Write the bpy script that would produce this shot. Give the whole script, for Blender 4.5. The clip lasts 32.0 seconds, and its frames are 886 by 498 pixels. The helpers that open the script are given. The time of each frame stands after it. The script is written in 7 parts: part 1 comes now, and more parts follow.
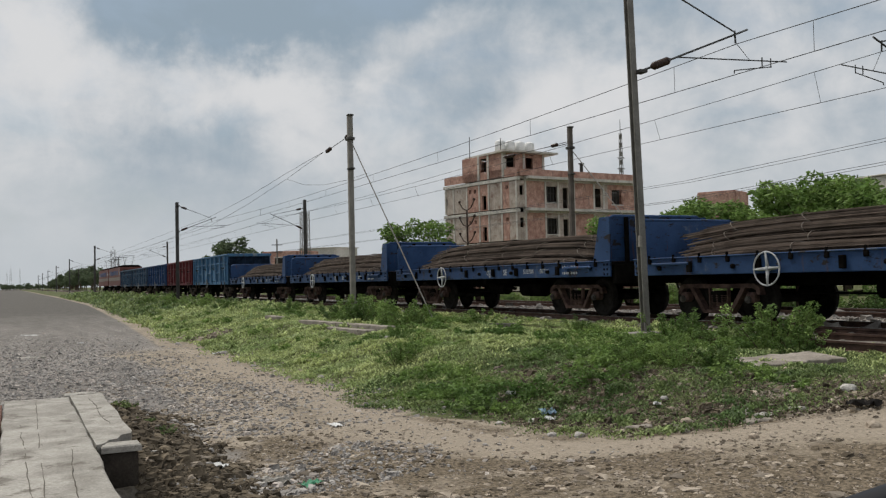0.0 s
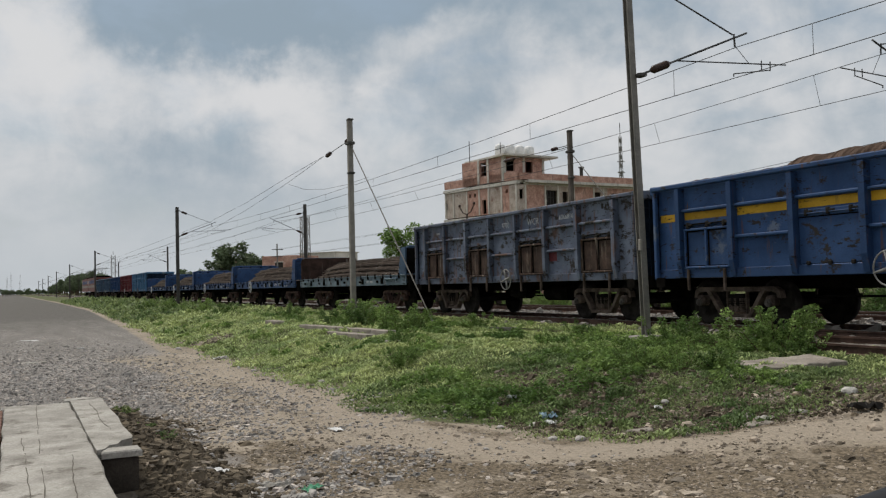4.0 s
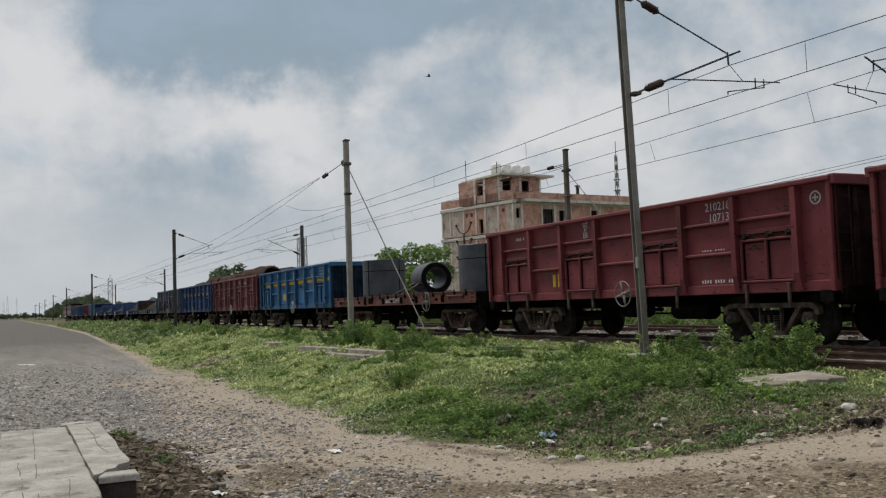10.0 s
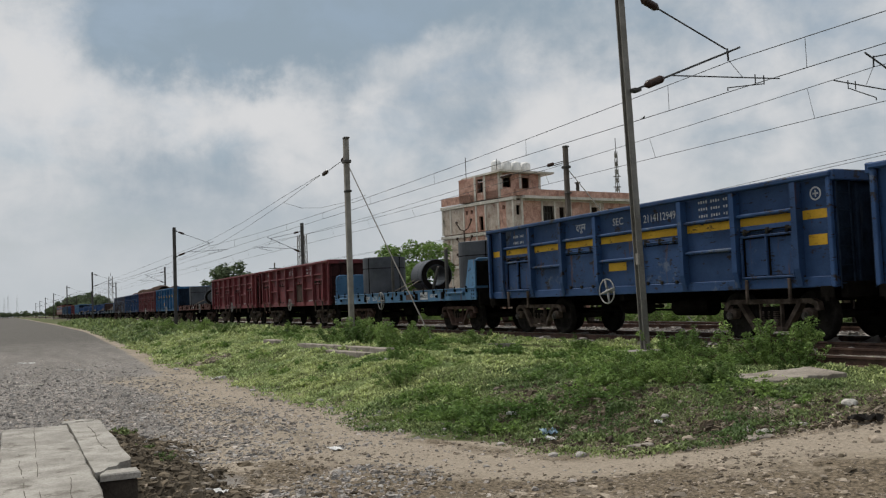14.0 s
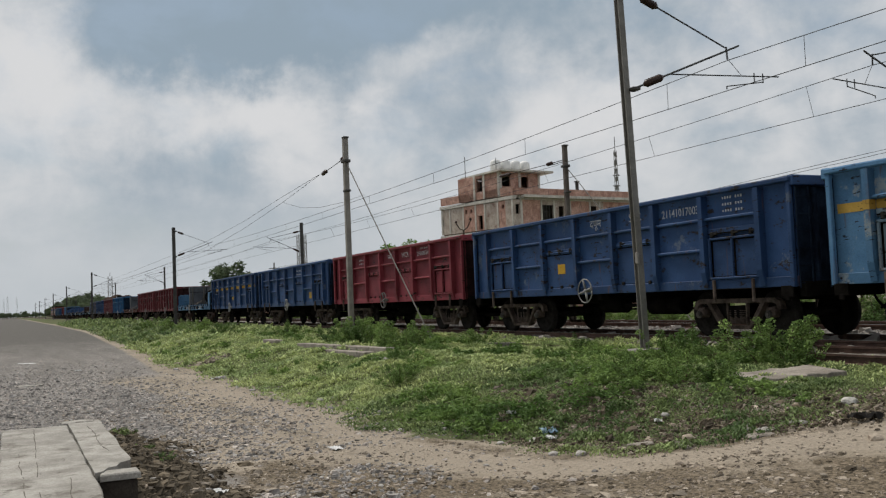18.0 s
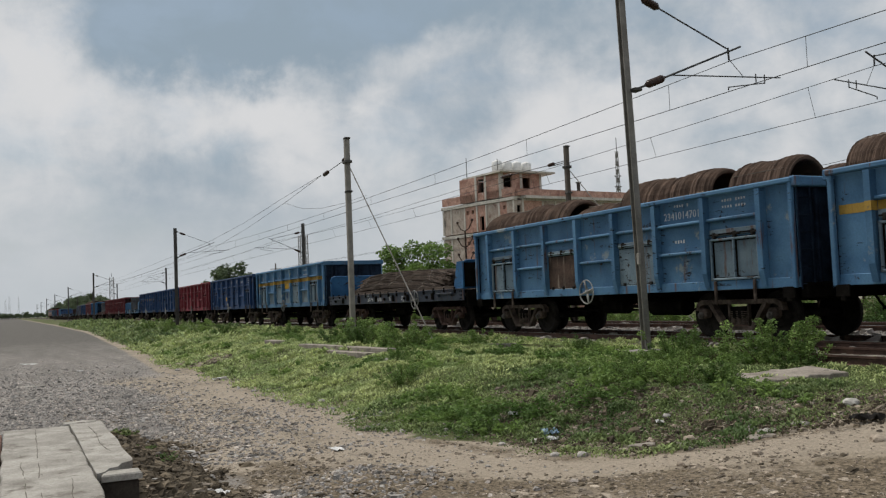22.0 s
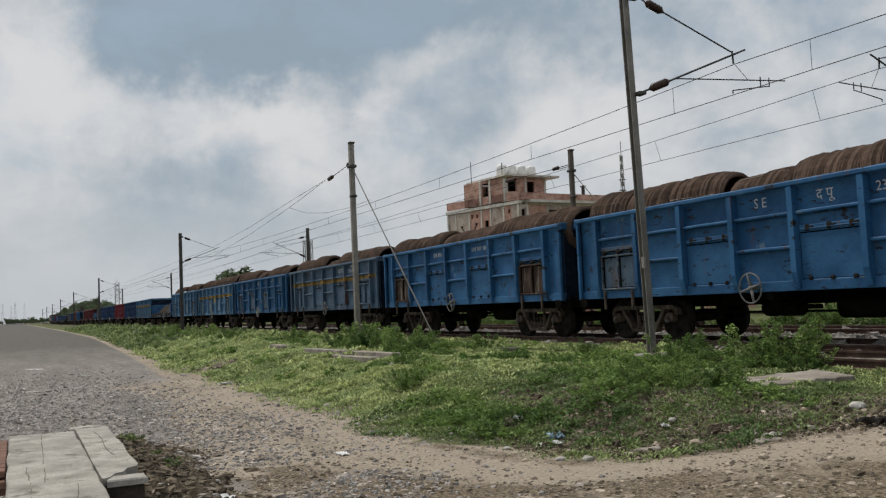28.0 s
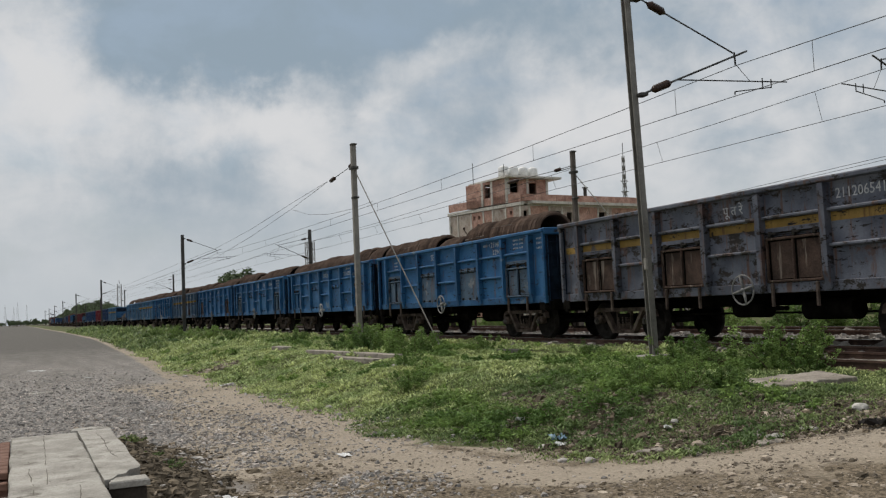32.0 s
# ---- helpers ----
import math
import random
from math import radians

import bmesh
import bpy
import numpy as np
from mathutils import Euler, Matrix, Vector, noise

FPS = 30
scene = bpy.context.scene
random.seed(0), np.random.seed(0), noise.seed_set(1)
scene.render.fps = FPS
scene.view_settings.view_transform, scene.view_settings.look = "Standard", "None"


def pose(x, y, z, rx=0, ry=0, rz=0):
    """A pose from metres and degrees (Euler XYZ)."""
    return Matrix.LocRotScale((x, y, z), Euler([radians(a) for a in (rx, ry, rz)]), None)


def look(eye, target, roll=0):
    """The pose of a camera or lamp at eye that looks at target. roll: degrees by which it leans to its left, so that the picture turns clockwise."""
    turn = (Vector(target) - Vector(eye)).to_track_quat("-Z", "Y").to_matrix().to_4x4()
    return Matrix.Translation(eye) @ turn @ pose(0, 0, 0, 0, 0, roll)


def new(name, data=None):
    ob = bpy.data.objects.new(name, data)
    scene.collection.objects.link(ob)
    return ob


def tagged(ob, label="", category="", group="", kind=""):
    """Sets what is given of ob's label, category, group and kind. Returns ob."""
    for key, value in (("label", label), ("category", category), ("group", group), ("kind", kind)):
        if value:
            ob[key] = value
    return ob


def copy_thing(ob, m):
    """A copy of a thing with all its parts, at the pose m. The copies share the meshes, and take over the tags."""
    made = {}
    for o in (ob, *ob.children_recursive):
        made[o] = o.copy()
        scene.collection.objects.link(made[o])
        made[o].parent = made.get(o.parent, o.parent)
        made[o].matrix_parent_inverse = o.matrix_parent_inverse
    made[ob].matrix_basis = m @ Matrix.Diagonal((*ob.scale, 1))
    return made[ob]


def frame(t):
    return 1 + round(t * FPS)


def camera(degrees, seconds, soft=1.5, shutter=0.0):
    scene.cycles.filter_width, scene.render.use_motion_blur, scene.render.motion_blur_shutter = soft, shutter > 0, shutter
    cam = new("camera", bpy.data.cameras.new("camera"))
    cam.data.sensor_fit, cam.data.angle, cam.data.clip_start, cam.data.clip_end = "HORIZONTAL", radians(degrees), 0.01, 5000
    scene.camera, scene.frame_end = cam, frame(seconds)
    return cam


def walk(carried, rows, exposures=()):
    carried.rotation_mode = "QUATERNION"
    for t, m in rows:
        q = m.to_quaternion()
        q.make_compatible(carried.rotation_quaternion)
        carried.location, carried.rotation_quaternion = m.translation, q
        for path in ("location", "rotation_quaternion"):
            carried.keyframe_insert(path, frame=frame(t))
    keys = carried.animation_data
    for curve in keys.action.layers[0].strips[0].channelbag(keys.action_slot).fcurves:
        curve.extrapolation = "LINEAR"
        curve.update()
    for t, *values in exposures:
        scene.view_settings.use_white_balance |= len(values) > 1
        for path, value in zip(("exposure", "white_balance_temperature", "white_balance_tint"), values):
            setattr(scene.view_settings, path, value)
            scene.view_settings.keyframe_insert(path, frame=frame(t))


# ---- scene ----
# The eye stands still beside the road; only its tilt drifts. Rows: seconds, turn about x, y, z in degrees.
cam = camera(52.8, 32.0, soft=1.25)
EYE = (0.0, 0.0, 1.016)
PATH = [
    (0.0, 91.937, 1.286, 64.285),
    (0.5, 91.822, 1.266, 64.325),
    (1.0, 91.729, 1.262, 64.373),
    (1.5, 91.673, 1.277, 64.422),
    (2.0, 91.641, 1.307, 64.448),
    (2.5, 91.633, 1.337, 64.435),
    (3.0, 91.722, 1.364, 64.392),
    (3.5, 91.954, 1.405, 64.340),
    (5.5, 92.881, 1.662, 64.232),
    (6.0, 93.098, 1.721, 64.194),
    (6.5, 93.242, 1.762, 64.171),
    (7.0, 93.322, 1.810, 64.161),
    (7.5, 93.386, 1.863, 64.143),
    (8.0, 93.445, 1.899, 64.116),
    (8.5, 93.480, 1.928, 64.104),
    (9.0, 93.488, 1.942, 64.105),
    (9.5, 93.480, 1.968, 64.121),
    (10.0, 93.462, 2.029, 64.155),
    (10.5, 93.449, 2.073, 64.166),
    (11.0, 93.440, 2.098, 64.151),
    (11.5, 93.423, 2.144, 64.153),
    (12.0, 93.395, 2.178, 64.167),
    (12.5, 93.357, 2.174, 64.171),
    (13.0, 93.320, 2.174, 64.169),
    (13.5, 93.297, 2.187, 64.169),
    (14.0, 93.279, 2.197, 64.180),
    (14.5, 93.256, 2.216, 64.203),
    (16.5, 93.187, 2.352, 64.207),
    (17.0, 93.183, 2.341, 64.186),
    (17.5, 93.197, 2.357, 64.170),
    (18.0, 93.235, 2.354, 64.156),
    (18.5, 93.283, 2.327, 64.144),
    (19.0, 93.323, 2.315, 64.141),
    (19.5, 93.338, 2.320, 64.153),
    (20.0, 93.334, 2.334, 64.174),
    (20.5, 93.322, 2.362, 64.199),
    (21.0, 93.307, 2.370, 64.223),
    (21.5, 93.293, 2.338, 64.242),
    (22.0, 93.291, 2.325, 64.249),
    (22.5, 93.306, 2.353, 64.253),
    (23.0, 93.333, 2.379, 64.262),
    (23.5, 93.360, 2.376, 64.277),
    (24.0, 93.401, 2.374, 64.306),
    (24.5, 93.467, 2.388, 64.331),
    (25.0, 93.512, 2.393, 64.350),
    (25.5, 93.517, 2.392, 64.379),
    (27.5, 93.562, 2.456, 64.554),
    (28.0, 93.574, 2.470, 64.559),
    (28.5, 93.598, 2.491, 64.564),
    (29.0, 93.620, 2.503, 64.572),
    (29.5, 93.643, 2.505, 64.585),
    (30.0, 93.658, 2.518, 64.603),
    (30.5, 93.662, 2.520, 64.620),
    (31.0, 93.674, 2.520, 64.640),
    (31.5, 93.683, 2.529, 64.664),
    (32.0, 93.673, 2.498, 64.689),
]
walk(cam, [(t, pose(*EYE, rx, ry, rz)) for t, rx, ry, rz in PATH])

# ---- light: a bright, mostly clouded noon sky ----
SUN_EL, SUN_AZ = radians(60), radians(-118)
# broad lighter (+) and darker (-) masses of the cloud deck: direction, width, amount
SKY_LOBES = [
    ((-0.959, 0.034, 0.281), 0.14, 0.10),
    ((-0.942, 0.152, 0.299), 0.15, -0.26),
    ((-0.944, 0.113, 0.311), 0.16, -0.14),
    ((-0.900, 0.323, 0.292), 0.20, -0.17),
    ((-0.917, 0.253, 0.315), 0.16, -0.13),
    ((-0.863, 0.414, 0.290), 0.20, -0.16),
    ((-0.866, 0.453, 0.205), 0.10, -0.17),
    ((-0.893, 0.378, 0.245), 0.10, 0.12),
    ((-0.831, 0.506, 0.233), 0.14, 0.15),
    ((-0.929, 0.292, 0.228), 0.14, 0.10),
    ((-0.911, 0.341, 0.231), 0.06, -0.10),
    ((-0.971, 0.098, 0.219), 0.20, 0.10),
    ((-0.980, 0.149, 0.133), 0.16, -0.15),
    ((-0.968, 0.224, 0.114), 0.14, -0.07),
    ((-0.947, 0.270, 0.174), 0.16, 0.06),
    ((-0.780, 0.562, 0.278), 0.14, -0.17),
    ((-0.666, 0.699, 0.261), 0.22, 0.02),
    ((-0.627, 0.766, 0.145), 0.24, -0.06),
    ((-0.751, 0.651, 0.113), 0.20, 0.06),
    ((-0.989, 0.023, 0.148), 0.16, 0.04),
]


def sky():
    world = bpy.data.worlds.new("sky")
    scene.world = world
    world.use_nodes = True
    nt = world.node_tree
    nt.nodes.clear()
    N, L = nt.nodes.new, nt.links.new
    out, bg = N("ShaderNodeOutputWorld"), N("ShaderNodeBackground")
    L(bg.outputs[0], out.inputs[0])
    bg.inputs[1].default_value = 1.0
    nish = N("ShaderNodeTexSky")
    nish.sky_type, nish.sun_disc = "NISHITA", False
    nish.sun_elevation, nish.sun_rotation = SUN_EL, SUN_AZ
    nish.air_density, nish.dust_density = 1.2, 2.5
    clear = N("ShaderNodeVectorMath")
    clear.operation = "SCALE"
    clear.inputs[3].default_value = 0.11
    L(nish.outputs[0], clear.inputs[0])
    tc = N("ShaderNodeTexCoord")
    sep = N("ShaderNodeSeparateXYZ")
    L(tc.outputs["Generated"], sep.inputs[0])

    def math_node(op, a, b=None, clamp=False):
        n = N("ShaderNodeMath")
        n.operation, n.use_clamp = op, clamp
        for i, v in enumerate((a, b)):
            if v is None:
                continue
            if isinstance(v, (int, float)):
                n.inputs[i].default_value = v
            else:
                L(v, n.inputs[i])
        return n.outputs[0]

    # cloud deck: the direction laid out on a flat layer overhead
    h = math_node("ADD", math_node("ABSOLUTE", sep.outputs[2]), 0.40)
    flat = N("ShaderNodeCombineXYZ")
    L(math_node("DIVIDE", sep.outputs[0], h), flat.inputs[0])
    L(math_node("DIVIDE", sep.outputs[1], h), flat.inputs[1])

    def cloud(scale, detail, rough, dist, off, puffy=False):
        add = N("ShaderNodeVectorMath")
        add.operation = "ADD"
        L(tc.outputs["Generated"] if puffy else flat.outputs[0], add.inputs[0])
        add.inputs[1].default_value = off
        n = N("ShaderNodeTexNoise")
        n.inputs["Scale"].default_value, n.inputs["Detail"].default_value = scale, detail
        n.inputs["Roughness"].default_value, n.inputs["Distortion"].default_value = rough, dist
        L(add.outputs[0], n.inputs["Vector"])
        return n.outputs[0]

    def ramp(value, lo, hi, a, b):
        n = N("ShaderNodeMapRange")
        n.interpolation_type = "SMOOTHSTEP"
        for i, v in ((1, lo), (2, hi), (3, a), (4, b)):
            n.inputs[i].default_value = v
        L(value, n.inputs[0])
        return n.outputs[0]

    def mix(fac, a, b):
        n = N("ShaderNodeMix")
        n.data_type = "RGBA"
        L(fac, n.inputs[0])
        for i, v in ((6, a), (7, b)):
            if isinstance(v, tuple):
                n.inputs[i].default_value = (*v, 1)
            else:
                L(v, n.inputs[i])
        return n.outputs[2]

    # a frayed copy of the direction: the masses get ragged edges and lie wider than tall
    fray = N("ShaderNodeTexNoise")
    fray.inputs["Scale"].default_value, fray.inputs["Detail"].default_value, fray.inputs["Roughness"].default_value = 9.0, 9.0, 0.58
    L(tc.outputs["Generated"], fray.inputs["Vector"])
    away = N("ShaderNodeVectorMath")
    away.operation = "MULTIPLY_ADD"
    L(fray.outputs["Color"], away.inputs[0])
    away.inputs[1].default_value = (0.17, 0.17, 0.17)
    away.inputs[2].default_value = (-0.085, -0.085, -0.085)
    frayed = N("ShaderNodeVectorMath")
    frayed.operation = "ADD"
    L(tc.outputs["Generated"], frayed.inputs[0])
    L(away.outputs[0], frayed.inputs[1])
    wide = N("ShaderNodeVectorMath")
    wide.operation = "MULTIPLY"
    L(frayed.outputs[0], wide.inputs[0])
    wide.inputs[1].default_value = (1.0, 1.0, 1.9)

    def lobe(way, width, amount):
        """A broad swelling of the cloud deck about one direction."""
        n = N("ShaderNodeVectorMath")
        n.operation = "DISTANCE"
        L(wide.outputs[0], n.inputs[0])
        n.inputs[1].default_value = Vector(way).normalized() * Vector((1.0, 1.0, 1.9))
        return ramp(n.outputs["Value"], 0.0, width * 1.35, amount, 0.0)

    big = cloud(1.2, 5, 0.5, 0.15, (1.4, 2.2, 0.0))
    mid = cloud(4.6, 8, 0.56, 0.25, (5.0, 1.0, 2.0))
    puff = cloud(13.0, 9, 0.6, 0.3, (2.0, 7.0, 1.0), True)
    body = math_node("ADD", math_node("MULTIPLY", big, 0.22), math_node("MULTIPLY", mid, 0.40))
    body = math_node("ADD", body, math_node("MULTIPLY", puff, 0.38))
    for way, width, amount in SKY_LOBES:
        body = math_node("ADD", body, lobe(way, width, amount))
    shade = ramp(body, 0.25, 0.65, 0.0, 1.0)
    cover = ramp(mid, 0.30, 0.55, 0.78, 1.0)
    deck = mix(shade, (0.285, 0.36, 0.43), (0.675, 0.68, 0.69))
    seen = mix(cover, clear.outputs[0], deck)
    haze = ramp(sep.outputs[2], 0.02, 0.19, 0.85, 0.0)
    low = mix(haze, seen, (0.50, 0.535, 0.565))
    L(low, bg.inputs[0])
    lamp = new("sun", bpy.data.lights.new("sun", "SUN"))
    lamp.data.energy, lamp.data.angle, lamp.data.color = 2.6, radians(16), (1.0, 0.94, 0.84)
    way = Vector((math.sin(SUN_AZ) * math.cos(SUN_EL), math.cos(SUN_AZ) * math.cos(SUN_EL), math.sin(SUN_EL)))
    lamp.matrix_world = look(way * 100, (0, 0, 0))


sky()
scene.view_settings.exposure = 0.0

# ---- materials ----


def surface(name, low, high, scale=3.0, fine=40.0, rough=0.8, metal=0.0, bump=0.2, patch=None, streak=None,
            coords="Object", edge=(0.55, 0.68), vary=0.0, grain=0.25, gloss=0.2, scuff=None, scratch=None):
    """Two tones mixed by coarse noise, grain on top, then patches of wear and streaks of their own colour."""
    m = bpy.data.materials.new(name)
    m.use_nodes = True
    nt = m.node_tree
    N, L = nt.nodes.new, nt.links.new
    b = nt.nodes["Principled BSDF"]
    tc, info = N("ShaderNodeTexCoord"), N("ShaderNodeObjectInfo")
    shift = N("ShaderNodeVectorMath")
    shift.operation = "MULTIPLY_ADD"
    comb = N("ShaderNodeCombineXYZ")
    for i in range(3):
        L(info.outputs["Random"], comb.inputs[i])
    L(comb.outputs[0], shift.inputs[0])
    shift.inputs[1].default_value = (37.0, 91.0, 53.0)
    L(tc.outputs[coords], shift.inputs[2])

    def tex(s, detail=6.0, rgh=0.6, squash=None):
        n = N("ShaderNodeTexNoise")
        n.inputs["Scale"].default_value, n.inputs["Detail"].default_value, n.inputs["Roughness"].default_value = s, detail, rgh
        src = shift.outputs[0]
        if squash:
            mp = N("ShaderNodeMapping")
            mp.inputs["Scale"].default_value = squash
            L(src, mp.inputs["Vector"])
            src = mp.outputs[0]
        L(src, n.inputs["Vector"])
        return n.outputs[0]

    def ramp(v, lo, hi, a=0.0, c=1.0):
        n = N("ShaderNodeMapRange")
        n.interpolation_type = "SMOOTHSTEP"
        for i, q in ((1, lo), (2, hi), (3, a), (4, c)):
            n.inputs[i].default_value = q
        L(v, n.inputs[0])
        return n.outputs[0]

    def mix(fac, a, c, kind="MIX"):
        n = N("ShaderNodeMix")
        n.data_type, n.blend_type = "RGBA", kind
        if isinstance(fac, float):
            n.inputs[0].default_value = fac
        else:
            L(fac, n.inputs[0])
        for i, v in ((6, a), (7, c)):
            if isinstance(v, tuple):
                n.inputs[i].default_value = (*v, 1)
            else:
                L(v, n.inputs[i])
        return n.outputs[2]

    col = mix(ramp(tex(scale), 0.32, 0.68), low, high)
    g = tex(fine, 3.0, 0.7)
    tone = N("ShaderNodeMapRange")
    for i, q in ((1, 0.25), (2, 0.75), (3, 1 - grain), (4, 1 + grain)):
        tone.inputs[i].default_value = q
    L(g, tone.inputs[0])
    gr = N("ShaderNodeVectorMath")
    gr.operation = "SCALE"
    L(col, gr.inputs[0])
    L(tone.outputs[0], gr.inputs[3])
    col = gr.outputs[0]
    if streak:
        col = mix(ramp(tex(1.0, 5.0, 0.65, (5.0, 5.0, 0.55)), streak[1], streak[1] + 0.12, 0.0, streak[2]), col, streak[0])
    if patch:
        col = mix(ramp(tex(patch[1], 8.0, 0.7), edge[0], edge[1]), col, patch[0])
    if scuff:
        col = mix(ramp(tex(scuff[1], 9.0, 0.75, (1.0, 1.0, 1.6)), scuff[2], scuff[2] + 0.04), col, scuff[0])
    if scratch:
        both = N("ShaderNodeMath")
        both.operation = "MULTIPLY"
        L(ramp(tex(1.6, 3.0, 0.5), 0.50, 0.58), both.inputs[0])
        L(ramp(tex(5.0, 5.0, 0.65, (0.8, 0.8, 3.6)), scratch[1], scratch[1] + 0.03), both.inputs[1])
        col = mix(both.outputs[0], col, scratch[0])
    if vary:
        n = N("ShaderNodeHueSaturation")
        L(col, n.inputs["Color"])
        L(ramp(info.outputs["Random"], 0.0, 1.0, 1 - vary, 1 + vary), n.inputs["Value"])
        col = n.outputs[0]
    L(col, b.inputs["Base Color"])
    b.inputs["Roughness"].default_value, b.inputs["Metallic"].default_value = rough, metal
    b.inputs["Specular IOR Level"].default_value = gloss
    if bump:
        bp = N("ShaderNodeBump")
        bp.inputs["Strength"].default_value, bp.inputs["Distance"].default_value = bump, 0.02
        L(g, bp.inputs["Height"])
        L(bp.outputs[0], b.inputs["Normal"])
    return m


RUST, GRIME = (0.10, 0.05, 0.03), (0.06, 0.05, 0.045)


def paint(name, low, high, wear=(0.30, 0.29, 0.27), rust=0.60, worn=0.66, dark=0.64):
    """Old wagon paint: faded patches, rust runs, dark scrapes; each panel a little different."""
    return surface(name, low, high, 1.3, 30.0, 0.6, 0.0, 0.15, (wear, 0.95), (RUST, rust, 0.8), edge=(worn, worn + 0.06), grain=0.14, vary=0.16, scuff=((0.022, 0.018, 0.016), 2.4, dark), scratch=((0.012, 0.011, 0.011), 0.59))


BLUE = paint("blue_paint", (0.014, 0.068, 0.165), (0.031, 0.115, 0.245), wear=(0.11, 0.16, 0.22), rust=0.60, worn=0.62, dark=0.59)
DUSTY_DOOR = paint("dusty_blue_door_paint", (0.04, 0.072, 0.115), (0.075, 0.115, 0.165), wear=(0.17, 0.18, 0.19), rust=0.54, worn=0.58, dark=0.57)
DEEP = paint("deep_blue_paint", (0.016, 0.043, 0.113), (0.029, 0.066, 0.158), wear=(0.085, 0.11, 0.16), rust=0.60, worn=0.60, dark=0.575)
PALE = paint("pale_blue_paint", (0.052, 0.13, 0.24), (0.082, 0.18, 0.30), wear=(0.22, 0.26, 0.28), rust=0.58, worn=0.60, dark=0.62)
SLATE = paint("slate_blue_paint", (0.040, 0.076, 0.130), (0.070, 0.117, 0.18), wear=(0.07, 0.04, 0.03), rust=0.56, worn=0.6, dark=0.6)
WORN = paint("weathered_grey_blue_paint", (0.066, 0.08, 0.118), (0.125, 0.148, 0.20), wear=(0.085, 0.05, 0.042), rust=0.54, worn=0.58, dark=0.54)
PEELED = paint("peeling_grey_paint", (0.060, 0.066, 0.088), (0.125, 0.134, 0.165), wear=(0.085, 0.055, 0.05), rust=0.54, worn=0.55, dark=0.53)
OCHRE = paint("dull_ochre_paint", (0.20, 0.125, 0.03), (0.30, 0.19, 0.055), wear=(0.10, 0.09, 0.085), rust=0.55, worn=0.57, dark=0.57)
GOLD = paint("worn_golden_paint", (0.29, 0.175, 0.03), (0.40, 0.255, 0.055), wear=(0.12, 0.13, 0.13), rust=0.57, worn=0.60, dark=0.59)
RED = paint("oxide_red_paint", (0.10, 0.021, 0.026), (0.145, 0.033, 0.038), wear=(0.06, 0.03, 0.028), worn=0.60, dark=0.61)
FADED = paint("faded_red_paint", (0.105, 0.034, 0.040), (0.155, 0.052, 0.057), wear=(0.11, 0.05, 0.048), rust=0.58, worn=0.60, dark=0.60)
BRIGHT = paint("bright_red_paint", (0.15, 0.024, 0.034), (0.205, 0.036, 0.048), wear=(0.10, 0.03, 0.03), worn=0.62, dark=0.62)
BROWN = paint("red_brown_paint", (0.085, 0.032, 0.026), (0.13, 0.045, 0.036), wear=(0.05, 0.03, 0.025))
YELLOW = paint("yellow_paint", (0.42, 0.24, 0.015), (0.55, 0.33, 0.03), wear=(0.12, 0.12, 0.12), rust=0.62)
WHITE = surface("white_stencil", (0.36, 0.37, 0.38), (0.52, 0.52, 0.53), 6, 50, 0.7, grain=0.3)
WHEEL_PAINT = surface("dull_handwheel_paint", (0.15, 0.15, 0.15), (0.27, 0.265, 0.255), 4, 40, 0.7, grain=0.3, vary=0.4)
RUSTY = surface("rust", (0.032, 0.022, 0.018), (0.075, 0.048, 0.038), 3, 40, 0.9, streak=((0.24, 0.20, 0.17), 0.54, 0.75), grain=0.4)
APRON = surface("scraped_rusty_plate", (0.055, 0.038, 0.034), (0.12, 0.092, 0.085), 5, 40, 0.9, streak=((0.02, 0.017, 0.015), 0.55, 0.7), grain=0.4)
# grime taken nearly to black: the shade beneath wagons is in this colour too
UNDER = surface("shaded_grimy_underframe", (0.005, 0.0045, 0.004), (0.013, 0.0115, 0.0105), 3, 30, 1.0, gloss=0.0)
BOGIE = surface("dusty_cast_steel", (0.036, 0.027, 0.022), (0.12, 0.092, 0.078), 4, 30, 0.85, gloss=0.1)
BOGIE_RED = surface("red_brown_cast_steel", (0.046, 0.028, 0.025), (0.125, 0.08, 0.068), 4, 30, 0.85, gloss=0.1)
AXLE_CAP = surface("dusty_axle_cap", (0.035, 0.03, 0.027), (0.10, 0.09, 0.08), 8, 40, 0.8)
BULK_RUST = surface("rusty_dark_plate", (0.022, 0.014, 0.011), (0.06, 0.034, 0.026), 2.2, 30, 0.85, streak=((0.16, 0.14, 0.13), 0.58, 0.6))
# wagon ends: paint darkened to hold the shade between wagons
SHADED_RED_END = surface("shaded_red_plate", (0.016, 0.008, 0.008), (0.042, 0.019, 0.019), 2.2, 30, 0.85, streak=((0.09, 0.06, 0.05), 0.60, 0.5), gloss=0.05)
SHADED_END = surface("shaded_blue_plate", (0.007, 0.011, 0.02), (0.018, 0.03, 0.052), 2.2, 30, 0.85, streak=((0.05, 0.06, 0.08), 0.60, 0.5), gloss=0.05)
DUSTY = paint("dusty_pale_blue_paint", (0.095, 0.14, 0.18), (0.155, 0.205, 0.24), wear=(0.09, 0.06, 0.05), rust=0.56, worn=0.62, dark=0.58)
GRIMY = paint("grimy_dark_blue_paint", (0.022, 0.028, 0.042), (0.045, 0.055, 0.075), wear=(0.03, 0.025, 0.022), rust=0.55, worn=0.58, dark=0.57)
FITTING = surface("greasy_black_fitting", (0.012, 0.011, 0.010), (0.030, 0.027, 0.025), 6, 40, 0.8, gloss=0.1)
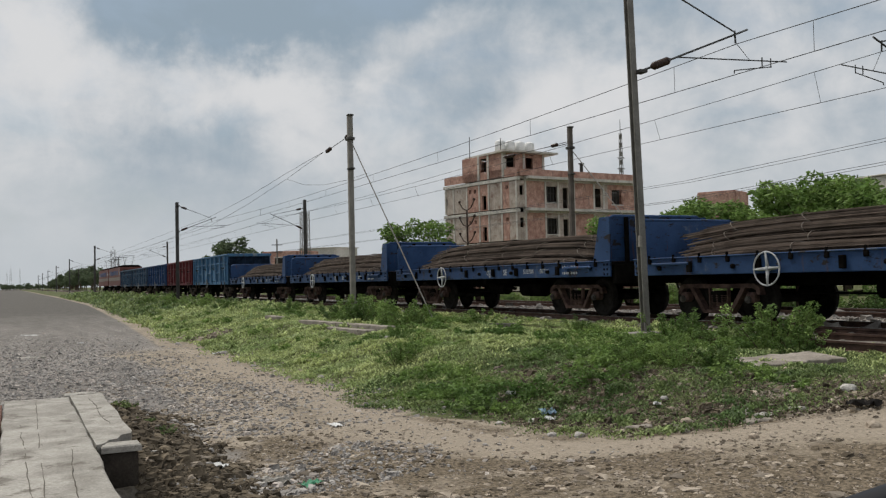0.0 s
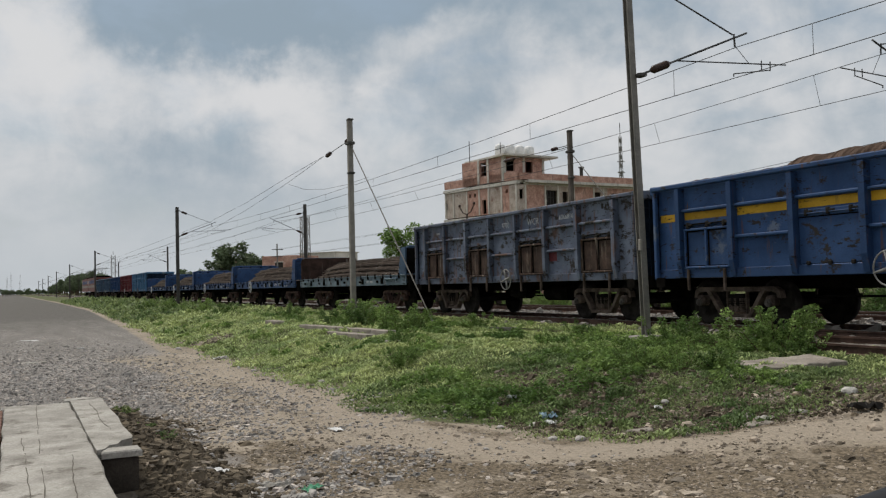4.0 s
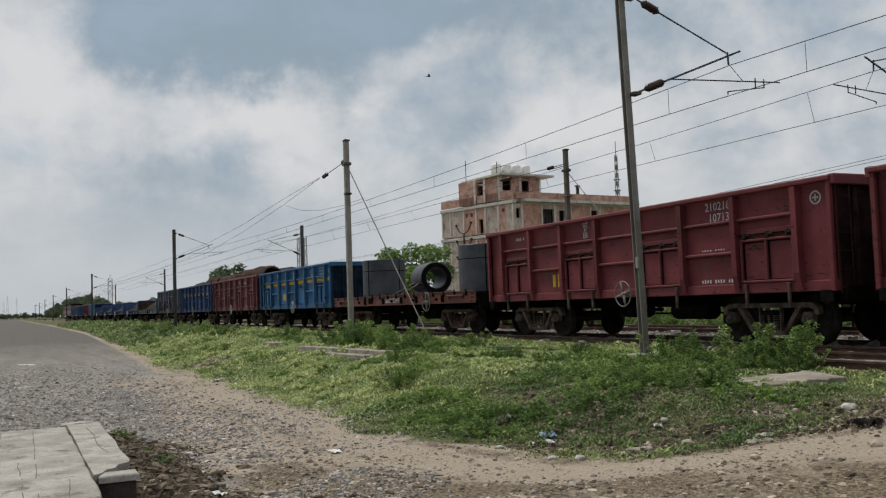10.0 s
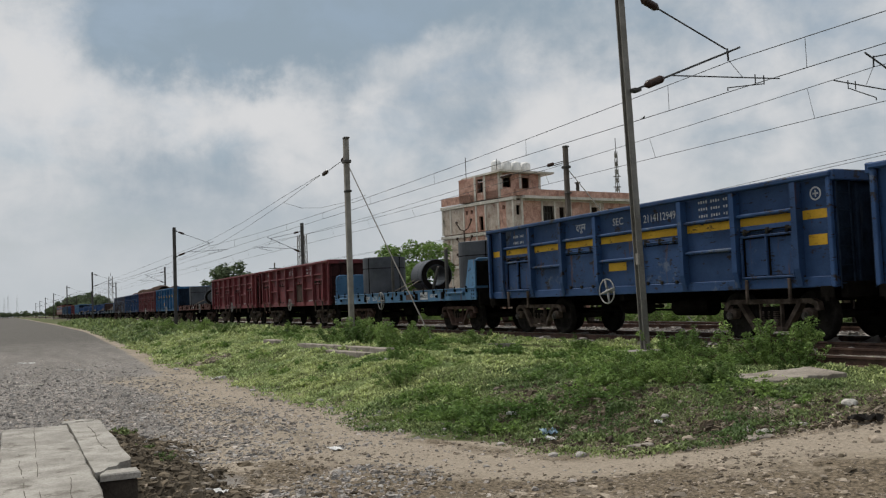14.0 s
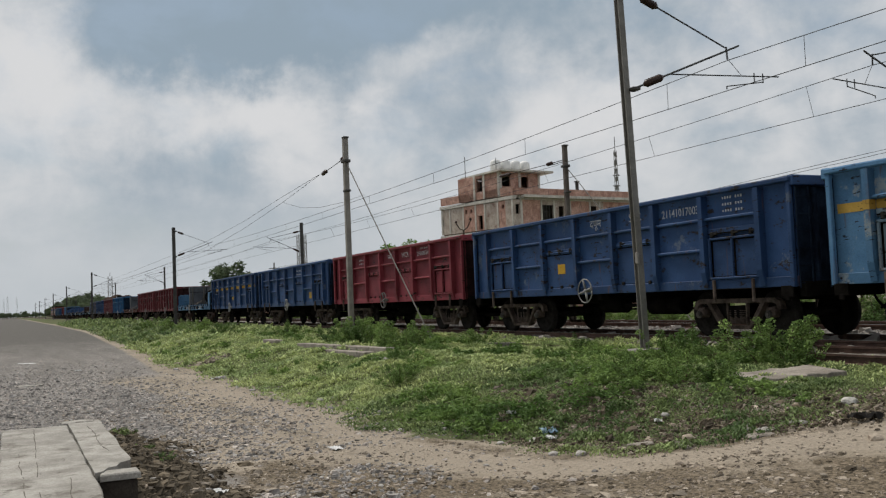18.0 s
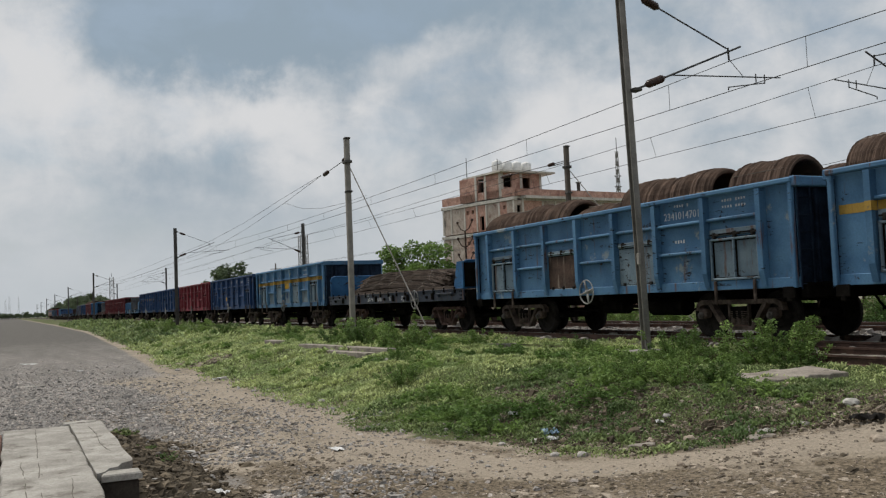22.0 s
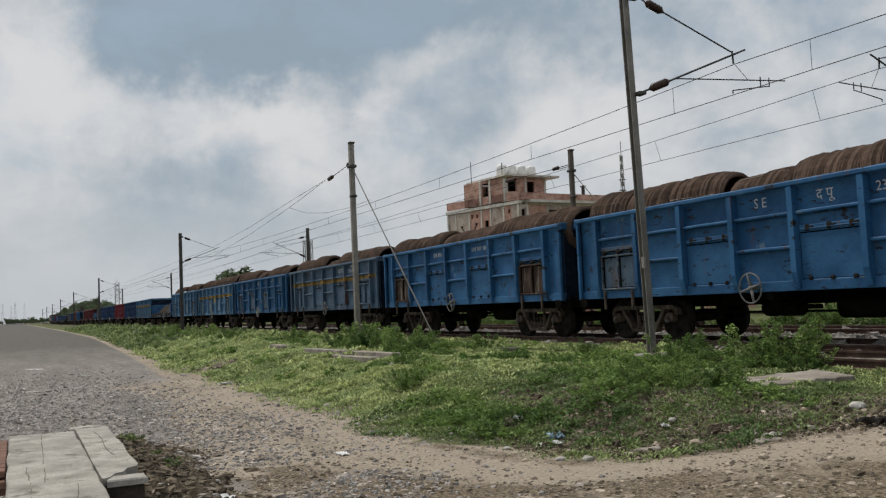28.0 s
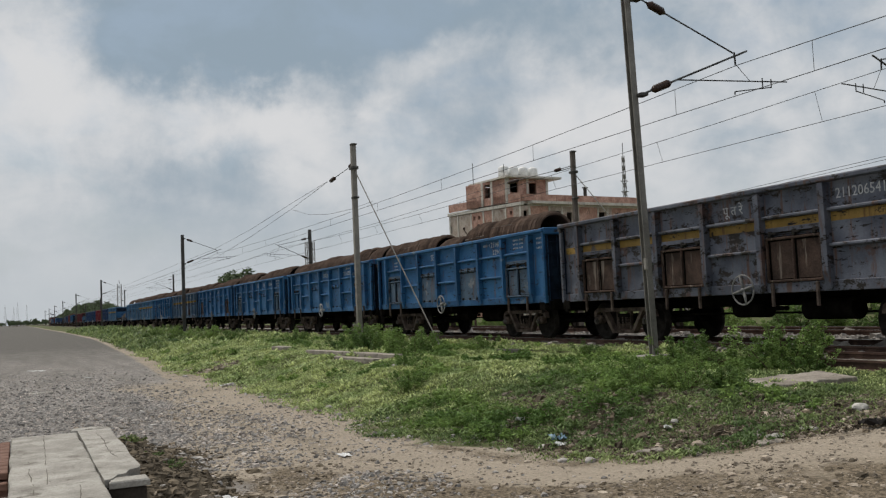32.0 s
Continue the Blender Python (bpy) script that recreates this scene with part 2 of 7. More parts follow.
TREAD = surface("wheel_steel", (0.010, 0.009, 0.0085), (0.028, 0.025, 0.023), 4, 30, 0.9, 0.0, gloss=0.02)
WIRE_ROD = surface("rusty_wire_rod", (0.062, 0.041, 0.031), (0.125, 0.083, 0.062), 2.5, 60, 0.85, 0.1, 0.4, grain=0.4)
STRAP = surface("steel_strap", (0.13, 0.11, 0.09), (0.22, 0.19, 0.16), 4, 40, 0.6, 0.3)
COIL = surface("rolled_steel_wrap", (0.046, 0.051, 0.060), (0.078, 0.084, 0.096), 1.2, 30, 0.5, 0.4, 0.1, grain=0.12)
COIL_BRIGHT = surface("coil_edge_steel", (0.05, 0.053, 0.057), (0.11, 0.115, 0.12), 2, 60, 0.4, 0.6)
GALV = surface("galvanised_mast", (0.15, 0.142, 0.128), (0.23, 0.218, 0.198), 1.5, 30, 0.6, 0.3, streak=(RUST, 0.6, 0.5))
DARK_MAST = surface("dark_mast", (0.05, 0.048, 0.045), (0.09, 0.085, 0.08), 1.5, 30, 0.7, 0.2)
CONC_MAST = surface("mast_concrete", (0.185, 0.172, 0.155), (0.27, 0.252, 0.23), 2, 40, 0.9)
WIRE = surface("weathered_wire", (0.06, 0.06, 0.06), (0.10, 0.10, 0.10), 2, 20, 0.6, 0.5, 0)
PORCELAIN = surface("brown_porcelain", (0.03, 0.017, 0.013), (0.05, 0.028, 0.02), 3, 20, 0.25, 0, 0)
RAIL = surface("rusty_rail", (0.055, 0.034, 0.028), (0.12, 0.075, 0.06), 4, 50, 0.8, 0.2)
RAIL_TOP = surface("polished_rail_head", (0.22, 0.21, 0.20), (0.32, 0.31, 0.30), 4, 50, 0.35, 0.8)
SLEEPER = surface("sleeper_concrete", (0.22, 0.20, 0.18), (0.30, 0.28, 0.25), 5, 50, 0.9)
CONCRETE = surface("weathered_concrete", (0.24, 0.225, 0.20), (0.40, 0.38, 0.345), 2.6, 45, 0.9, 0, 0.5, ((0.15, 0.135, 0.115), 3.2), edge=(0.55, 0.66), scuff=((0.09, 0.08, 0.068), 5.0, 0.64))
DULL_SLAB = surface("dull_brown_concrete", (0.20, 0.175, 0.15), (0.33, 0.295, 0.255), 2.2, 30, 0.9, 0, 0.4, ((0.10, 0.09, 0.07), 3.5), edge=(0.55, 0.66))
BAND = surface("building_concrete", (0.46, 0.425, 0.38), (0.64, 0.60, 0.54), 0.8, 12, 0.9, streak=((0.15, 0.14, 0.13), 0.55, 0.5))
PLASTER = surface("cream_plaster", (0.50, 0.47, 0.42), (0.62, 0.59, 0.54), 0.6, 10, 0.9, streak=((0.25, 0.24, 0.22), 0.58, 0.6))
RENDERED = surface("grey_cement_render", (0.35, 0.28, 0.235), (0.52, 0.445, 0.385), 1.3, 9, 0.9, 0, 0.3, ((0.24, 0.15, 0.12), 1.1), ((0.15, 0.135, 0.12), 0.57, 0.5), edge=(0.55, 0.66), grain=0.3)
OLD_CONC = surface("dark_weathered_concrete", (0.075, 0.064, 0.055), (0.125, 0.108, 0.092), 2, 40, 0.9)
# near-black that paints the shade of rooms behind openings
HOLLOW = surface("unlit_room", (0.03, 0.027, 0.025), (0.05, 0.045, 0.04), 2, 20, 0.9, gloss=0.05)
TANK = surface("white_water_tank", (0.66, 0.66, 0.65), (0.76, 0.76, 0.75), 2, 20, 0.6)
BARK = surface("bark", (0.06, 0.045, 0.03), (0.12, 0.09, 0.065), 6, 40, 0.9, bump=0.5)
GLASS_DARK = surface("dark_cab_glass", (0.015, 0.017, 0.02), (0.02, 0.022, 0.025), 2, 20, 0.15, 0, 0)


def leafy(name, low, high):
    m = surface(name, low, high, 0.7, 14, 0.6, 0, 0, grain=0.3)
    nt = m.node_tree
    b = nt.nodes["Principled BSDF"]
    geo = nt.nodes.new("ShaderNodeNewGeometry")
    hs = nt.nodes.new("ShaderNodeHueSaturation")
    mr = nt.nodes.new("ShaderNodeMapRange")
    mr.inputs[3].default_value, mr.inputs[4].default_value = 0.55, 1.5
    nt.links.new(geo.outputs["Random Per Island"], mr.inputs[0])
    nt.links.new(mr.outputs[0], hs.inputs["Value"])
    nt.links.new(b.inputs["Base Color"].links[0].from_socket, hs.inputs["Color"])
    nt.links.new(hs.outputs[0], b.inputs["Base Color"])
    tr = nt.nodes.new("ShaderNodeBsdfTranslucent")
    nt.links.new(hs.outputs[0], tr.inputs[0])
    ms = nt.nodes.new("ShaderNodeMixShader")
    ms.inputs[0].default_value = 0.3
    nt.links.new(b.outputs[0], ms.inputs[1])
    nt.links.new(tr.outputs[0], ms.inputs[2])
    nt.links.new(ms.outputs[0], nt.nodes["Material Output"].inputs[0])
    return m


def pebbles(name, low, high, spread=(0.6, 1.5)):
    """Loose stones: each its own tone."""
    m = surface(name, low, high, 2.0, 50, 0.92, 0, 0.3)
    nt = m.node_tree
    b = nt.nodes["Principled BSDF"]
    geo, hs, mr = nt.nodes.new("ShaderNodeNewGeometry"), nt.nodes.new("ShaderNodeHueSaturation"), nt.nodes.new("ShaderNodeMapRange")
    mr.inputs[3].default_value, mr.inputs[4].default_value = spread
    nt.links.new(geo.outputs["Random Per Island"], mr.inputs[0])
    nt.links.new(mr.outputs[0], hs.inputs["Value"])
    nt.links.new(b.inputs["Base Color"].links[0].from_socket, hs.inputs["Color"])
    nt.links.new(hs.outputs[0], b.inputs["Base Color"])
    return m


REBAR = pebbles("dull_steel_bars", (0.085, 0.065, 0.053), (0.15, 0.118, 0.097), (0.4, 1.5))
GRIT = pebbles("grey_gravel", (0.22, 0.205, 0.192), (0.33, 0.312, 0.292), (0.5, 1.45))
CHIP = pebbles("pale_gravel", (0.34, 0.30, 0.27), (0.48, 0.43, 0.39), (0.7, 1.35))
BALLAST = pebbles("oily_ballast", (0.14, 0.128, 0.116), (0.32, 0.295, 0.27), (0.5, 1.4))
CLOD = pebbles("brown_clods", (0.19, 0.155, 0.12), (0.36, 0.308, 0.25), (0.5, 1.5))
EARTH_CLOD = pebbles("dark_clods", (0.075, 0.06, 0.042), (0.13, 0.105, 0.075), (0.5, 1.6))
ROCK = surface("pale_rock", (0.36, 0.34, 0.31), (0.52, 0.50, 0.46), 8, 60, 0.9, 0, 0.5)
PAPER = surface("crumpled_paper", (0.55, 0.55, 0.55), (0.7, 0.7, 0.69), 8, 60, 0.8)
BLUE_BAG = surface("blue_plastic", (0.14, 0.22, 0.30), (0.24, 0.34, 0.42), 8, 60, 0.4)
GREEN_BAG = surface("green_plastic", (0.05, 0.22, 0.12), (0.10, 0.30, 0.18), 8, 60, 0.4)
LOOSE_BRICK = surface("broken_brick", (0.14, 0.08, 0.06), (0.22, 0.13, 0.10), 8, 60, 0.9)
BLACK_GLOSS = surface("dark_vehicle_paint", (0.010, 0.011, 0.014), (0.014, 0.015, 0.018), 2, 20, 0.5, 0, 0)
CRACK = surface("crack_dirt", (0.09, 0.08, 0.068), (0.14, 0.125, 0.105), 9, 60, 0.95)
DARK_BLOCK = surface("near_black_concrete", (0.014, 0.012, 0.010), (0.055, 0.046, 0.038), 4, 40, 0.95, 0, 0.4)

GRASS = leafy("grass_leaf", (0.22, 0.295, 0.115), (0.43, 0.48, 0.21))
CREEPER = leafy("creeper_leaf", (0.085, 0.14, 0.048), (0.245, 0.30, 0.122))
WEED = leafy("weed_leaf", (0.09, 0.16, 0.042), (0.23, 0.325, 0.095))
BUSH = leafy("bush_leaf", (0.06, 0.11, 0.03), (0.19, 0.28, 0.075))
SHRUB = leafy("shrub_leaf", (0.12, 0.205, 0.05), (0.20, 0.29, 0.085))
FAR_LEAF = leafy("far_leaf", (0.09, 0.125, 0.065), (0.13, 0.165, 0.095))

# ---- mesh building ----


class Shape:
    """Collects vertices and faces of one mesh."""

    def __init__(self):
        self.v, self.f = [], []

    def add(self, verts, faces):
        n = len(self.v)
        self.v.extend(verts)
        self.f.extend([tuple(i + n for i in f) for f in faces])
        return self

    def box(self, x, y, z, sx, sy, sz, c=0.0, m=None):
        """A box by its centre and sizes; c cuts the edges off."""
        hx, hy, hz = sx / 2, sy / 2, sz / 2
        if c <= 0:
            p = [(x + i * hx, y + j * hy, z + k * hz) for i in (-1, 1) for j in (-1, 1) for k in (-1, 1)]
            q = [(0, 1, 3, 2), (4, 6, 7, 5), (0, 4, 5, 1), (2, 3, 7, 6), (0, 2, 6, 4), (1, 5, 7, 3)]
        else:
            c = min(c, hx * 0.9, hy * 0.9, hz * 0.9)
            p, ids, q = [], {}, []
            for i in (-1, 1):
                for j in (-1, 1):
                    for k in (-1, 1):
                        for ax in range(3):
                            o = [hx, hy, hz]
                            for a in range(3):
                                if a != ax:
                                    o[a] -= c
                            ids[i, j, k, ax] = len(p)
                            p.append((x + i * o[0], y + j * o[1], z + k * o[2]))
            S = (-1, 1)
            for s in S:
                q.append([ids[s, j, k, 0] for j, k in ((-1, -1), (1, -1), (1, 1), (-1, 1))][::s])
                q.append([ids[i, s, k, 1] for i, k in ((-1, -1), (-1, 1), (1, 1), (1, -1))][::s])
                q.append([ids[i, j, s, 2] for i, j in ((-1, -1), (1, -1), (1, 1), (-1, 1))][::s])
            for a in S:
                for b in S:
                    q.append([ids[a, b, -1, 0], ids[a, b, -1, 1], ids[a, b, 1, 1], ids[a, b, 1, 0]])
                    q.append([ids[a, -1, b, 0], ids[a, -1, b, 2], ids[a, 1, b, 2], ids[a, 1, b, 0]])
                    q.append([ids[-1, a, b, 1], ids[-1, a, b, 2], ids[1, a, b, 2], ids[1, a, b, 1]])
                    for e in S:
                        q.append([ids[a, b, e, 0], ids[a, b, e, 1], ids[a, b, e, 2]])
        if m is not None:
            p = [tuple(m @ Vector(w)) for w in p]
        return self.add(p, q)

    def tube(self, a, b, r, n=8, r2=None, caps=True):
        """A round bar from a to b."""
        a, b = Vector(a), Vector(b)
        w = (b - a).normalized()
        u = w.orthogonal().normalized()
        k = w.cross(u)
        r2 = r if r2 is None else r2
        p = []
        for o, rr in ((a, r), (b, r2)):
            p += [tuple(o + (u * math.cos(t) + k * math.sin(t)) * rr) for t in (2 * math.pi * i / n for i in range(n))]
        q = [(i, (i + 1) % n, n + (i + 1) % n, n + i) for i in range(n)]
        if caps:
            q += [tuple(range(n))[::-1], tuple(range(n, 2 * n))]
        return self.add(p, q)

    def sweep(self, pts, radii, n=6):
        """One unbroken tube along points, with a radius at each."""
        pts = [Vector(p) for p in pts]
        if not isinstance(radii, (list, tuple)):
            radii = [radii] * len(pts)
        p, u = [], None
        for i, (c, r) in enumerate(zip(pts, radii)):
            w = (pts[min(i + 1, len(pts) - 1)] - pts[max(i - 1, 0)]).normalized()
            u = w.orthogonal().normalized() if u is None else (u - w * u.dot(w)).normalized()
            k = w.cross(u)
            p += [tuple(c + (u * math.cos(t) + k * math.sin(t)) * r) for t in (2 * math.pi * j / n for j in range(n))]
        m = len(pts)
        q = [(i * n + j, i * n + (j + 1) % n, (i + 1) * n + (j + 1) % n, (i + 1) * n + j) for i in range(m - 1) for j in range(n)]
        q += [tuple(range(n))[::-1], tuple(range((m - 1) * n, m * n))]
        return self.add(p, q)

    def path(self, pts, r, n=6):
        return self.sweep(pts, r, n)

    def turn(self, m):
        self.v = [tuple(m @ Vector(w)) for w in self.v]
        return self

    def prism(self, outline, axis, lo, hi):
        """An outline of (u, v) drawn along an axis; the other two axes take u and v in order."""
        def at(u, v, w):
            return {"x": (w, u, v), "y": (u, w, v), "z": (u, v, w)}[axis]
        n = len(outline)
        p = [at(u, v, lo) for u, v in outline] + [at(u, v, hi) for u, v in outline]
        q = [(i, (i + 1) % n, n + (i + 1) % n, n + i) for i in range(n)] + [tuple(range(n))[::-1], tuple(range(n, 2 * n))]
        return self.add(p, q)

    def lathe(self, profile, axis="y", n=24, at=(0, 0, 0), closed=False):
        """Turns (distance along the axis, radius) pairs about an axis through a point."""
        p = []
        for d, r in profile:
            for i in range(n):
                t = 2 * math.pi * i / n
                c, s = r * math.cos(t), r * math.sin(t)
                w = {"x": (d, c, s), "y": (c, d, s), "z": (c, s, d)}[axis]
                p.append((at[0] + w[0], at[1] + w[1], at[2] + w[2]))
        m = len(profile)
        q = []
        for j in range(m if closed else m - 1):
            k = (j + 1) % m
            q += [(j * n + i, j * n + (i + 1) % n, k * n + (i + 1) % n, k * n + i) for i in range(n)]
        return self.add(p, q)

    def mesh(self, name, mat, smooth=False):
        me = bpy.data.meshes.new(name)
        me.from_pydata(self.v, [], self.f)
        bm = bmesh.new()
        bm.from_mesh(me)
        bmesh.ops.recalc_face_normals(bm, faces=bm.faces)
        bm.to_mesh(me)
        bm.free()
        if mat:
            me.materials.append(mat)
        if smooth:
            me.polygons.foreach_set("use_smooth", [True] * len(me.polygons))
        me.update()
        return me


def raw_mesh(name, verts, faces, mat):
    me = bpy.data.meshes.new(name)
    me.from_pydata(verts, [], faces)
    me.materials.append(mat)
    return me


def part(name, shape, mat, parent, label="", smooth=False):
    """Links a shape, or a mesh that is shared, as one mesh object under a thing or a part."""
    ob = new(name, shape if isinstance(shape, bpy.types.Mesh) else shape.mesh(name, mat, smooth))
    ob.parent = parent
    if label:
        ob["label"] = label
    return ob


def thing(name, label, category, group="", kind="", at=None):
    ob = tagged(new(name), label, category, group, kind)
    ob.empty_display_size = 0.3
    if at is not None:
        ob.matrix_basis = at
    return ob


def repaint(ob, swap):
    """Gives the parts of a copied thing their own paint, on meshes that stay shared."""
    for o in ob.children_recursive:
        if o.type == "MESH" and o.material_slots:
            slot = o.material_slots[0]
            mat = swap.get(slot.material.name)
            if mat:
                slot.link = "OBJECT"
                slot.material = mat


LETTERS = {}


def letters(text, size, mat):
    key = (text, size, mat.name)
    if key not in LETTERS:
        cu = bpy.data.curves.new("lettering", "FONT")
        cu.body, cu.size, cu.extrude, cu.align_x, cu.resolution_u = text, size, 0.002, "CENTER", 2
        ob = new("lettering", cu)
        me = bpy.data.meshes.new_from_object(ob)
        bpy.data.objects.remove(ob)
        me.transform(Matrix.Rotation(radians(90), 4, "X"))
        me.materials.clear()
        me.materials.append(mat)
        LETTERS[key] = me
    return LETTERS[key]

# ---- ground ----
TOE = [(-3000, 9.0), (-190, 8.6), (-103, 8.0), (-60, 6.4), (-48, 5.9), (-32, 5.1), (-20, 5.4), (-12, 5.4), (-9.6, 6.0), (-8.6, 6.6), (-7, 9.0), (0, 12.0), (3000, 12.0)]


def step(a, b, x):
    t = min(1.0, max(0.0, (x - a) / (b - a)))
    return t * t * (3 - 2 * t)


def along(table, x):
    for (a, p), (b, q) in zip(table, table[1:]):
        if x <= b:
            return p + (q - p) * (x - a) / (b - a)
    return table[-1][1]


def rough_noise(x, y, s):
    return noise.noise(Vector((x * s, y * s, 3.1)))


def ground_z(x, y):
    """Road level below, the grassy bank up to the tracks, the ballast, then flat land."""
    wob = 0.5 * rough_noise(x, y, 0.4) + 0.25 * rough_noise(x, y, 1.3)
    s = step(0.0, 3.4, y - along(TOE, x) + wob)
    end = step(-7.0, -10.5, x)
    z = -0.95 + 0.58 * s * end
    z += (1 - end) * 0.58 * step(4.5, 11.5, y)
    z += 0.17 * step(12.7, 13.5, y) * (1 - step(22.4, 23.6, y))
    z += 0.10 * s * end * rough_noise(x, y, 0.9) + 0.035 * rough_noise(x, y, 0.7) + 0.018 * rough_noise(x, y, 2.7)
    if -20 < x < -3 and -2 < y < 5:
        # heap of dark earth against the culvert wall
        z += 0.48 * step(-14.5, -12.0, x) * (1 - step(-8.6, -7.2, x)) * step(0.3, 0.8, y) * (1 - step(0.9, 2.3, y + 0.3 * rough_noise(x, y, 1.1)))
    if y > 12.6 and y < 23.6:
        z = z * 0.4 - 0.21 * 0.6
    return z


def axis_steps(fine, out):
    lo, hi, d = fine
    a = list(np.arange(lo, hi + 1e-6, d))
    for sign, start in ((1, hi), (-1, lo)):
        w, p = d, start
        while abs(p) < out:
            w *= 1.22
            p += sign * w
            a.append(p)
    return sorted(a)


def make_ground():
    xs, ys = axis_steps((-42.0, -3.0, 0.16), 3200), axis_steps((-2.0, 14.0, 0.16), 3200)
    verts = [(x, y, ground_z(x, y)) for x in xs for y in ys]
    n = len(ys)
    faces = [(i * n + j, (i + 1) * n + j, (i + 1) * n + j + 1, i * n + j + 1) for i in range(len(xs) - 1) for j in range(n - 1)]
    me = bpy.data.meshes.new("ground")
    me.from_pydata(verts, [], faces)
    me.polygons.foreach_set("use_smooth", [True] * len(me.polygons))
    zone = me.color_attributes.new("zone", "FLOAT_COLOR", "POINT")
    data = []
    for x, y, z in verts:
        t = y - along(TOE, x)
        green = step(-0.15, 0.6, t + 0.7 * rough_noise(x, y, 0.55)) * (1 - step(12.3 + 0.7 * step(-11.5, -12.5, x), 13.2 + 0.5 * step(-11.5, -12.5, x), y)) * step(-6.6, -8.6, x + 0.6 * rough_noise(x, y, 0.8))
        green = max(green, step(24.6, 25.8, y) * (0.75 + 0.2 * rough_noise(x, y, 0.2)), step(-30, -60, y) * 0.9)
        stony = step(12.5 + 0.7 * step(-11.5, -12.5, x), 13.2 + 0.4 * step(-11.5, -12.5, x), y) * (1 - step(24.2, 25.4, y))
        track = -1.0 * (t + 1.1)
        gravel = max(step(0.9, 2.0, track + 0.8 * rough_noise(x, y, 0.35) - 0.9 * step(-20, -11, x) - 2 * step(-11, -8, x)), step(-20, -36, x) * step(-0.9, 0.1, track))
        earth = step(-15.5, -13.0, x) * (1 - step(-8.4, -7.0, x)) * step(0.2, 0.7, y) * (1 - step(1.6, 2.5, y + 0.5 * rough_noise(x, y, 1.1)))
        # broken dark soil on the bare end of the bank
        earth = max(earth, 0.5 * step(-0.2, 0.6, t + 0.4 * rough_noise(x, y, 1.2)) * (1 - step(3.2, 4.6, t + 0.8 * rough_noise(x, y, 0.6))) * step(-11.8, -9.6, x) * step(-6.2, -8.0, x))
        data += [green, gravel, stony, earth]
    zone.data.foreach_set("color", data)
    # the worn wheel track and the disturbed, stony strip beside it
    wear = me.color_attributes.new("wear", "FLOAT_COLOR", "POINT")
    data = []
    for x, y, z in verts:
        t = along(TOE, x) - y + 0.35 * rough_noise(x, y, 0.45) + 0.12 * rough_noise(x, y, 1.9)
        near = step(-14.0, -10.0, x)
        pale = step(0.25, 0.6, t) * (1 - step(1.0 + 0.3 * near, 1.7 + 0.3 * near, t)) * step(-30, -18, x)
        pale = max(pale, 0.8 * step(1.5, 2.0, t) * (1 - step(2.3, 2.9, t)) * step(-22, -16, x) * (1 - step(-11, -8, x)))
        churned = step(1.4, 2.2, t) * step(-13.5, -9.5, x + 0.8 * rough_noise(x, y, 0.5))
        churned = max(churned, 0.8 * step(-0.1, 0.15, t) * (1 - step(0.35, 0.6, t)) * step(-20, -12, x))
        data += [pale, churned, 0.0, 1.0]
    wear.data.foreach_set("color", data)
    me.materials.append(ground_material())
    return tagged(new("ground", me), "dusty earth road with gravel and a grassy bank beside railway tracks", "ground", kind="structure")


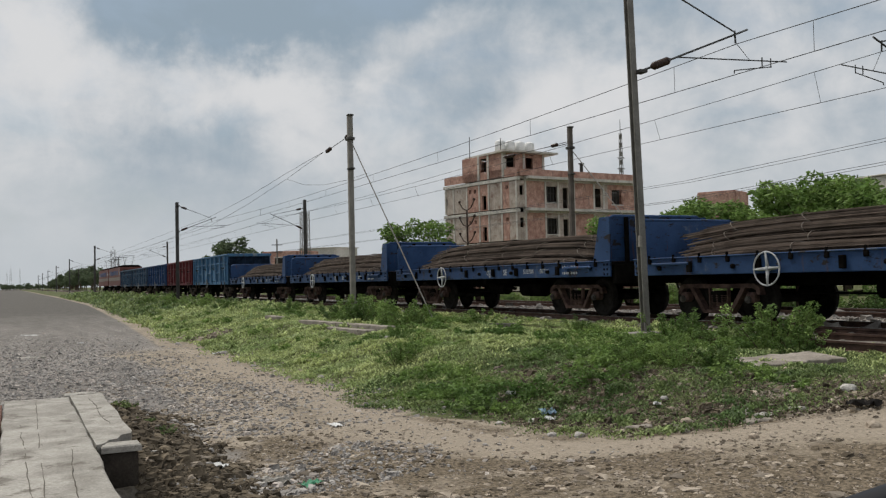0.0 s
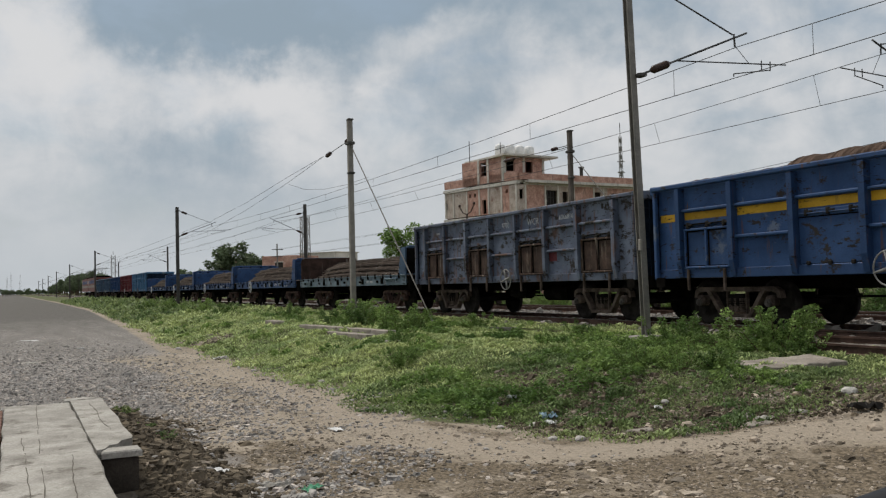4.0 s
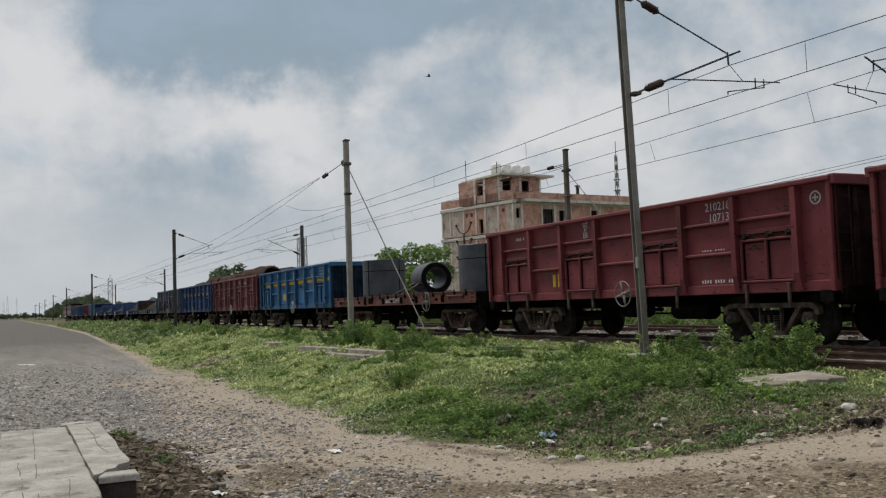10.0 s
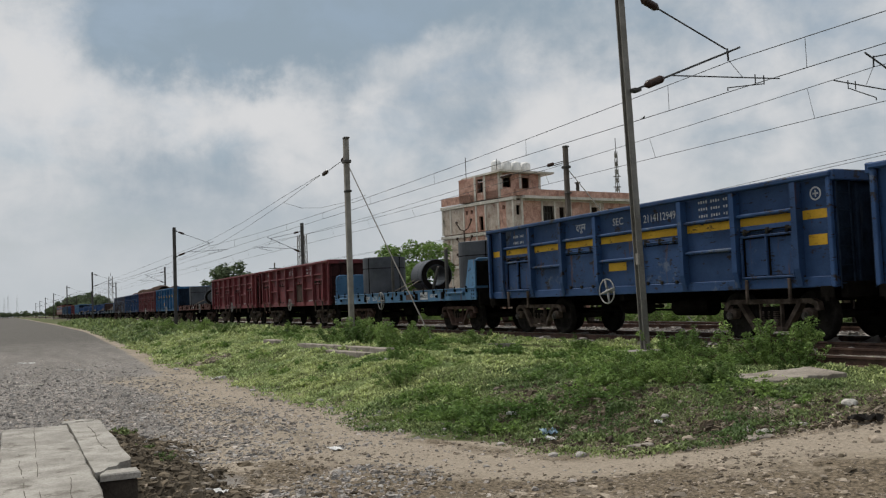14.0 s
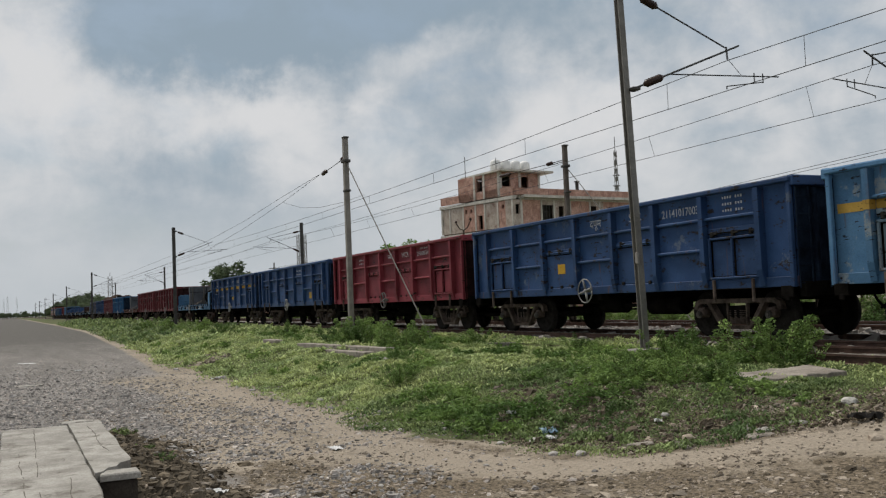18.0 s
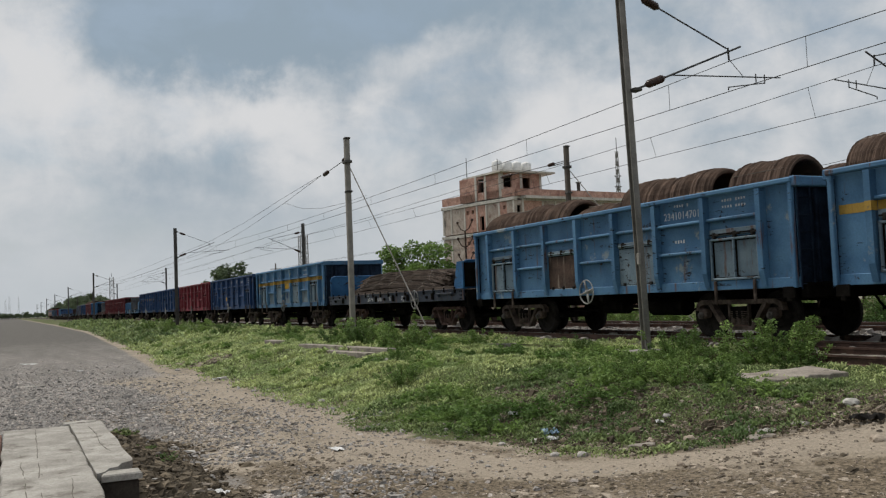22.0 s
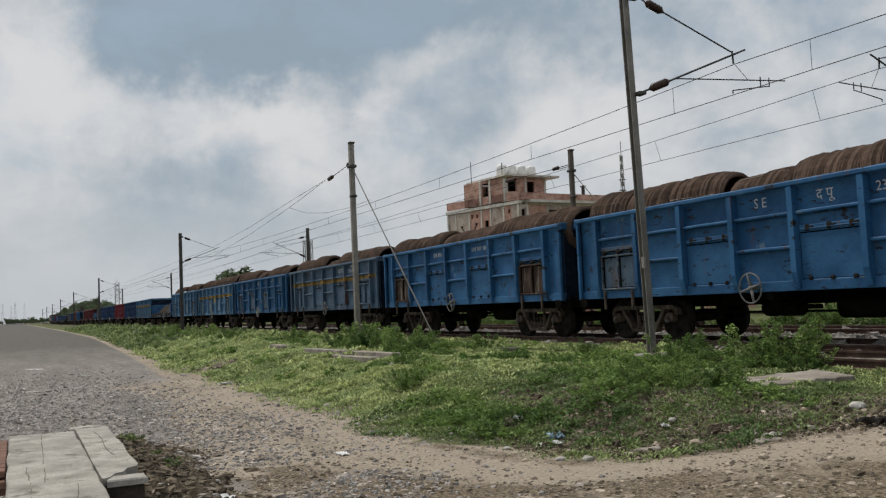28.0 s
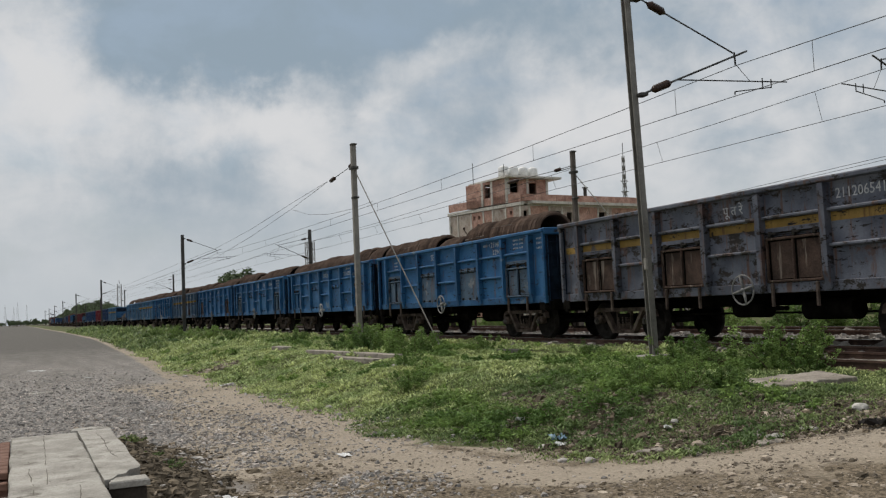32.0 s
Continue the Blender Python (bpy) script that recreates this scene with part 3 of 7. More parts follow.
def ground_material():
    m = bpy.data.materials.new("earth_gravel_grass")
    m.use_nodes = True
    nt = m.node_tree
    N, L = nt.nodes.new, nt.links.new
    b = nt.nodes["Principled BSDF"]
    b.inputs["Roughness"].default_value = 0.95
    b.inputs["Specular IOR Level"].default_value = 0.15
    at = N("ShaderNodeVertexColor")
    at.layer_name = "zone"
    sep = N("ShaderNodeSeparateColor")
    L(at.outputs[0], sep.inputs[0])
    aw = N("ShaderNodeVertexColor")
    aw.layer_name = "wear"
    worn = N("ShaderNodeSeparateColor")
    L(aw.outputs[0], worn.inputs[0])
    tc = N("ShaderNodeTexCoord")

    def tex(s, d=5.0, r=0.6):
        n = N("ShaderNodeTexNoise")
        n.inputs["Scale"].default_value, n.inputs["Detail"].default_value, n.inputs["Roughness"].default_value = s, d, r
        L(tc.outputs["Object"], n.inputs["Vector"])
        return n.outputs[0]

    def ramp(v, lo, hi, a=0.0, c=1.0):
        n = N("ShaderNodeMapRange")
        for i, q in ((1, lo), (2, hi), (3, a), (4, c)):
            n.inputs[i].default_value = q
        L(v, n.inputs[0])
        return n.outputs[0]

    def mix(fac, a, c):
        n = N("ShaderNodeMix")
        n.data_type = "RGBA"
        L(fac, n.inputs[0])
        for i, v in ((6, a), (7, c)):
            if isinstance(v, tuple):
                n.inputs[i].default_value = (*v, 1)
            else:
                L(v, n.inputs[i])
        return n.outputs[2]

    def plus(a, c, k=1.0):
        n = N("ShaderNodeMath")
        n.operation = "MULTIPLY_ADD"
        L(a, n.inputs[0])
        n.inputs[1].default_value = k
        if isinstance(c, float):
            n.inputs[2].default_value = c
        else:
            L(c, n.inputs[2])
        return n.outputs[0]

    coarse, mid, fine = tex(0.6), tex(3.0), tex(22.0, 4, 0.7)
    dirt = mix(ramp(coarse, 0.35, 0.65), (0.27, 0.228, 0.175), (0.36, 0.308, 0.245))
    dirt = mix(ramp(mid, 0.5, 0.68), dirt, (0.175, 0.15, 0.12))
    churn = N("ShaderNodeMath")
    churn.operation = "MULTIPLY"
    L(worn.outputs[1], churn.inputs[0])
    L(ramp(tex(1.1, 4.0, 0.55), 0.38, 0.58, 0.6, 1.0), churn.inputs[1])
    dirt = mix(ramp(plus(mid, churn.outputs[0], 0.6), 0.75, 1.1), dirt, mix(ramp(fine, 0.4, 0.6), (0.095, 0.076, 0.053), (0.215, 0.173, 0.125)))
    dirt = mix(ramp(plus(mid, worn.outputs[0], 0.5), 0.7, 1.1), dirt, (0.325, 0.277, 0.22))
    vor = N("ShaderNodeTexVoronoi")
    vor.inputs["Scale"].default_value = 16.0
    L(tc.outputs["Object"], vor.inputs["Vector"])
    hue = N("ShaderNodeSeparateColor")
    L(vor.outputs["Color"], hue.inputs[0])
    gravel = mix(hue.outputs[0], (0.14, 0.13, 0.122), (0.37, 0.345, 0.322))
    mp = N("ShaderNodeMapping")
    mp.inputs["Scale"].default_value = (0.12, 1.0, 1.0)
    L(tc.outputs["Object"], mp.inputs["Vector"])
    lanes = N("ShaderNodeTexNoise")
    lanes.inputs["Scale"].default_value, lanes.inputs["Detail"].default_value = 1.1, 6.0
    L(mp.outputs[0], lanes.inputs["Vector"])
    gravel = mix(ramp(lanes.outputs[0], 0.42, 0.62), gravel, (0.185, 0.172, 0.16))
    gravel = mix(ramp(mid, 0.5, 0.75), gravel, (0.28, 0.25, 0.215))
    # farther along the road an old tarred surface shows
    where = N("ShaderNodeSeparateXYZ")
    L(tc.outputs["Object"], where.inputs[0])
    tar = mix(ramp(mid, 0.4, 0.65), (0.098, 0.094, 0.085), (0.15, 0.138, 0.127))
    gravel = mix(ramp(plus(coarse, where.outputs[0], 30.0), -14.0, -62.0), gravel, tar)
    soil = mix(ramp(fine, 0.4, 0.65), (0.105, 0.092, 0.058), (0.085, 0.13, 0.035))
    ball = mix(hue.outputs[0], (0.12, 0.11, 0.098), (0.30, 0.276, 0.25))
    g1 = ramp(plus(mid, sep.outputs[1], 0.5), 0.65, 0.9)
    col = mix(g1, dirt, gravel)
    g2 = ramp(plus(tex(2.2), sep.outputs[0], 0.7), 0.72, 0.95)
    col = mix(g2, col, soil)
    col = mix(sep.outputs[2], col, ball)
    col = mix(at.outputs[1], col, (0.095, 0.075, 0.05))
    tone = N("ShaderNodeVectorMath")
    tone.operation = "SCALE"
    L(col, tone.inputs[0])
    L(ramp(fine, 0.25, 0.75, 0.72, 1.25), tone.inputs[3])
    L(tone.outputs[0], b.inputs["Base Color"])
    bp = N("ShaderNodeBump")
    bp.inputs["Strength"].default_value, bp.inputs["Distance"].default_value = 0.7, 0.04
    L(plus(vor.outputs["Distance"], fine, 0.6), bp.inputs["Height"])
    L(bp.outputs[0], b.inputs["Normal"])
    return m


make_ground()

# ---- tracks ----
TRACK, TRACK_FAR, RAIL_Z, GAUGE = 14.88, 20.2, -0.05, 1.676
RAIL_SECTION = [(-0.075, -0.17), (0.075, -0.17), (0.075, -0.155), (0.012, -0.14), (0.012, -0.05), (0.035, -0.035), (0.035, 0.0), (-0.035, 0.0), (-0.035, -0.035), (-0.012, -0.05), (-0.012, -0.14), (-0.075, -0.155)]


def make_track(yc, label):
    tr = thing("railway_track", label, "railway track", kind="structure", at=pose(0, yc, RAIL_Z))
    for side in (-1, 1):
        off = side * (GAUGE / 2 + 0.035)
        s = Shape().prism([(off + u, v) for u, v in RAIL_SECTION], "x", -1400, 60)
        part("rail", s, RAIL, tr, "rusty steel rail")
        part("rail_head", Shape().box(-670, off, 0.003, 1460, 0.05, 0.004), RAIL_TOP, tr, "polished running surface of a rail")
    one = Shape().prism([(-0.13, 0), (0.13, 0), (0.09, 0.19), (-0.09, 0.19)], "y", -1.37, 1.37).mesh("sleeper", SLEEPER)
    for i in range(70):
        ob = part("sleeper", one, None, tr)
        ob.location = (-6 - i * 0.65, 0, -0.365)
    far = Shape()
    for i in range(70, 520):
        far.box(-6 - i * 0.65, 0, -0.275, 0.22, 2.74, 0.18)
    tagged(part("far_sleepers", far, SLEEPER, tr), kind="stuff")


make_track(TRACK, "broad gauge track with rusty rails on concrete sleepers")
make_track(TRACK_FAR, "second parallel track with rusty rails on ballast")


def spare_rail(x0, x1, y, z, rz, label, mat=None):
    t = thing("spare_rail", label, "rail", "rails lying beside the track", at=pose((x0 + x1) / 2, y, z, 0, 0, rz))
    h = (x1 - x0) / 2
    part("rail_bar", Shape().prism([(u, v + 0.17) for u, v in RAIL_SECTION], "x", -h, h), mat or RAIL, t)


spare_rail(-12.05, -2.0, 12.5, -0.34, 0, "long rusty spare rail lying beside the track")
spare_rail(-11.8, -2.0, 13.3, -0.27, 0, "rusty spare rail lying on the ballast edge")
spare_rail(-14.2, -12.6, 11.9, -0.38, 4, "short rusty rail offcut half sunk in the grass")
spare_rail(-16.5, -14.8, 12.05, -0.40, 2, "short pale weathered rail half sunk in the grass", CONC_MAST)
spare_rail(-22.9, -19.7, 12.66, -0.42, 34.8, "short pale weathered rail lying askew in the grass", CONC_MAST)


# ---- overhead line ----
def tube_part(name, a, b, r, mat, parent, label="", n=6):
    return part(name, Shape().tube(a, b, r, n), mat, parent, label)


def insulator(parent, a, b):
    """A dark ribbed drum on one core."""
    a, b = Vector(a), Vector(b)
    pts, rad = [a], [0.03]
    for i in range(6):
        for k, r in ((0.0, 0.075), (0.3, 0.092), (0.7, 0.088), (0.95, 0.075)):
            pts.append(a.lerp(b, 0.14 + 0.72 * (i + k) / 6))
            rad.append(r)
    pts.append(b)
    rad.append(0.03)
    return part("insulator", Shape().sweep(pts, rad, 10), PORCELAIN, parent, "dark ribbed insulator", True)


def mast_shaft(parent, height, w, mat, lean=0.0):
    """A rolled steel column of I section."""
    h, f, t = w / 2, w * 0.14, w * 0.07
    outline = [(-h, -h), (-h + f, -h), (-h + f, -t), (h - f, -t), (h - f, -h), (h, -h), (h, h), (h - f, h), (h - f, t), (-h + f, t), (-h + f, h), (-h, h)]
    s = Shape().prism(outline, "z", -0.6, height).turn(pose(0, 0, 0, -lean * 0.72, lean, 0))
    return part("shaft", s, mat, parent)


def cantilever(parent, side, reach, top=6.46, low=5.4, mat=WIRE):
    """Stay arm and bracket tube on insulators, with registration arm and steady arm. side: +1 reaches away from the road."""
    k = side
    end = Vector((0.02, k * (reach - 0.04), top + 0.03))
    tube_part("stay_tube", (0.06, k * 0.1, 7.46), end, 0.018, mat, parent)
    foot, tip = Vector((0.08, k * 0.02, low - 0.05)), Vector((0.05, k * (reach + 0.36), top + 0.10))
    for z, p, q in ((7.3, Vector((0.06, k * 0.1, 7.46)), end), (low, foot, tip)):
        insulator(parent, p.lerp(q, 0.42 / reach * 0.55), p.lerp(q, 0.42 / reach * 0.55 + 0.5 / reach))
    part("hinge_fork", Shape().box(0.06, k * 0.12, low - 0.03, 0.05, 0.16, 0.06, 0.01), mat, parent)
    tube_part("bracket_tube", foot, tip, 0.024, mat, parent)
    tube_part("registration_tube", (0.05, k * 1.0, low + 0.34), (0.05, k * (reach + 1.55), low + 0.52), 0.017, mat, parent)
    tube_part("steady_arm", (0.05, k * (reach + 1.05), low + 0.36), (0.0, k * reach * 0.99, low + 0.20), 0.014, mat, parent)
    tube_part("steady_tip", (0.0, k * reach * 0.99, low + 0.20), (0.0, k * reach * 0.99, low + 0.13), 0.014, mat, parent)
    for q in (0.78, 1.05):
        tube_part("drop_bracket", (0.05, k * (reach + q), low + 0.56), (0.05, k * (reach + q), low + 0.34), 0.014, mat, parent)
    tube_part("suspension_clamp", (0.02, k * reach, top + 0.05), (0.02, k * (reach + 0.02), top - 0.24), 0.022, mat, parent)
    tube_part("hanger", (0.02, k * (reach + 0.02), top - 0.22), (0.05, k * (reach + 0.40), low + 0.46), 0.007, mat, parent)


def make_mast(x, y, height, side, w=0.24, mat=GALV, arm=True, lean=0.0, base=-0.4, reach=2.75, top=6.46, low=5.4):
    m = thing("overhead_line_mast", "grey steel overhead line mast with a bracket arm", "railway mast", "masts along the line", at=pose(x, y, 0))
    mast_shaft(m, height, w, mat, lean)
    part("footing", Shape().box(0, 0, base - 0.05, 0.7, 0.7, 0.5, 0.04), CONC_MAST, m, "low concrete footing")
    for z in (5.35, 7.45):
        part("bracket_clamp", Shape().box(0.02, side * 0.06, z, w * 1.5, w * 1.3, 0.07, 0.01), DARK_MAST, m)
    if arm:
        cantilever(m, side, reach, top, low)
    return m


MAST_A = make_mast(-15.2, 12.05, 8.3, 1, 0.145, GALV, lean=-1.1)
part("bonding_box", Shape().box(0.03, -0.10, 1.72, 0.09, 0.06, 0.24, 0.01), CONC_MAST, MAST_A, "small grey box strapped to the mast")
for x in (-74.6, -155.5, -228.0, -300.0, -372.0, -444.0, -516.0):
    make_mast(x, 12.05, 7.75, 1, 0.24, DARK_MAST)
for x in (-15.6, -75.1, -152.0, -228.0, -300.0, -372.0):
    make_mast(x, 22.95, 8.2, -1, 0.24, DARK_MAST, top=6.86, low=5.62)


def anchor_mast(x, y, height, mat, way, guy):
    """A mast at which wires end: insulators on one side, a guy wire down to the ground on the other."""
    m = thing("anchor_mast", "square grey anchor mast with a guy wire", "railway mast", "masts along the line", at=pose(x, y, 0))
    s = Shape().box(0, 0, height / 2 - 0.3, 0.20, 0.20, height + 0.6, 0.02)
    part("shaft", s, mat, m)
    part("cross_arm", Shape().box(0, 0, height - 1.0, 0.36, 0.30, 0.12, 0.02), DARK_MAST, m)
    part("cross_arm", Shape().box(0.05, 0, height - 2.2, 0.28, 0.26, 0.08, 0.02), DARK_MAST, m)
    part("top_cap", Shape().box(0.04, 0, height - 0.05, 0.25, 0.23, 0.06, 0.01), DARK_MAST, m)
    for z in (height - 0.68, height - 0.76):
        part("clamp_arm", Shape().tube((0, 0, z), (-0.7, way * 0.2, z - 0.06), 0.018, 6), DARK_MAST, m)
    insulator(m, (-0.7, way * 0.2, height - 0.74), (-1.2, way * 0.26, height - 0.76))
    insulator(m, (-4.0, way * 0.55, height - 0.78), (-5.0, way * 0.66, height - 0.80))
    tube_part("tail_wire", (-1.2, way * 0.26, height - 0.76), (-4.0, way * 0.55, height - 0.78), 0.016, WIRE, m)
    tube_part("guy_wire", (0.1, 0, height - 1.1), guy, 0.022, GALV, m, "taut steel guy wire", 5)
    return m


anchor_mast(-33.54, 12.17, 7.7, CONC_MAST, 1, (7.55, 0.05, -0.45))
anchor_mast(-34.14, 23.07, 7.9, OLD_CONC, -1, (8.0, 0.2, -0.45))


def wire_run(name, label, pts, r=0.012):
    t = tagged(new(name, Shape().path(pts, r, 5).mesh(name, WIRE)), label, "overhead wire", "overhead wires")
    return t


def catenary(yc, supports, contact, carry, sag, slant=0.0):
    """Carrying wire that dips between supports, contact wire, droppers."""
    top = []
    for a, b in zip(supports, supports[1:]):
        span = abs(b - a)
        for i in range(12 + (b == supports[-1])):
            u = i / 12
            top.append((a + (b - a) * u, yc, carry - sag * 4 * u * (1 - u)))
        n = max(2, round((span - 4.3) / 6.7))
        if abs(a) < 160:
            for i in range(n + 1):
                d = 2.15 + (span - 4.3) * i / n
                u, x = d / span, a + (b - a) * d / span
                z = carry - sag * 4 * u * (1 - u)
                s = Shape().tube((x, yc, z), (x, yc + slant, contact), 0.006, 4)
                tagged(new("dropper", s.mesh("dropper", WIRE)), "thin dropper between the overhead wires", "overhead wire", "droppers")
    wire_run("carrying_wire", "thin grey carrying wire of the overhead line", top, 0.0095)
    wire_run("contact_wire", "thin grey contact wire over the track", [(x, yc + slant, contact) for x in supports], 0.0095)


catenary(TRACK, [46, -15.2, -74.6, -155.5, -228, -300, -372], 5.53, 6.22, 0.36)
catenary(TRACK_FAR, [46, -15.6, -75.1, -152, -228, -300, -372], 5.72, 6.62, 0.42, 0.22)
def line_pole(x, y):
    p = thing("line_pole", "plain pole carrying low power lines", "pole", "poles behind the tracks", at=pose(x, y, -0.4))
    up = 0.035 * max(0.0, x + 31)
    part("shaft", Shape().tube((0, 0, -0.3), (0, 0, 6.4 + up), 0.11, 8, 0.08), CONC_MAST, p)
    for z in (4.95 + up, 5.75 + up):
        part("cross_arm", Shape().box(0.1, 0, z, 0.08, 1.3, 0.08, 0.01), DARK_MAST, p)


for x in (40.0, -100.0):
    line_pole(x, 27.2)
for y, z in ((26.9, 5.38), (27.5, 5.38), (26.9, 4.58), (27.5, 4.58)):
    wire_run("power_line", "slack low power line behind the tracks", [(x, y, z - 0.25 * (1 - ((x + 30) / 70.0) ** 2) + 0.035 * max(0.0, x + 31)) for x in (40, 20, 0, -15, -20, -25, -31, -40, -60, -80, -100)], 0.009)
wire_run("anchored_wire", "wire that ends at the anchor mast", [(-38.6, 12.71, 6.90), (-46.4, 13.2, 6.86), (-58.0, 13.8, 6.62), (-74.6, 14.6, 6.55), (-155, 14.6, 6.3)], 0.010)
wire_run("anchored_wire", "wire that ends at the anchor mast", [(-38.6, 12.71, 6.88), (-46.4, 13.2, 6.55), (-58.0, 13.8, 6.15), (-74.6, 14.6, 5.8), (-155, 14.6, 5.7)], 0.010)
wire_run("anchored_wire", "wire that ends at the anchor mast", [(-39.2, 22.29, 7.10), (-55, 21.4, 6.7), (-75.1, 20.5, 6.5), (-152, 20.5, 6.3)], 0.010)

wire_run("jumper_wire", "slack jumper wire between two overhead wires", [(-46.4, 13.2, 6.55), (-44.5, 13.6, 6.05), (-42.5, 14.0, 5.85), (-40.5, 14.5, 5.88), (-38.6, 14.88, 6.02)], 0.008)

# ---- plants ----


def leaf_cloud(rng, centres, count, size, flat=0.5):
    """Many small kite-shaped leaves scattered in balls round the centres: (x, y, z, radius)."""
    w = np.array([c[3] ** 2 for c in centres])
    pick = rng.choice(len(centres), count, p=w / w.sum())
    c = np.array(centres)[pick]
    d = rng.normal(size=(count, 3))
    d /= np.linalg.norm(d, axis=1, keepdims=True)
    p = c[:, :3] + d * (c[:, 3] * rng.uniform(0.35, 1.05, count) ** 0.6)[:, None] * np.array([1, 1, 0.8])
    u = rng.normal(size=(count, 3))
    u[:, 2] *= flat
    u /= np.linalg.norm(u, axis=1, keepdims=True)
    v = np.cross(u, rng.normal(size=(count, 3)))
    v /= np.linalg.norm(v, axis=1, keepdims=True)
    s = size * rng.uniform(0.6, 1.4, count)[:, None]
    q = np.stack([p - u * s, p + v * s * 0.42 + u * s * 0.1, p + u * s, p - v * s * 0.42 + u * s * 0.1], 1).reshape(-1, 3)
    return q.tolist(), [(4 * i, 4 * i + 1, 4 * i + 2, 4 * i + 3) for i in range(count)]


def make_tree(seed, height, spread, label, leaf=0.22, count=5000, trunk=0.35, mat=SHRUB, name="tree"):
    """A tapered trunk with limbs, and a crown of clumps of small leaves."""
    rng = np.random.default_rng(seed)
    t = thing(name, label, name)
    wood, centres = Shape(), []
    h0 = height * trunk
    wood.tube((0, 0, -0.3), (0.05 * height * rng.uniform(-1, 1), 0, h0), 0.035 * height, 8, 0.022 * height)
    for i in range(9):
        a = rng.uniform(0, 2 * math.pi)
        reach = spread * rng.uniform(0.35, 0.9)
        z = height * rng.uniform(trunk + 0.12, 0.9)
        reach *= 1.0 - 0.55 * max(0, (z / height - 0.6)) / 0.4
        mid = (reach * 0.45 * math.cos(a), reach * 0.45 * math.sin(a), (h0 + z) / 2)
        tip = (reach * math.cos(a), reach * math.sin(a), z)
        wood.tube((0, 0, h0 * rng.uniform(0.7, 1)), mid, 0.016 * height, 6, 0.01 * height).tube(mid, tip, 0.01 * height, 5, 0.004 * height)
        for q in (tip, mid):
            for _ in range(2):
                o = rng.normal(size=3) * spread * 0.16
                centres.append((q[0] + o[0], q[1] + o[1], q[2] + abs(o[2]) * 0.6, spread * rng.uniform(0.16, 0.33)))
    part("trunk", wood, BARK, t, "branching trunk")
    v, f = leaf_cloud(rng, centres, count, leaf)
    part("crown", raw_mesh("crown", v, f, mat), None, t, "leafy crown")
    return t


def make_weed(seed, height, spread, count, leaf, label, mat=WEED, name="bush"):
    """A low bush: thin stems that fan out, with small leaves along them."""
    rng = np.random.default_rng(seed)
    t = thing(name, label, name, "bushes on the bank")
    wood, centres = Shape(), []
    for i in range(22):
        a, r = rng.uniform(0, 2 * math.pi), spread * rng.uniform(0.1, 1.15)
        z = height * rng.uniform(0.25, 1.15) ** 1.2 * (1 - 0.3 * r / spread)
        base = (0.25 * r * math.cos(a), 0.25 * r * math.sin(a), -0.1)
        tip = (r * math.cos(a), r * math.sin(a), z)
        wood.tube(base, tip, 0.012, 4, 0.004)
        for k in (0.35, 0.6, 0.85, 1.0):
            c = Vector(base).lerp(Vector(tip), k)
            centres.append((c.x, c.y, c.z, spread * rng.uniform(0.06, 0.15)))
    part("stem", wood, BARK, t)
    v, f = leaf_cloud(rng, centres, count, leaf)
    part("foliage", raw_mesh("foliage", v, f, mat), None, t, "small green leaves")
    return t


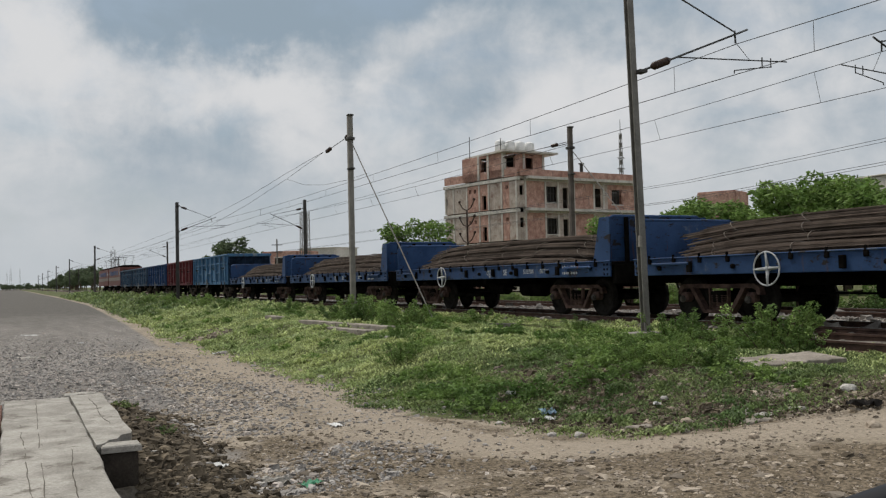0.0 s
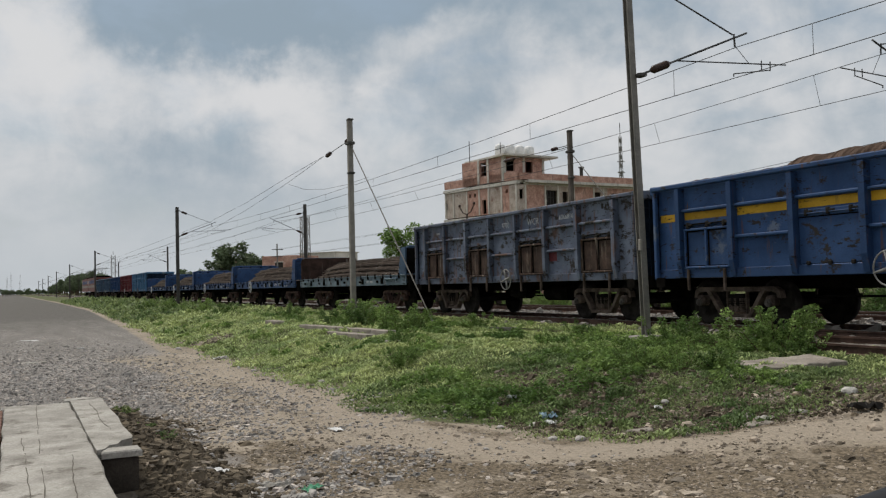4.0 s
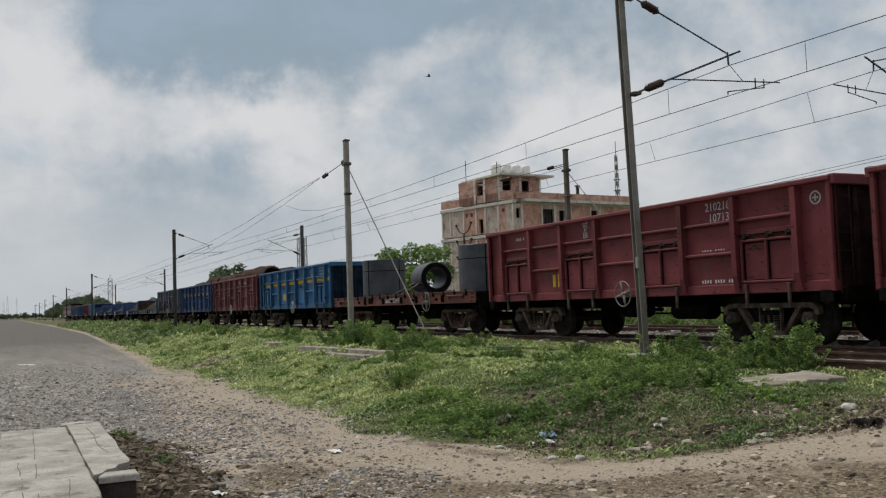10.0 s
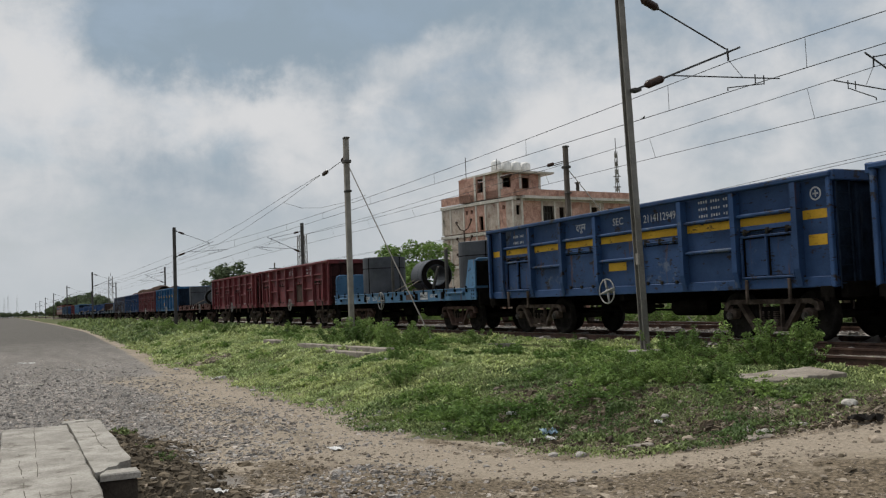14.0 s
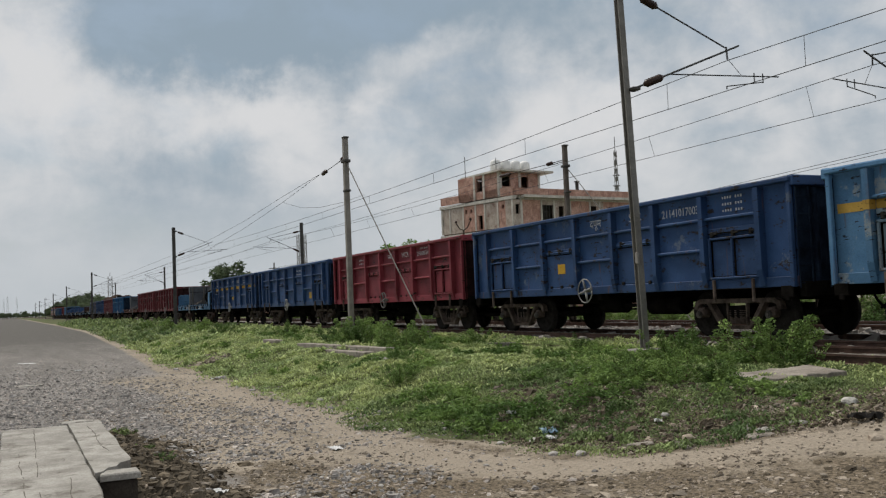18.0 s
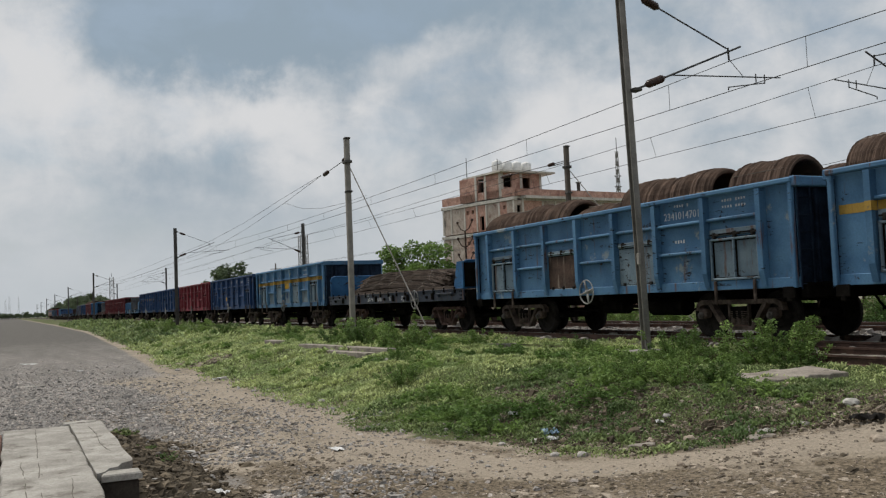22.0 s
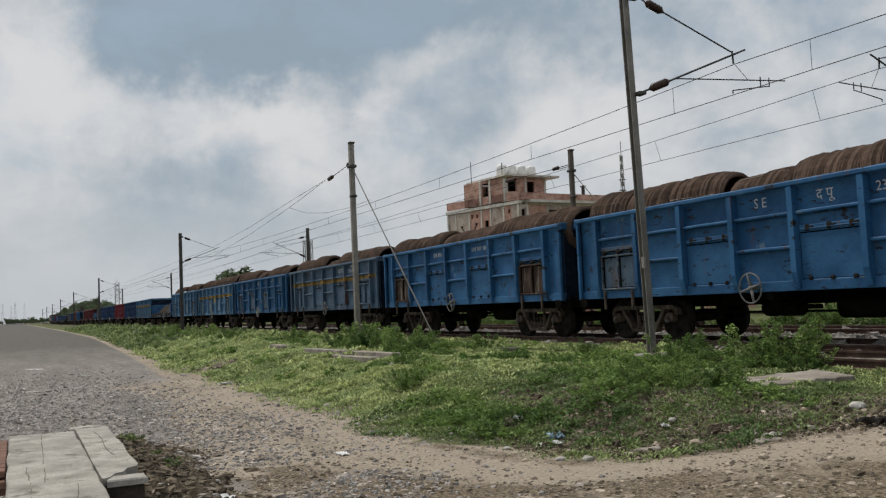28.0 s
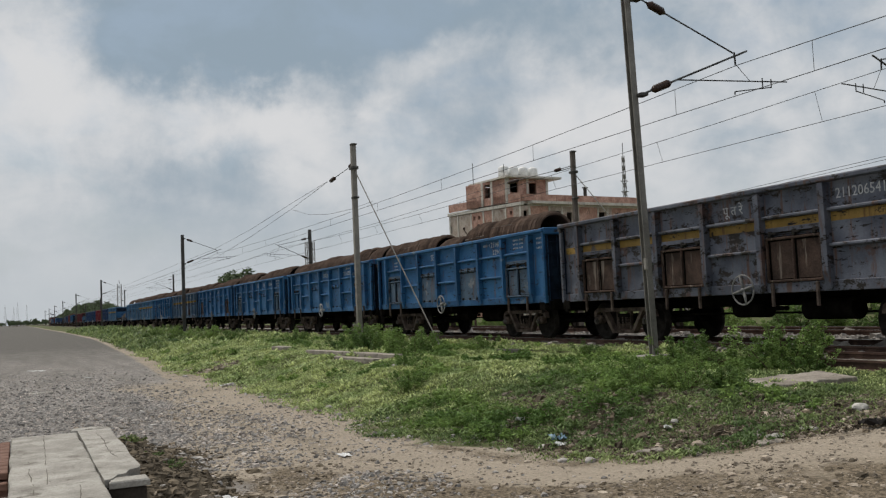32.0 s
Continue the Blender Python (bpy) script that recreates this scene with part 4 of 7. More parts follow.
def grass_cover():
    """Leaves and blades all over the bank, sparse at its foot, thicker higher up."""
    rng = np.random.default_rng(4)
    verts, faces = [], []

    def sprout(x, y, z, s, tilt):
        a = rng.uniform(0, 6.283)
        dx, dy = math.cos(a), math.sin(a)
        w = s * rng.uniform(0.18, 0.4)
        k = len(verts)
        lean = s * tilt
        verts.extend([(x - dy * w, y + dx * w, z + s * 0.25), (x, y, z - 0.01), (x + dy * w, y - dx * w, z + s * 0.25), (x + dx * lean, y + dy * lean, z + s * 0.8)])
        faces.append((k, k + 1, k + 2, k + 3))

    def sow(bands):
        for x0, x1, n, s0 in bands:
            for _ in range(n):
                x, y = rng.uniform(x0, x1), rng.uniform(4.6, 13.75)
                t = y - along(TOE, x)
                dens = step(-0.35, 0.7, t + 0.8 * rough_noise(x, y, 0.5) + 0.35 * rough_noise(x, y, 1.7)) * (0.45 + 0.55 * step(-0.30, 0.25, rough_noise(x, y, 0.85) + 0.4 * rough_noise(x, y, 2.9)))
                if x > -13:
                    dens *= 0.5 + 0.5 * step(2.4, 4.6, t + 2.2 * rough_noise(x, y, 0.4) + 3.6 * step(-8.6, -10.2, x))
                dens *= step(-7.0, -9.0, x + 0.7 * rough_noise(x, y, 0.8)) * (1 - 0.35 * step(12.4, 12.9, y)) * (1 - step(-12.6, -11.4, x) * step(12.9, 13.15, y))
                # the lawn gives way to creepers over the near slope
                creeping = step(-17.0, -13.5, x + 1.6 * rough_noise(x, y, 0.5)) * (1 - 0.6 * step(3.4, 5.0, t))
                dens *= creeping if s0 < 0.036 else 1 - creeping
                if rng.uniform() < dens:
                    tuft = step(0.05, 0.45, rough_noise(x + 31, y, 2.1) + 0.5 * rough_noise(x, y + 17, 0.7))
                    z = ground_z(x, y)
                    sprout(x, y, z + tuft * s0 * rng.uniform(0.0, 1.6), s0 * rng.uniform(0.5, 1.5) * (1 + 0.6 * tuft), rng.uniform(0.2, 1.2))

    sow(((-14, -7.2, 97000, 0.036), (-24, -14, 161000, 0.046), (-42, -24, 118000, 0.066), (-56, -42, 34000, 0.11)))
    tagged(new("grass", raw_mesh("grass", verts, faces, GRASS)), "short green grass and low weeds covering the bank", "grass", kind="stuff")
    verts.clear()
    faces.clear()
    sow(((-17.5, -12, 150000, 0.034), (-12, -7.2, 180000, 0.030)))
    tagged(new("creepers", raw_mesh("creepers", verts, faces, CREEPER)), "dark low creepers covering the slope of the bank", "creepers", kind="stuff")
    verts.clear()
    faces.clear()
    sow(((-80, -54, 40000, 0.12), (-200, -80, 40000, 0.22)))
    tagged(new("far_grass", raw_mesh("far_grass", verts, faces, CREEPER)), "tall green weeds along the far bank", "grass", kind="stuff")


grass_cover()


def weed_clumps():
    """Low leafy tufts all over the bank, in uneven groups."""
    rng = np.random.default_rng(12)
    verts, faces = [], []
    made = 0
    while made < 300:
        u = rng.uniform() ** 1.5
        x, y = -8.6 - 40 * u, rng.uniform(5.5, 12.6)
        t = y - along(TOE, x)
        if t < 0.5 or (x < -15.5 and y < 10.0 and rng.uniform() < 0.8) or (x > -11.8 and y > 9.5) or (-29 < x < -20.5 and 7.6 < y < 9.6) or rng.uniform() > step(-0.1, 0.35, rough_noise(x + 9, y, 0.55)) * (0.5 if (x > -9.6 and t < 3.5) else 1.0):
            continue
        made += 1
        s = rng.uniform(0.10, 0.26)
        centres = []
        for _ in range(7):
            a, r = rng.uniform(0, 6.283), s * 1.5 * math.sqrt(rng.uniform())
            px, py = x + r * math.cos(a), y + r * math.sin(a)
            centres.append((px, py, ground_z(px, py) + s * rng.uniform(0.1, 0.75), s * rng.uniform(0.3, 0.6)))
        v, f = leaf_cloud(rng, centres, int(90 + 260 * s / 0.26), 0.026 + 0.0006 * abs(x))
        k = len(verts)
        verts.extend(v)
        faces.extend([tuple(i + k for i in q) for q in f])
    tagged(new("weeds", raw_mesh("weeds", verts, faces, WEED)), "low leafy weeds tufted over the bank", "weeds", kind="stuff")


weed_clumps()


def place(ob, x, y, z=None, rz=0.0, s=1.0):
    c = copy_thing(ob, pose(x, y, ground_z(x, y) if z is None else z, 0, 0, rz))
    c.scale = (s, s, s)
    return c


def drop_template(ob):
    for o in list(ob.children_recursive) + [ob]:
        bpy.data.objects.remove(o)


def bank_bushes():
    kinds = [make_weed(20 + i, 0.72, 0.8, 4600, 0.027, "leafy green bush growing on the bank", WEED if i == 1 else BUSH) for i in range(3)]
    spots = [(-27.6, 10.3, 1.35), (-25.4, 10.4, 1.2), (-23.4, 10.2, 1.0), (-29.6, 10.0, 1.0), (-30.2, 11.2, 1.3), (-29.0, 11.0, 1.2), (-26.3, 11.4, 1.1), (-14.2, 11.9, 0.85), (-13.4, 11.6, 0.95), (-12.9, 10.9, 0.6), (-12.3, 10.7, 0.55), (-17.6, 12.0, 0.6),
             (-12.5, 12.2, 1.1), (-11.7, 12.1, 1.15), (-11.2, 12.2, 0.9), (-10.9, 8.6, 0.6), (-10.5, 8.9, 0.55), (-11.6, 8.9, 0.55), (-12.2, 9.3, 0.5), (-16.4, 6.9, 0.6), (-16.9, 7.3, 0.6), (-10.2, 9.4, 0.6),
             (-22.5, 11.9, 0.7), (-38.0, 10.8, 1.0), (-45.0, 9.5, 1.1), (-52.0, 9.8, 1.2), (-61.0, 9.6, 1.3), (-72, 9.5, 1.4), (-20.0, 8.3, 0.5)]
    for i, (x, y, s) in enumerate(spots):
        place(kinds[i % 3], x, y, None, 67.0 * i, s)
    rng = random.Random(8)
    for i in range(70):
        x = -7 - 1.25 * i + rng.uniform(-0.6, 0.6)
        c = place(kinds[i % 3], x, rng.uniform(24.8, 26.8), -0.4, rng.uniform(0, 360), rng.uniform(0.9, 1.9))
        tagged(c, "leafy green bush growing beyond the tracks", "bush", "bushes beyond the tracks")
    for k in kinds:
        drop_template(k)


bank_bushes()


def far_plants():
    big = [make_tree(50 + i, 7.0, 4.2, "leafy green tree behind the tracks", 0.19, 8500, 0.25) for i in range(3)]
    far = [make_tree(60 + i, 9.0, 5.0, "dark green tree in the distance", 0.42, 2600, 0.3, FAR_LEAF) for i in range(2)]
    spots = [(-47.5, 40.5, 0.72), (-45.5, 42.5, 0.85), (-43.8, 45.0, 0.95), (-44.0, 48.0, 1.0), (-41.5, 49.5, 0.9), (-40.0, 53.0, 0.85), (-39.0, 56.0, 0.9), (-49.5, 39.0, 0.62), (-52.0, 38.5, 0.55),
             (-36.0, 58.0, 0.9), (-37.0, 50.5, 0.7), (-48.0, 45.5, 0.8), (-77.5, 35.0, 0.98), (-80.0, 34.0, 0.7), (-46.5, 43.8, 0.7), (-42.5, 46.8, 0.8), (-43.0, 51.5, 0.95), (-38.5, 47.5, 0.6), (-46.0, 39.5, 0.5), (-50.5, 41.0, 0.7), (-35.0, 53.0, 0.75), (-42.0, 43.0, 0.55),
             (-57.0, 42.0, 0.78), (-54.5, 41.0, 0.74), (-51.5, 42.5, 0.8), (-48.6, 42.0, 0.82), (-39.0, 42.0, 0.84), (-37.3, 42.5, 0.97), (-35.0, 42.0, 0.8), (-33.0, 42.0, 0.76), (-31.0, 42.5, 0.74)]
    for i, (x, y, s) in enumerate(spots):
        place(big[i % 3], x, y, -0.4, 71.0 * i, s)
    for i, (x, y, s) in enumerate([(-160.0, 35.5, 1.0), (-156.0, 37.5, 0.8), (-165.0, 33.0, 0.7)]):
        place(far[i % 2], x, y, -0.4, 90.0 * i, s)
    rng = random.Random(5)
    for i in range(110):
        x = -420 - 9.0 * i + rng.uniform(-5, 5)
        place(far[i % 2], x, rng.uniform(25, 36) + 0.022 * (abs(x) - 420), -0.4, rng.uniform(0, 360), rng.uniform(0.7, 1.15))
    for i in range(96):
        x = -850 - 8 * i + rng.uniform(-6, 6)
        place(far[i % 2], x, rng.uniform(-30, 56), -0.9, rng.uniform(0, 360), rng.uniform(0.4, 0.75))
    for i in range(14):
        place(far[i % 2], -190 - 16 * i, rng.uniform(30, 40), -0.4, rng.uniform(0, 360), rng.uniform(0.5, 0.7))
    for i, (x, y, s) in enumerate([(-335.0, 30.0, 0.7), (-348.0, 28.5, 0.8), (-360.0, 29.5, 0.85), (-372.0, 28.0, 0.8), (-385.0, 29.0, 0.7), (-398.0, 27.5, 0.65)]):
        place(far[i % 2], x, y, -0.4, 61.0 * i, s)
    for k in big + far:
        drop_template(k)


far_plants()



def trident_pole(x, y):
    """A rusty old pole with three pairs of rising arms."""
    t = thing("old_pole", "rusty old line pole with three tiers of rising arms", "pole", at=pose(x, y, -0.4))
    part("shaft", Shape().tube((0, 0, 0), (0, 0, 5.45), 0.07, 8, 0.05), RUSTY, t)
    for z in (3.5, 4.45, 5.4):
        for k in (-1, 1):
            arm = part("arm", Shape().path([(0, 0, z), (k * 0.5, 0, z + 0.14), (k * 0.92, 0, z + 0.52)], 0.035, 5), RUSTY, t)
            part("insulator", Shape().lathe([(z + 0.5, 0.03), (z + 0.54, 0.08), (z + 0.62, 0.08), (z + 0.66, 0.03)], "z", 8, (k * 0.93, 0, 0)), PORCELAIN, arm)
    return t


trident_pole(-46.4, 24.0)

# ---- buildings ----


def brick_material():
    m = surface("raw_brick", (0.35, 0.19, 0.148), (0.55, 0.345, 0.275), 1.4, 7, 0.9, 0, 0.3, ((0.50, 0.43, 0.38), 1.1), ((0.17, 0.13, 0.115), 0.56, 0.65), edge=(0.60, 0.70), grain=0.42)
    return m


BRICK = brick_material()


def make_site():
    """Unfinished brick building: two storeys of brick between concrete frames over lower ones, and a stair tower on the roof."""
    b = thing("brick_building", "unfinished brick building with bare concrete frame and open windows", "building", at=pose(-79.1, 46.75, -0.76, 0, 0, 0))
    # facade along the road side runs to (-12.5, -3.0); the other to (-1.6, +15)
    A, R = Vector((-11.45, -2.69, 0)), Vector((-1.8, 17.0, 0))
    la, lr = A.length, R.length
    A.normalize(), R.normalize()
    LEVELS = (0.0, 2.3, 5.65, 9.0, 12.3)

    def face(origin, way):
        out = Vector((way.y, -way.x, 0))
        if out.dot(Vector((1, -1, 0))) < 0:
            out = -out
        return lambda u, d, z: tuple(origin + way * u + out * d + Vector((0, 0, z)))

    fa, fr = face(Vector((0, 0, 0)), A), face(Vector((0, 0, 0)), R)

    def slab(fn, u0, u1, z0, z1, d0, d1, name, mat, label="", parent=b):
        p = [fn(u, d, z) for u in (u0, u1) for d in (d0, d1) for z in (z0, z1)]
        s = Shape().add(p, [(0, 1, 3, 2), (4, 6, 7, 5), (0, 4, 5, 1), (2, 3, 7, 6), (0, 2, 6, 4), (1, 5, 7, 3)])
        return part(name, s, mat, parent, label)

    def wall(fn, u0, u1, z0, z1, holes, thick=-0.24, grey=()):
        """Brick panels round the openings, some of them rendered grey."""
        us = sorted({u0, u1, *[h[0] for h in holes], *[h[1] for h in holes], *[g for q in grey for g in q]})
        for a, c in zip(us, us[1:]):
            cuts = sorted((h[2], h[3]) for h in holes if h[0] <= a + 1e-6 and h[1] >= c - 1e-6)
            mat = RENDERED if any(g[0] <= a + 1e-6 and g[1] >= c - 1e-6 for g in grey) else BRICK
            z = z0
            for lo, hi in cuts:
                if lo > z:
                    slab(fn, a, c, z, lo, thick, 0, "brick_panel", mat)
                z = hi
            if z < z1:
                slab(fn, a, c, z, z1, thick, 0, "brick_panel", mat)
        for h in holes:
            if len(h) > 4:
                # the hole is a near-black sheet: room shade as colour
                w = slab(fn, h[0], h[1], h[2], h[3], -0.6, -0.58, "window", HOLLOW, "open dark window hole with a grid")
                for k in range(1, 4):
                    u = h[0] + (h[1] - h[0]) * k / 4
                    slab(fn, u - 0.03, u + 0.03, h[2], h[3], -0.2, -0.14, "bar", DARK_MAST, parent=w)
                zz = h[2] + (h[3] - h[2]) * 0.6
                slab(fn, h[0], h[1], zz - 0.03, zz + 0.03, -0.2, -0.15, "bar", DARK_MAST, parent=w)

    # floors above ground
    z4 = LEVELS[4]
    for z in LEVELS[1:]:
        slab(fa, -0.15, la + 0.1, z - 0.46, z - 0.12, -0.3, 0.12, "concrete_band", BAND, "bare concrete floor band")
        slab(fr, 1.0, lr, z - 0.52, z - 0.06, -0.3, 0.06, "lintel_band", BAND, "bare concrete lintel band")
        slab(fr, 1.0, lr, z - 0.34, z - 0.055, 0.06, 0.75, "balcony_slab", BAND, "projecting concrete ledge")
    for zb, zt in zip(LEVELS, [z - 0.5 for z in LEVELS[1:]]):
        m = zb + 2.0
        wall(fa, 0, la, zb, zt, [(1.35, 1.7, m, m + 0.4), (4.75, 5.4, zb + 0.1, min(zt, zb + 1.6)), (6.4, 6.75, m, m + 0.42), (7.25, 7.62, m, m + 0.42), (11.25, 11.5, zb + 1.0, zb + 1.7)], -0.24, [(2.31, 4.34), (7.89, la), (0.0, 1.15)])
        wall(fr, 0, lr, zb, zt, [(0.35, 0.85, zb + 1.3, min(zt, zb + 2.3)), (3.75, 5.3, zb + 0.5, zb + 2.3, 1), (6.05, 6.8, zb, zb + 2.2), (10.55, 11.55, zb + 0.25, zb + 2.3), (13.0, 14.6, zb + 0.6, zb + 2.25, 1)], -0.24, [(0.0, 1.1), (3.7, 7.5), (10.4, 12.4)])
        for u in (0.0, 2.2, 4.25, 5.75, 7.8, 10.1, la - 0.28):
            slab(fa, u, u + 0.2, zb, zt, -0.2, 0.06, "column", BAND, "bare concrete column")
        for u in (1.0, 3.6, 5.3, 7.5, 10.3, 11.7, lr - 0.3):
            slab(fr, u, u + 0.2, zb, zt, -0.2, 0.06, "column", BAND, "bare concrete column")
        for u, c in ((3.75, 5.3), (12.9, 14.7)):
            slab(fr, u, c, zb + 0.5, zb + 0.6, -0.1, 0.1, "sill", BAND, "concrete window sill")
    # parapet, roof, back walls, and dark sheets that paint the rooms' shade
    slab(fa, 0, la, z4, z4 + 0.85, -0.2, 0, "parapet", BRICK, "low brick parapet")
    slab(fr, 0.3, lr, z4, z4 + 0.68, -0.2, 0.3, "parapet", BRICK, "low brick parapet")
    slab(fa, 0, la, z4 - 0.3, z4 - 0.05, -lr, -0.25, "roof", BAND)
    slab(fa, 0, la, 0, z4 - 0.3, -lr, -lr + 0.2, "back_wall", BRICK)
    slab(fa, la - 0.2, la, 0, z4 - 0.3, -lr + 0.3, -0.3, "side_wall", BRICK)
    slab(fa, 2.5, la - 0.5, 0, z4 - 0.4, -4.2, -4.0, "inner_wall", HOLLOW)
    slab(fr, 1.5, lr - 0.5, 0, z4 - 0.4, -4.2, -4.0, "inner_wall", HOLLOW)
    # stair tower
    zt = z4 + 2.6
    wall(fa, 1.9, 8.6, z4 + 0.0, zt, [(4.6, 5.6, z4 + 0.1, zt - 0.3)], -0.22)
    ft = face(Vector(fa(1.9, 0, 0)), R)
    wall(ft, 0.0, 5.4, z4, zt, [(0.36, 1.45, z4 + 1.1, zt - 0.35), (2.87, 3.85, z4 + 1.0, zt - 0.4)])
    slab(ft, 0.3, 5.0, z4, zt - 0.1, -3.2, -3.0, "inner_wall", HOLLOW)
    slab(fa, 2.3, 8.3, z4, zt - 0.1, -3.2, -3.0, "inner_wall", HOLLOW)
    slab(fa, 8.4, 8.6, z4, zt, -6.4, -0.24, "tower_wall", BRICK)
    for u in (1.9, 4.2, 5.75):
        slab(fa, u, u + 0.28, z4, zt, -0.1, 0.06, "column", BAND)
    for u in (0, 2.5, 5.1):
        slab(ft, u, u + 0.28, z4, zt, -0.1, 0.06, "column", BAND)
    slab(ft, -0.5, 6.6, zt, zt + 0.2, -6.6, 0.9, "tower_roof", BAND, "thin concrete roof slab")
    slab(ft, 5.2, 5.4, z4, zt, -6.4, -0.2, "tower_wall", BRICK)
    for u in (0.9, 2.2, 3.5, 4.8):
        p = ft(u, -1.8, zt + 0.2)
        tank = part("water_tank", Shape().lathe([(0, 0.0), (0, 0.56), (1.15, 0.56), (1.3, 0.46), (1.42, 0.2), (1.45, 0)], "z", 16, p), TANK, b, "white plastic roof water tank", True)
    for u, fn, h in ((7.4, fa, 3.4), (2.4, fa, 2.2)):
        p = fn(u, -0.1, zt)
        part("reinforcing_bar", Shape().tube(p, (p[0], p[1], p[2] + h * 0.7), 0.04, 5), DARK_MAST, b)
    p = fr(9.6, -1.0, z4)
    part("chimney_pipe", Shape().tube(p, (p[0], p[1], p[2] + 1.75), 0.19, 8).box(p[0], p[1], p[2] + 1.78, 0.46, 0.46, 0.12), DARK_MAST, b, "dark roof vent pipe")
    return b


make_site()


WOOD = surface("brown_shutter", (0.20, 0.12, 0.06), (0.28, 0.17, 0.09), 2, 20, 0.7)


def small_house(x, y, rz, w, d, h, mat, label, windows=()):
    b = thing("house", label, "house", at=pose(x, y, -0.4, 0, 0, rz))
    for yy in (-d / 2, d / 2):
        part("wall", Shape().box(0, yy, h / 2, w, 0.24, h, 0.02), mat, b)
    for xx in (-w / 2, w / 2):
        part("wall", Shape().box(xx, 0, h / 2, 0.24, d - 0.25, h, 0.02), mat, b)
    over = 0.05 if mat is BRICK else 0.6
    part("roof", Shape().box(0, 0, h + 0.06, w + over, d + over, 0.12, 0.02), mat if mat is BRICK else BAND, b, "flat roof")
    for wx, wz, ww, wh, m in windows:
        # HOLLOW windows are near-black boxes, with the room's shade as their colour
        wn = part("window", Shape().box(wx, -d / 2 - 0.10, wz, ww, 0.06, wh), m, b, "recessed window")
        part("frame", Shape().box(wx, -d / 2 - 0.13, wz + wh / 2, ww + 0.2, 0.1, 0.12), BAND, wn)
    return b


small_house(-61.3, 57.7, 27, 3.3, 3.4, 8.55, BRICK, "plain brick wall of a house above the trees")
small_house(-51.9, 71.0, -6, 13.0, 7.5, 9.45, PLASTER, "cream plastered house with a flat roof behind trees", [(-5.2, 8.5, 2.2, 1.5, HOLLOW), (-2.1, 8.3, 1.6, 1.3, WOOD), (1.8, 8.3, 1.9, 1.3, HOLLOW)])
small_house(-168.0, 42.0, 40, 9, 6, 6.5, BRICK, "low brick house behind far trees", [(0, 4.5, 1.4, 1.4, HOLLOW)])
small_house(-150.0, 50.0, 30, 8, 6, 7.2, PLASTER, "pale plastered house behind the tracks", [(-2.2, 5.6, 1.4, 1.2, HOLLOW), (1.5, 5.6, 1.4, 1.2, HOLLOW)])
small_house(-140.0, 52.0, 30, 6, 6, 5.4, PLASTER, "pale plastered house behind the tracks", [(0, 4.2, 1.6, 1.2, HOLLOW)])
small_house(-132.0, 38.0, 40, 6, 6, 6.0, BRICK, "small brick house behind the tracks", [(0, 4.6, 1.4, 1.2, HOLLOW)])


def lattice_tower(x, y, h, w, label, name="lattice_tower", narrow=0.65):
    t = thing(name, label, "tower", at=pose(x, y, -0.4))
    for sx in (-1, 1):
        for sy in (-1, 1):
            part("leg", Shape().tube((sx * w, sy * w, 0), (sx * w * (1 - narrow), sy * w * (1 - narrow), h), 0.04 + w * 0.03, 4), GALV, t)
    n = max(6, int(h / 1.4))
    s = Shape()
    for i in range(n):
        z0, z1 = h * i / n, h * (i + 1) / n
        a, c = w * (1 - narrow * i / n), w * (1 - narrow * (i + 1) / n)
        for (ax, ay), (bx, by) in (((-1, -1), (1, -1)), ((1, -1), (1, 1)), ((1, 1), (-1, 1)), ((-1, 1), (-1, -1))):
            s.tube((ax * a, ay * a, z0), (bx * c, by * c, z1), 0.03, 4).tube((bx * a, by * a, z0), (ax * c, ay * c, z1), 0.03, 4)
    tagged(part("bracing", s, GALV, t), kind="stuff")
    part("tip", Shape().tube((0, 0, h), (0, 0, h + h * 0.09), 0.06, 5), DARK_MAST, t)
    return t


radio = lattice_tower(-120.8, 91.7, 25.2, 0.42, "slim grey lattice radio tower")
for z in (19.2, 21.0):
    part("cross_arm", Shape().box(0, 0, z, 1.5, 0.08, 0.10).box(0, 0, z, 0.08, 1.5, 0.10), GALV, radio)
lattice_tower(-124.5, 38.0, 11.6, 0.62, "grey lattice signal tower by the line", narrow=0.15)
lattice_tower(-262.0, 25.0, 11.5, 0.6, "grey lattice signal tower by the line", narrow=0.15)
for i, (x, y, h) in enumerate([(-900, -12, 18), (-1000, -2, 22), (-1100, -6, 20), (-1250, 8, 26)]):
    lattice_tower(x, y, h, 1.2, "hazy power line pylon far down the line", "pylon")

# ---- train ----
SPEED = 10.526
BOX_LEN, FLAT_LEN = 13.729, 14.645
HALF_W = 1.55
MOVING = []     # (thing, its place along the train at 16 s, y, z)
SPIN_ROWS = 481


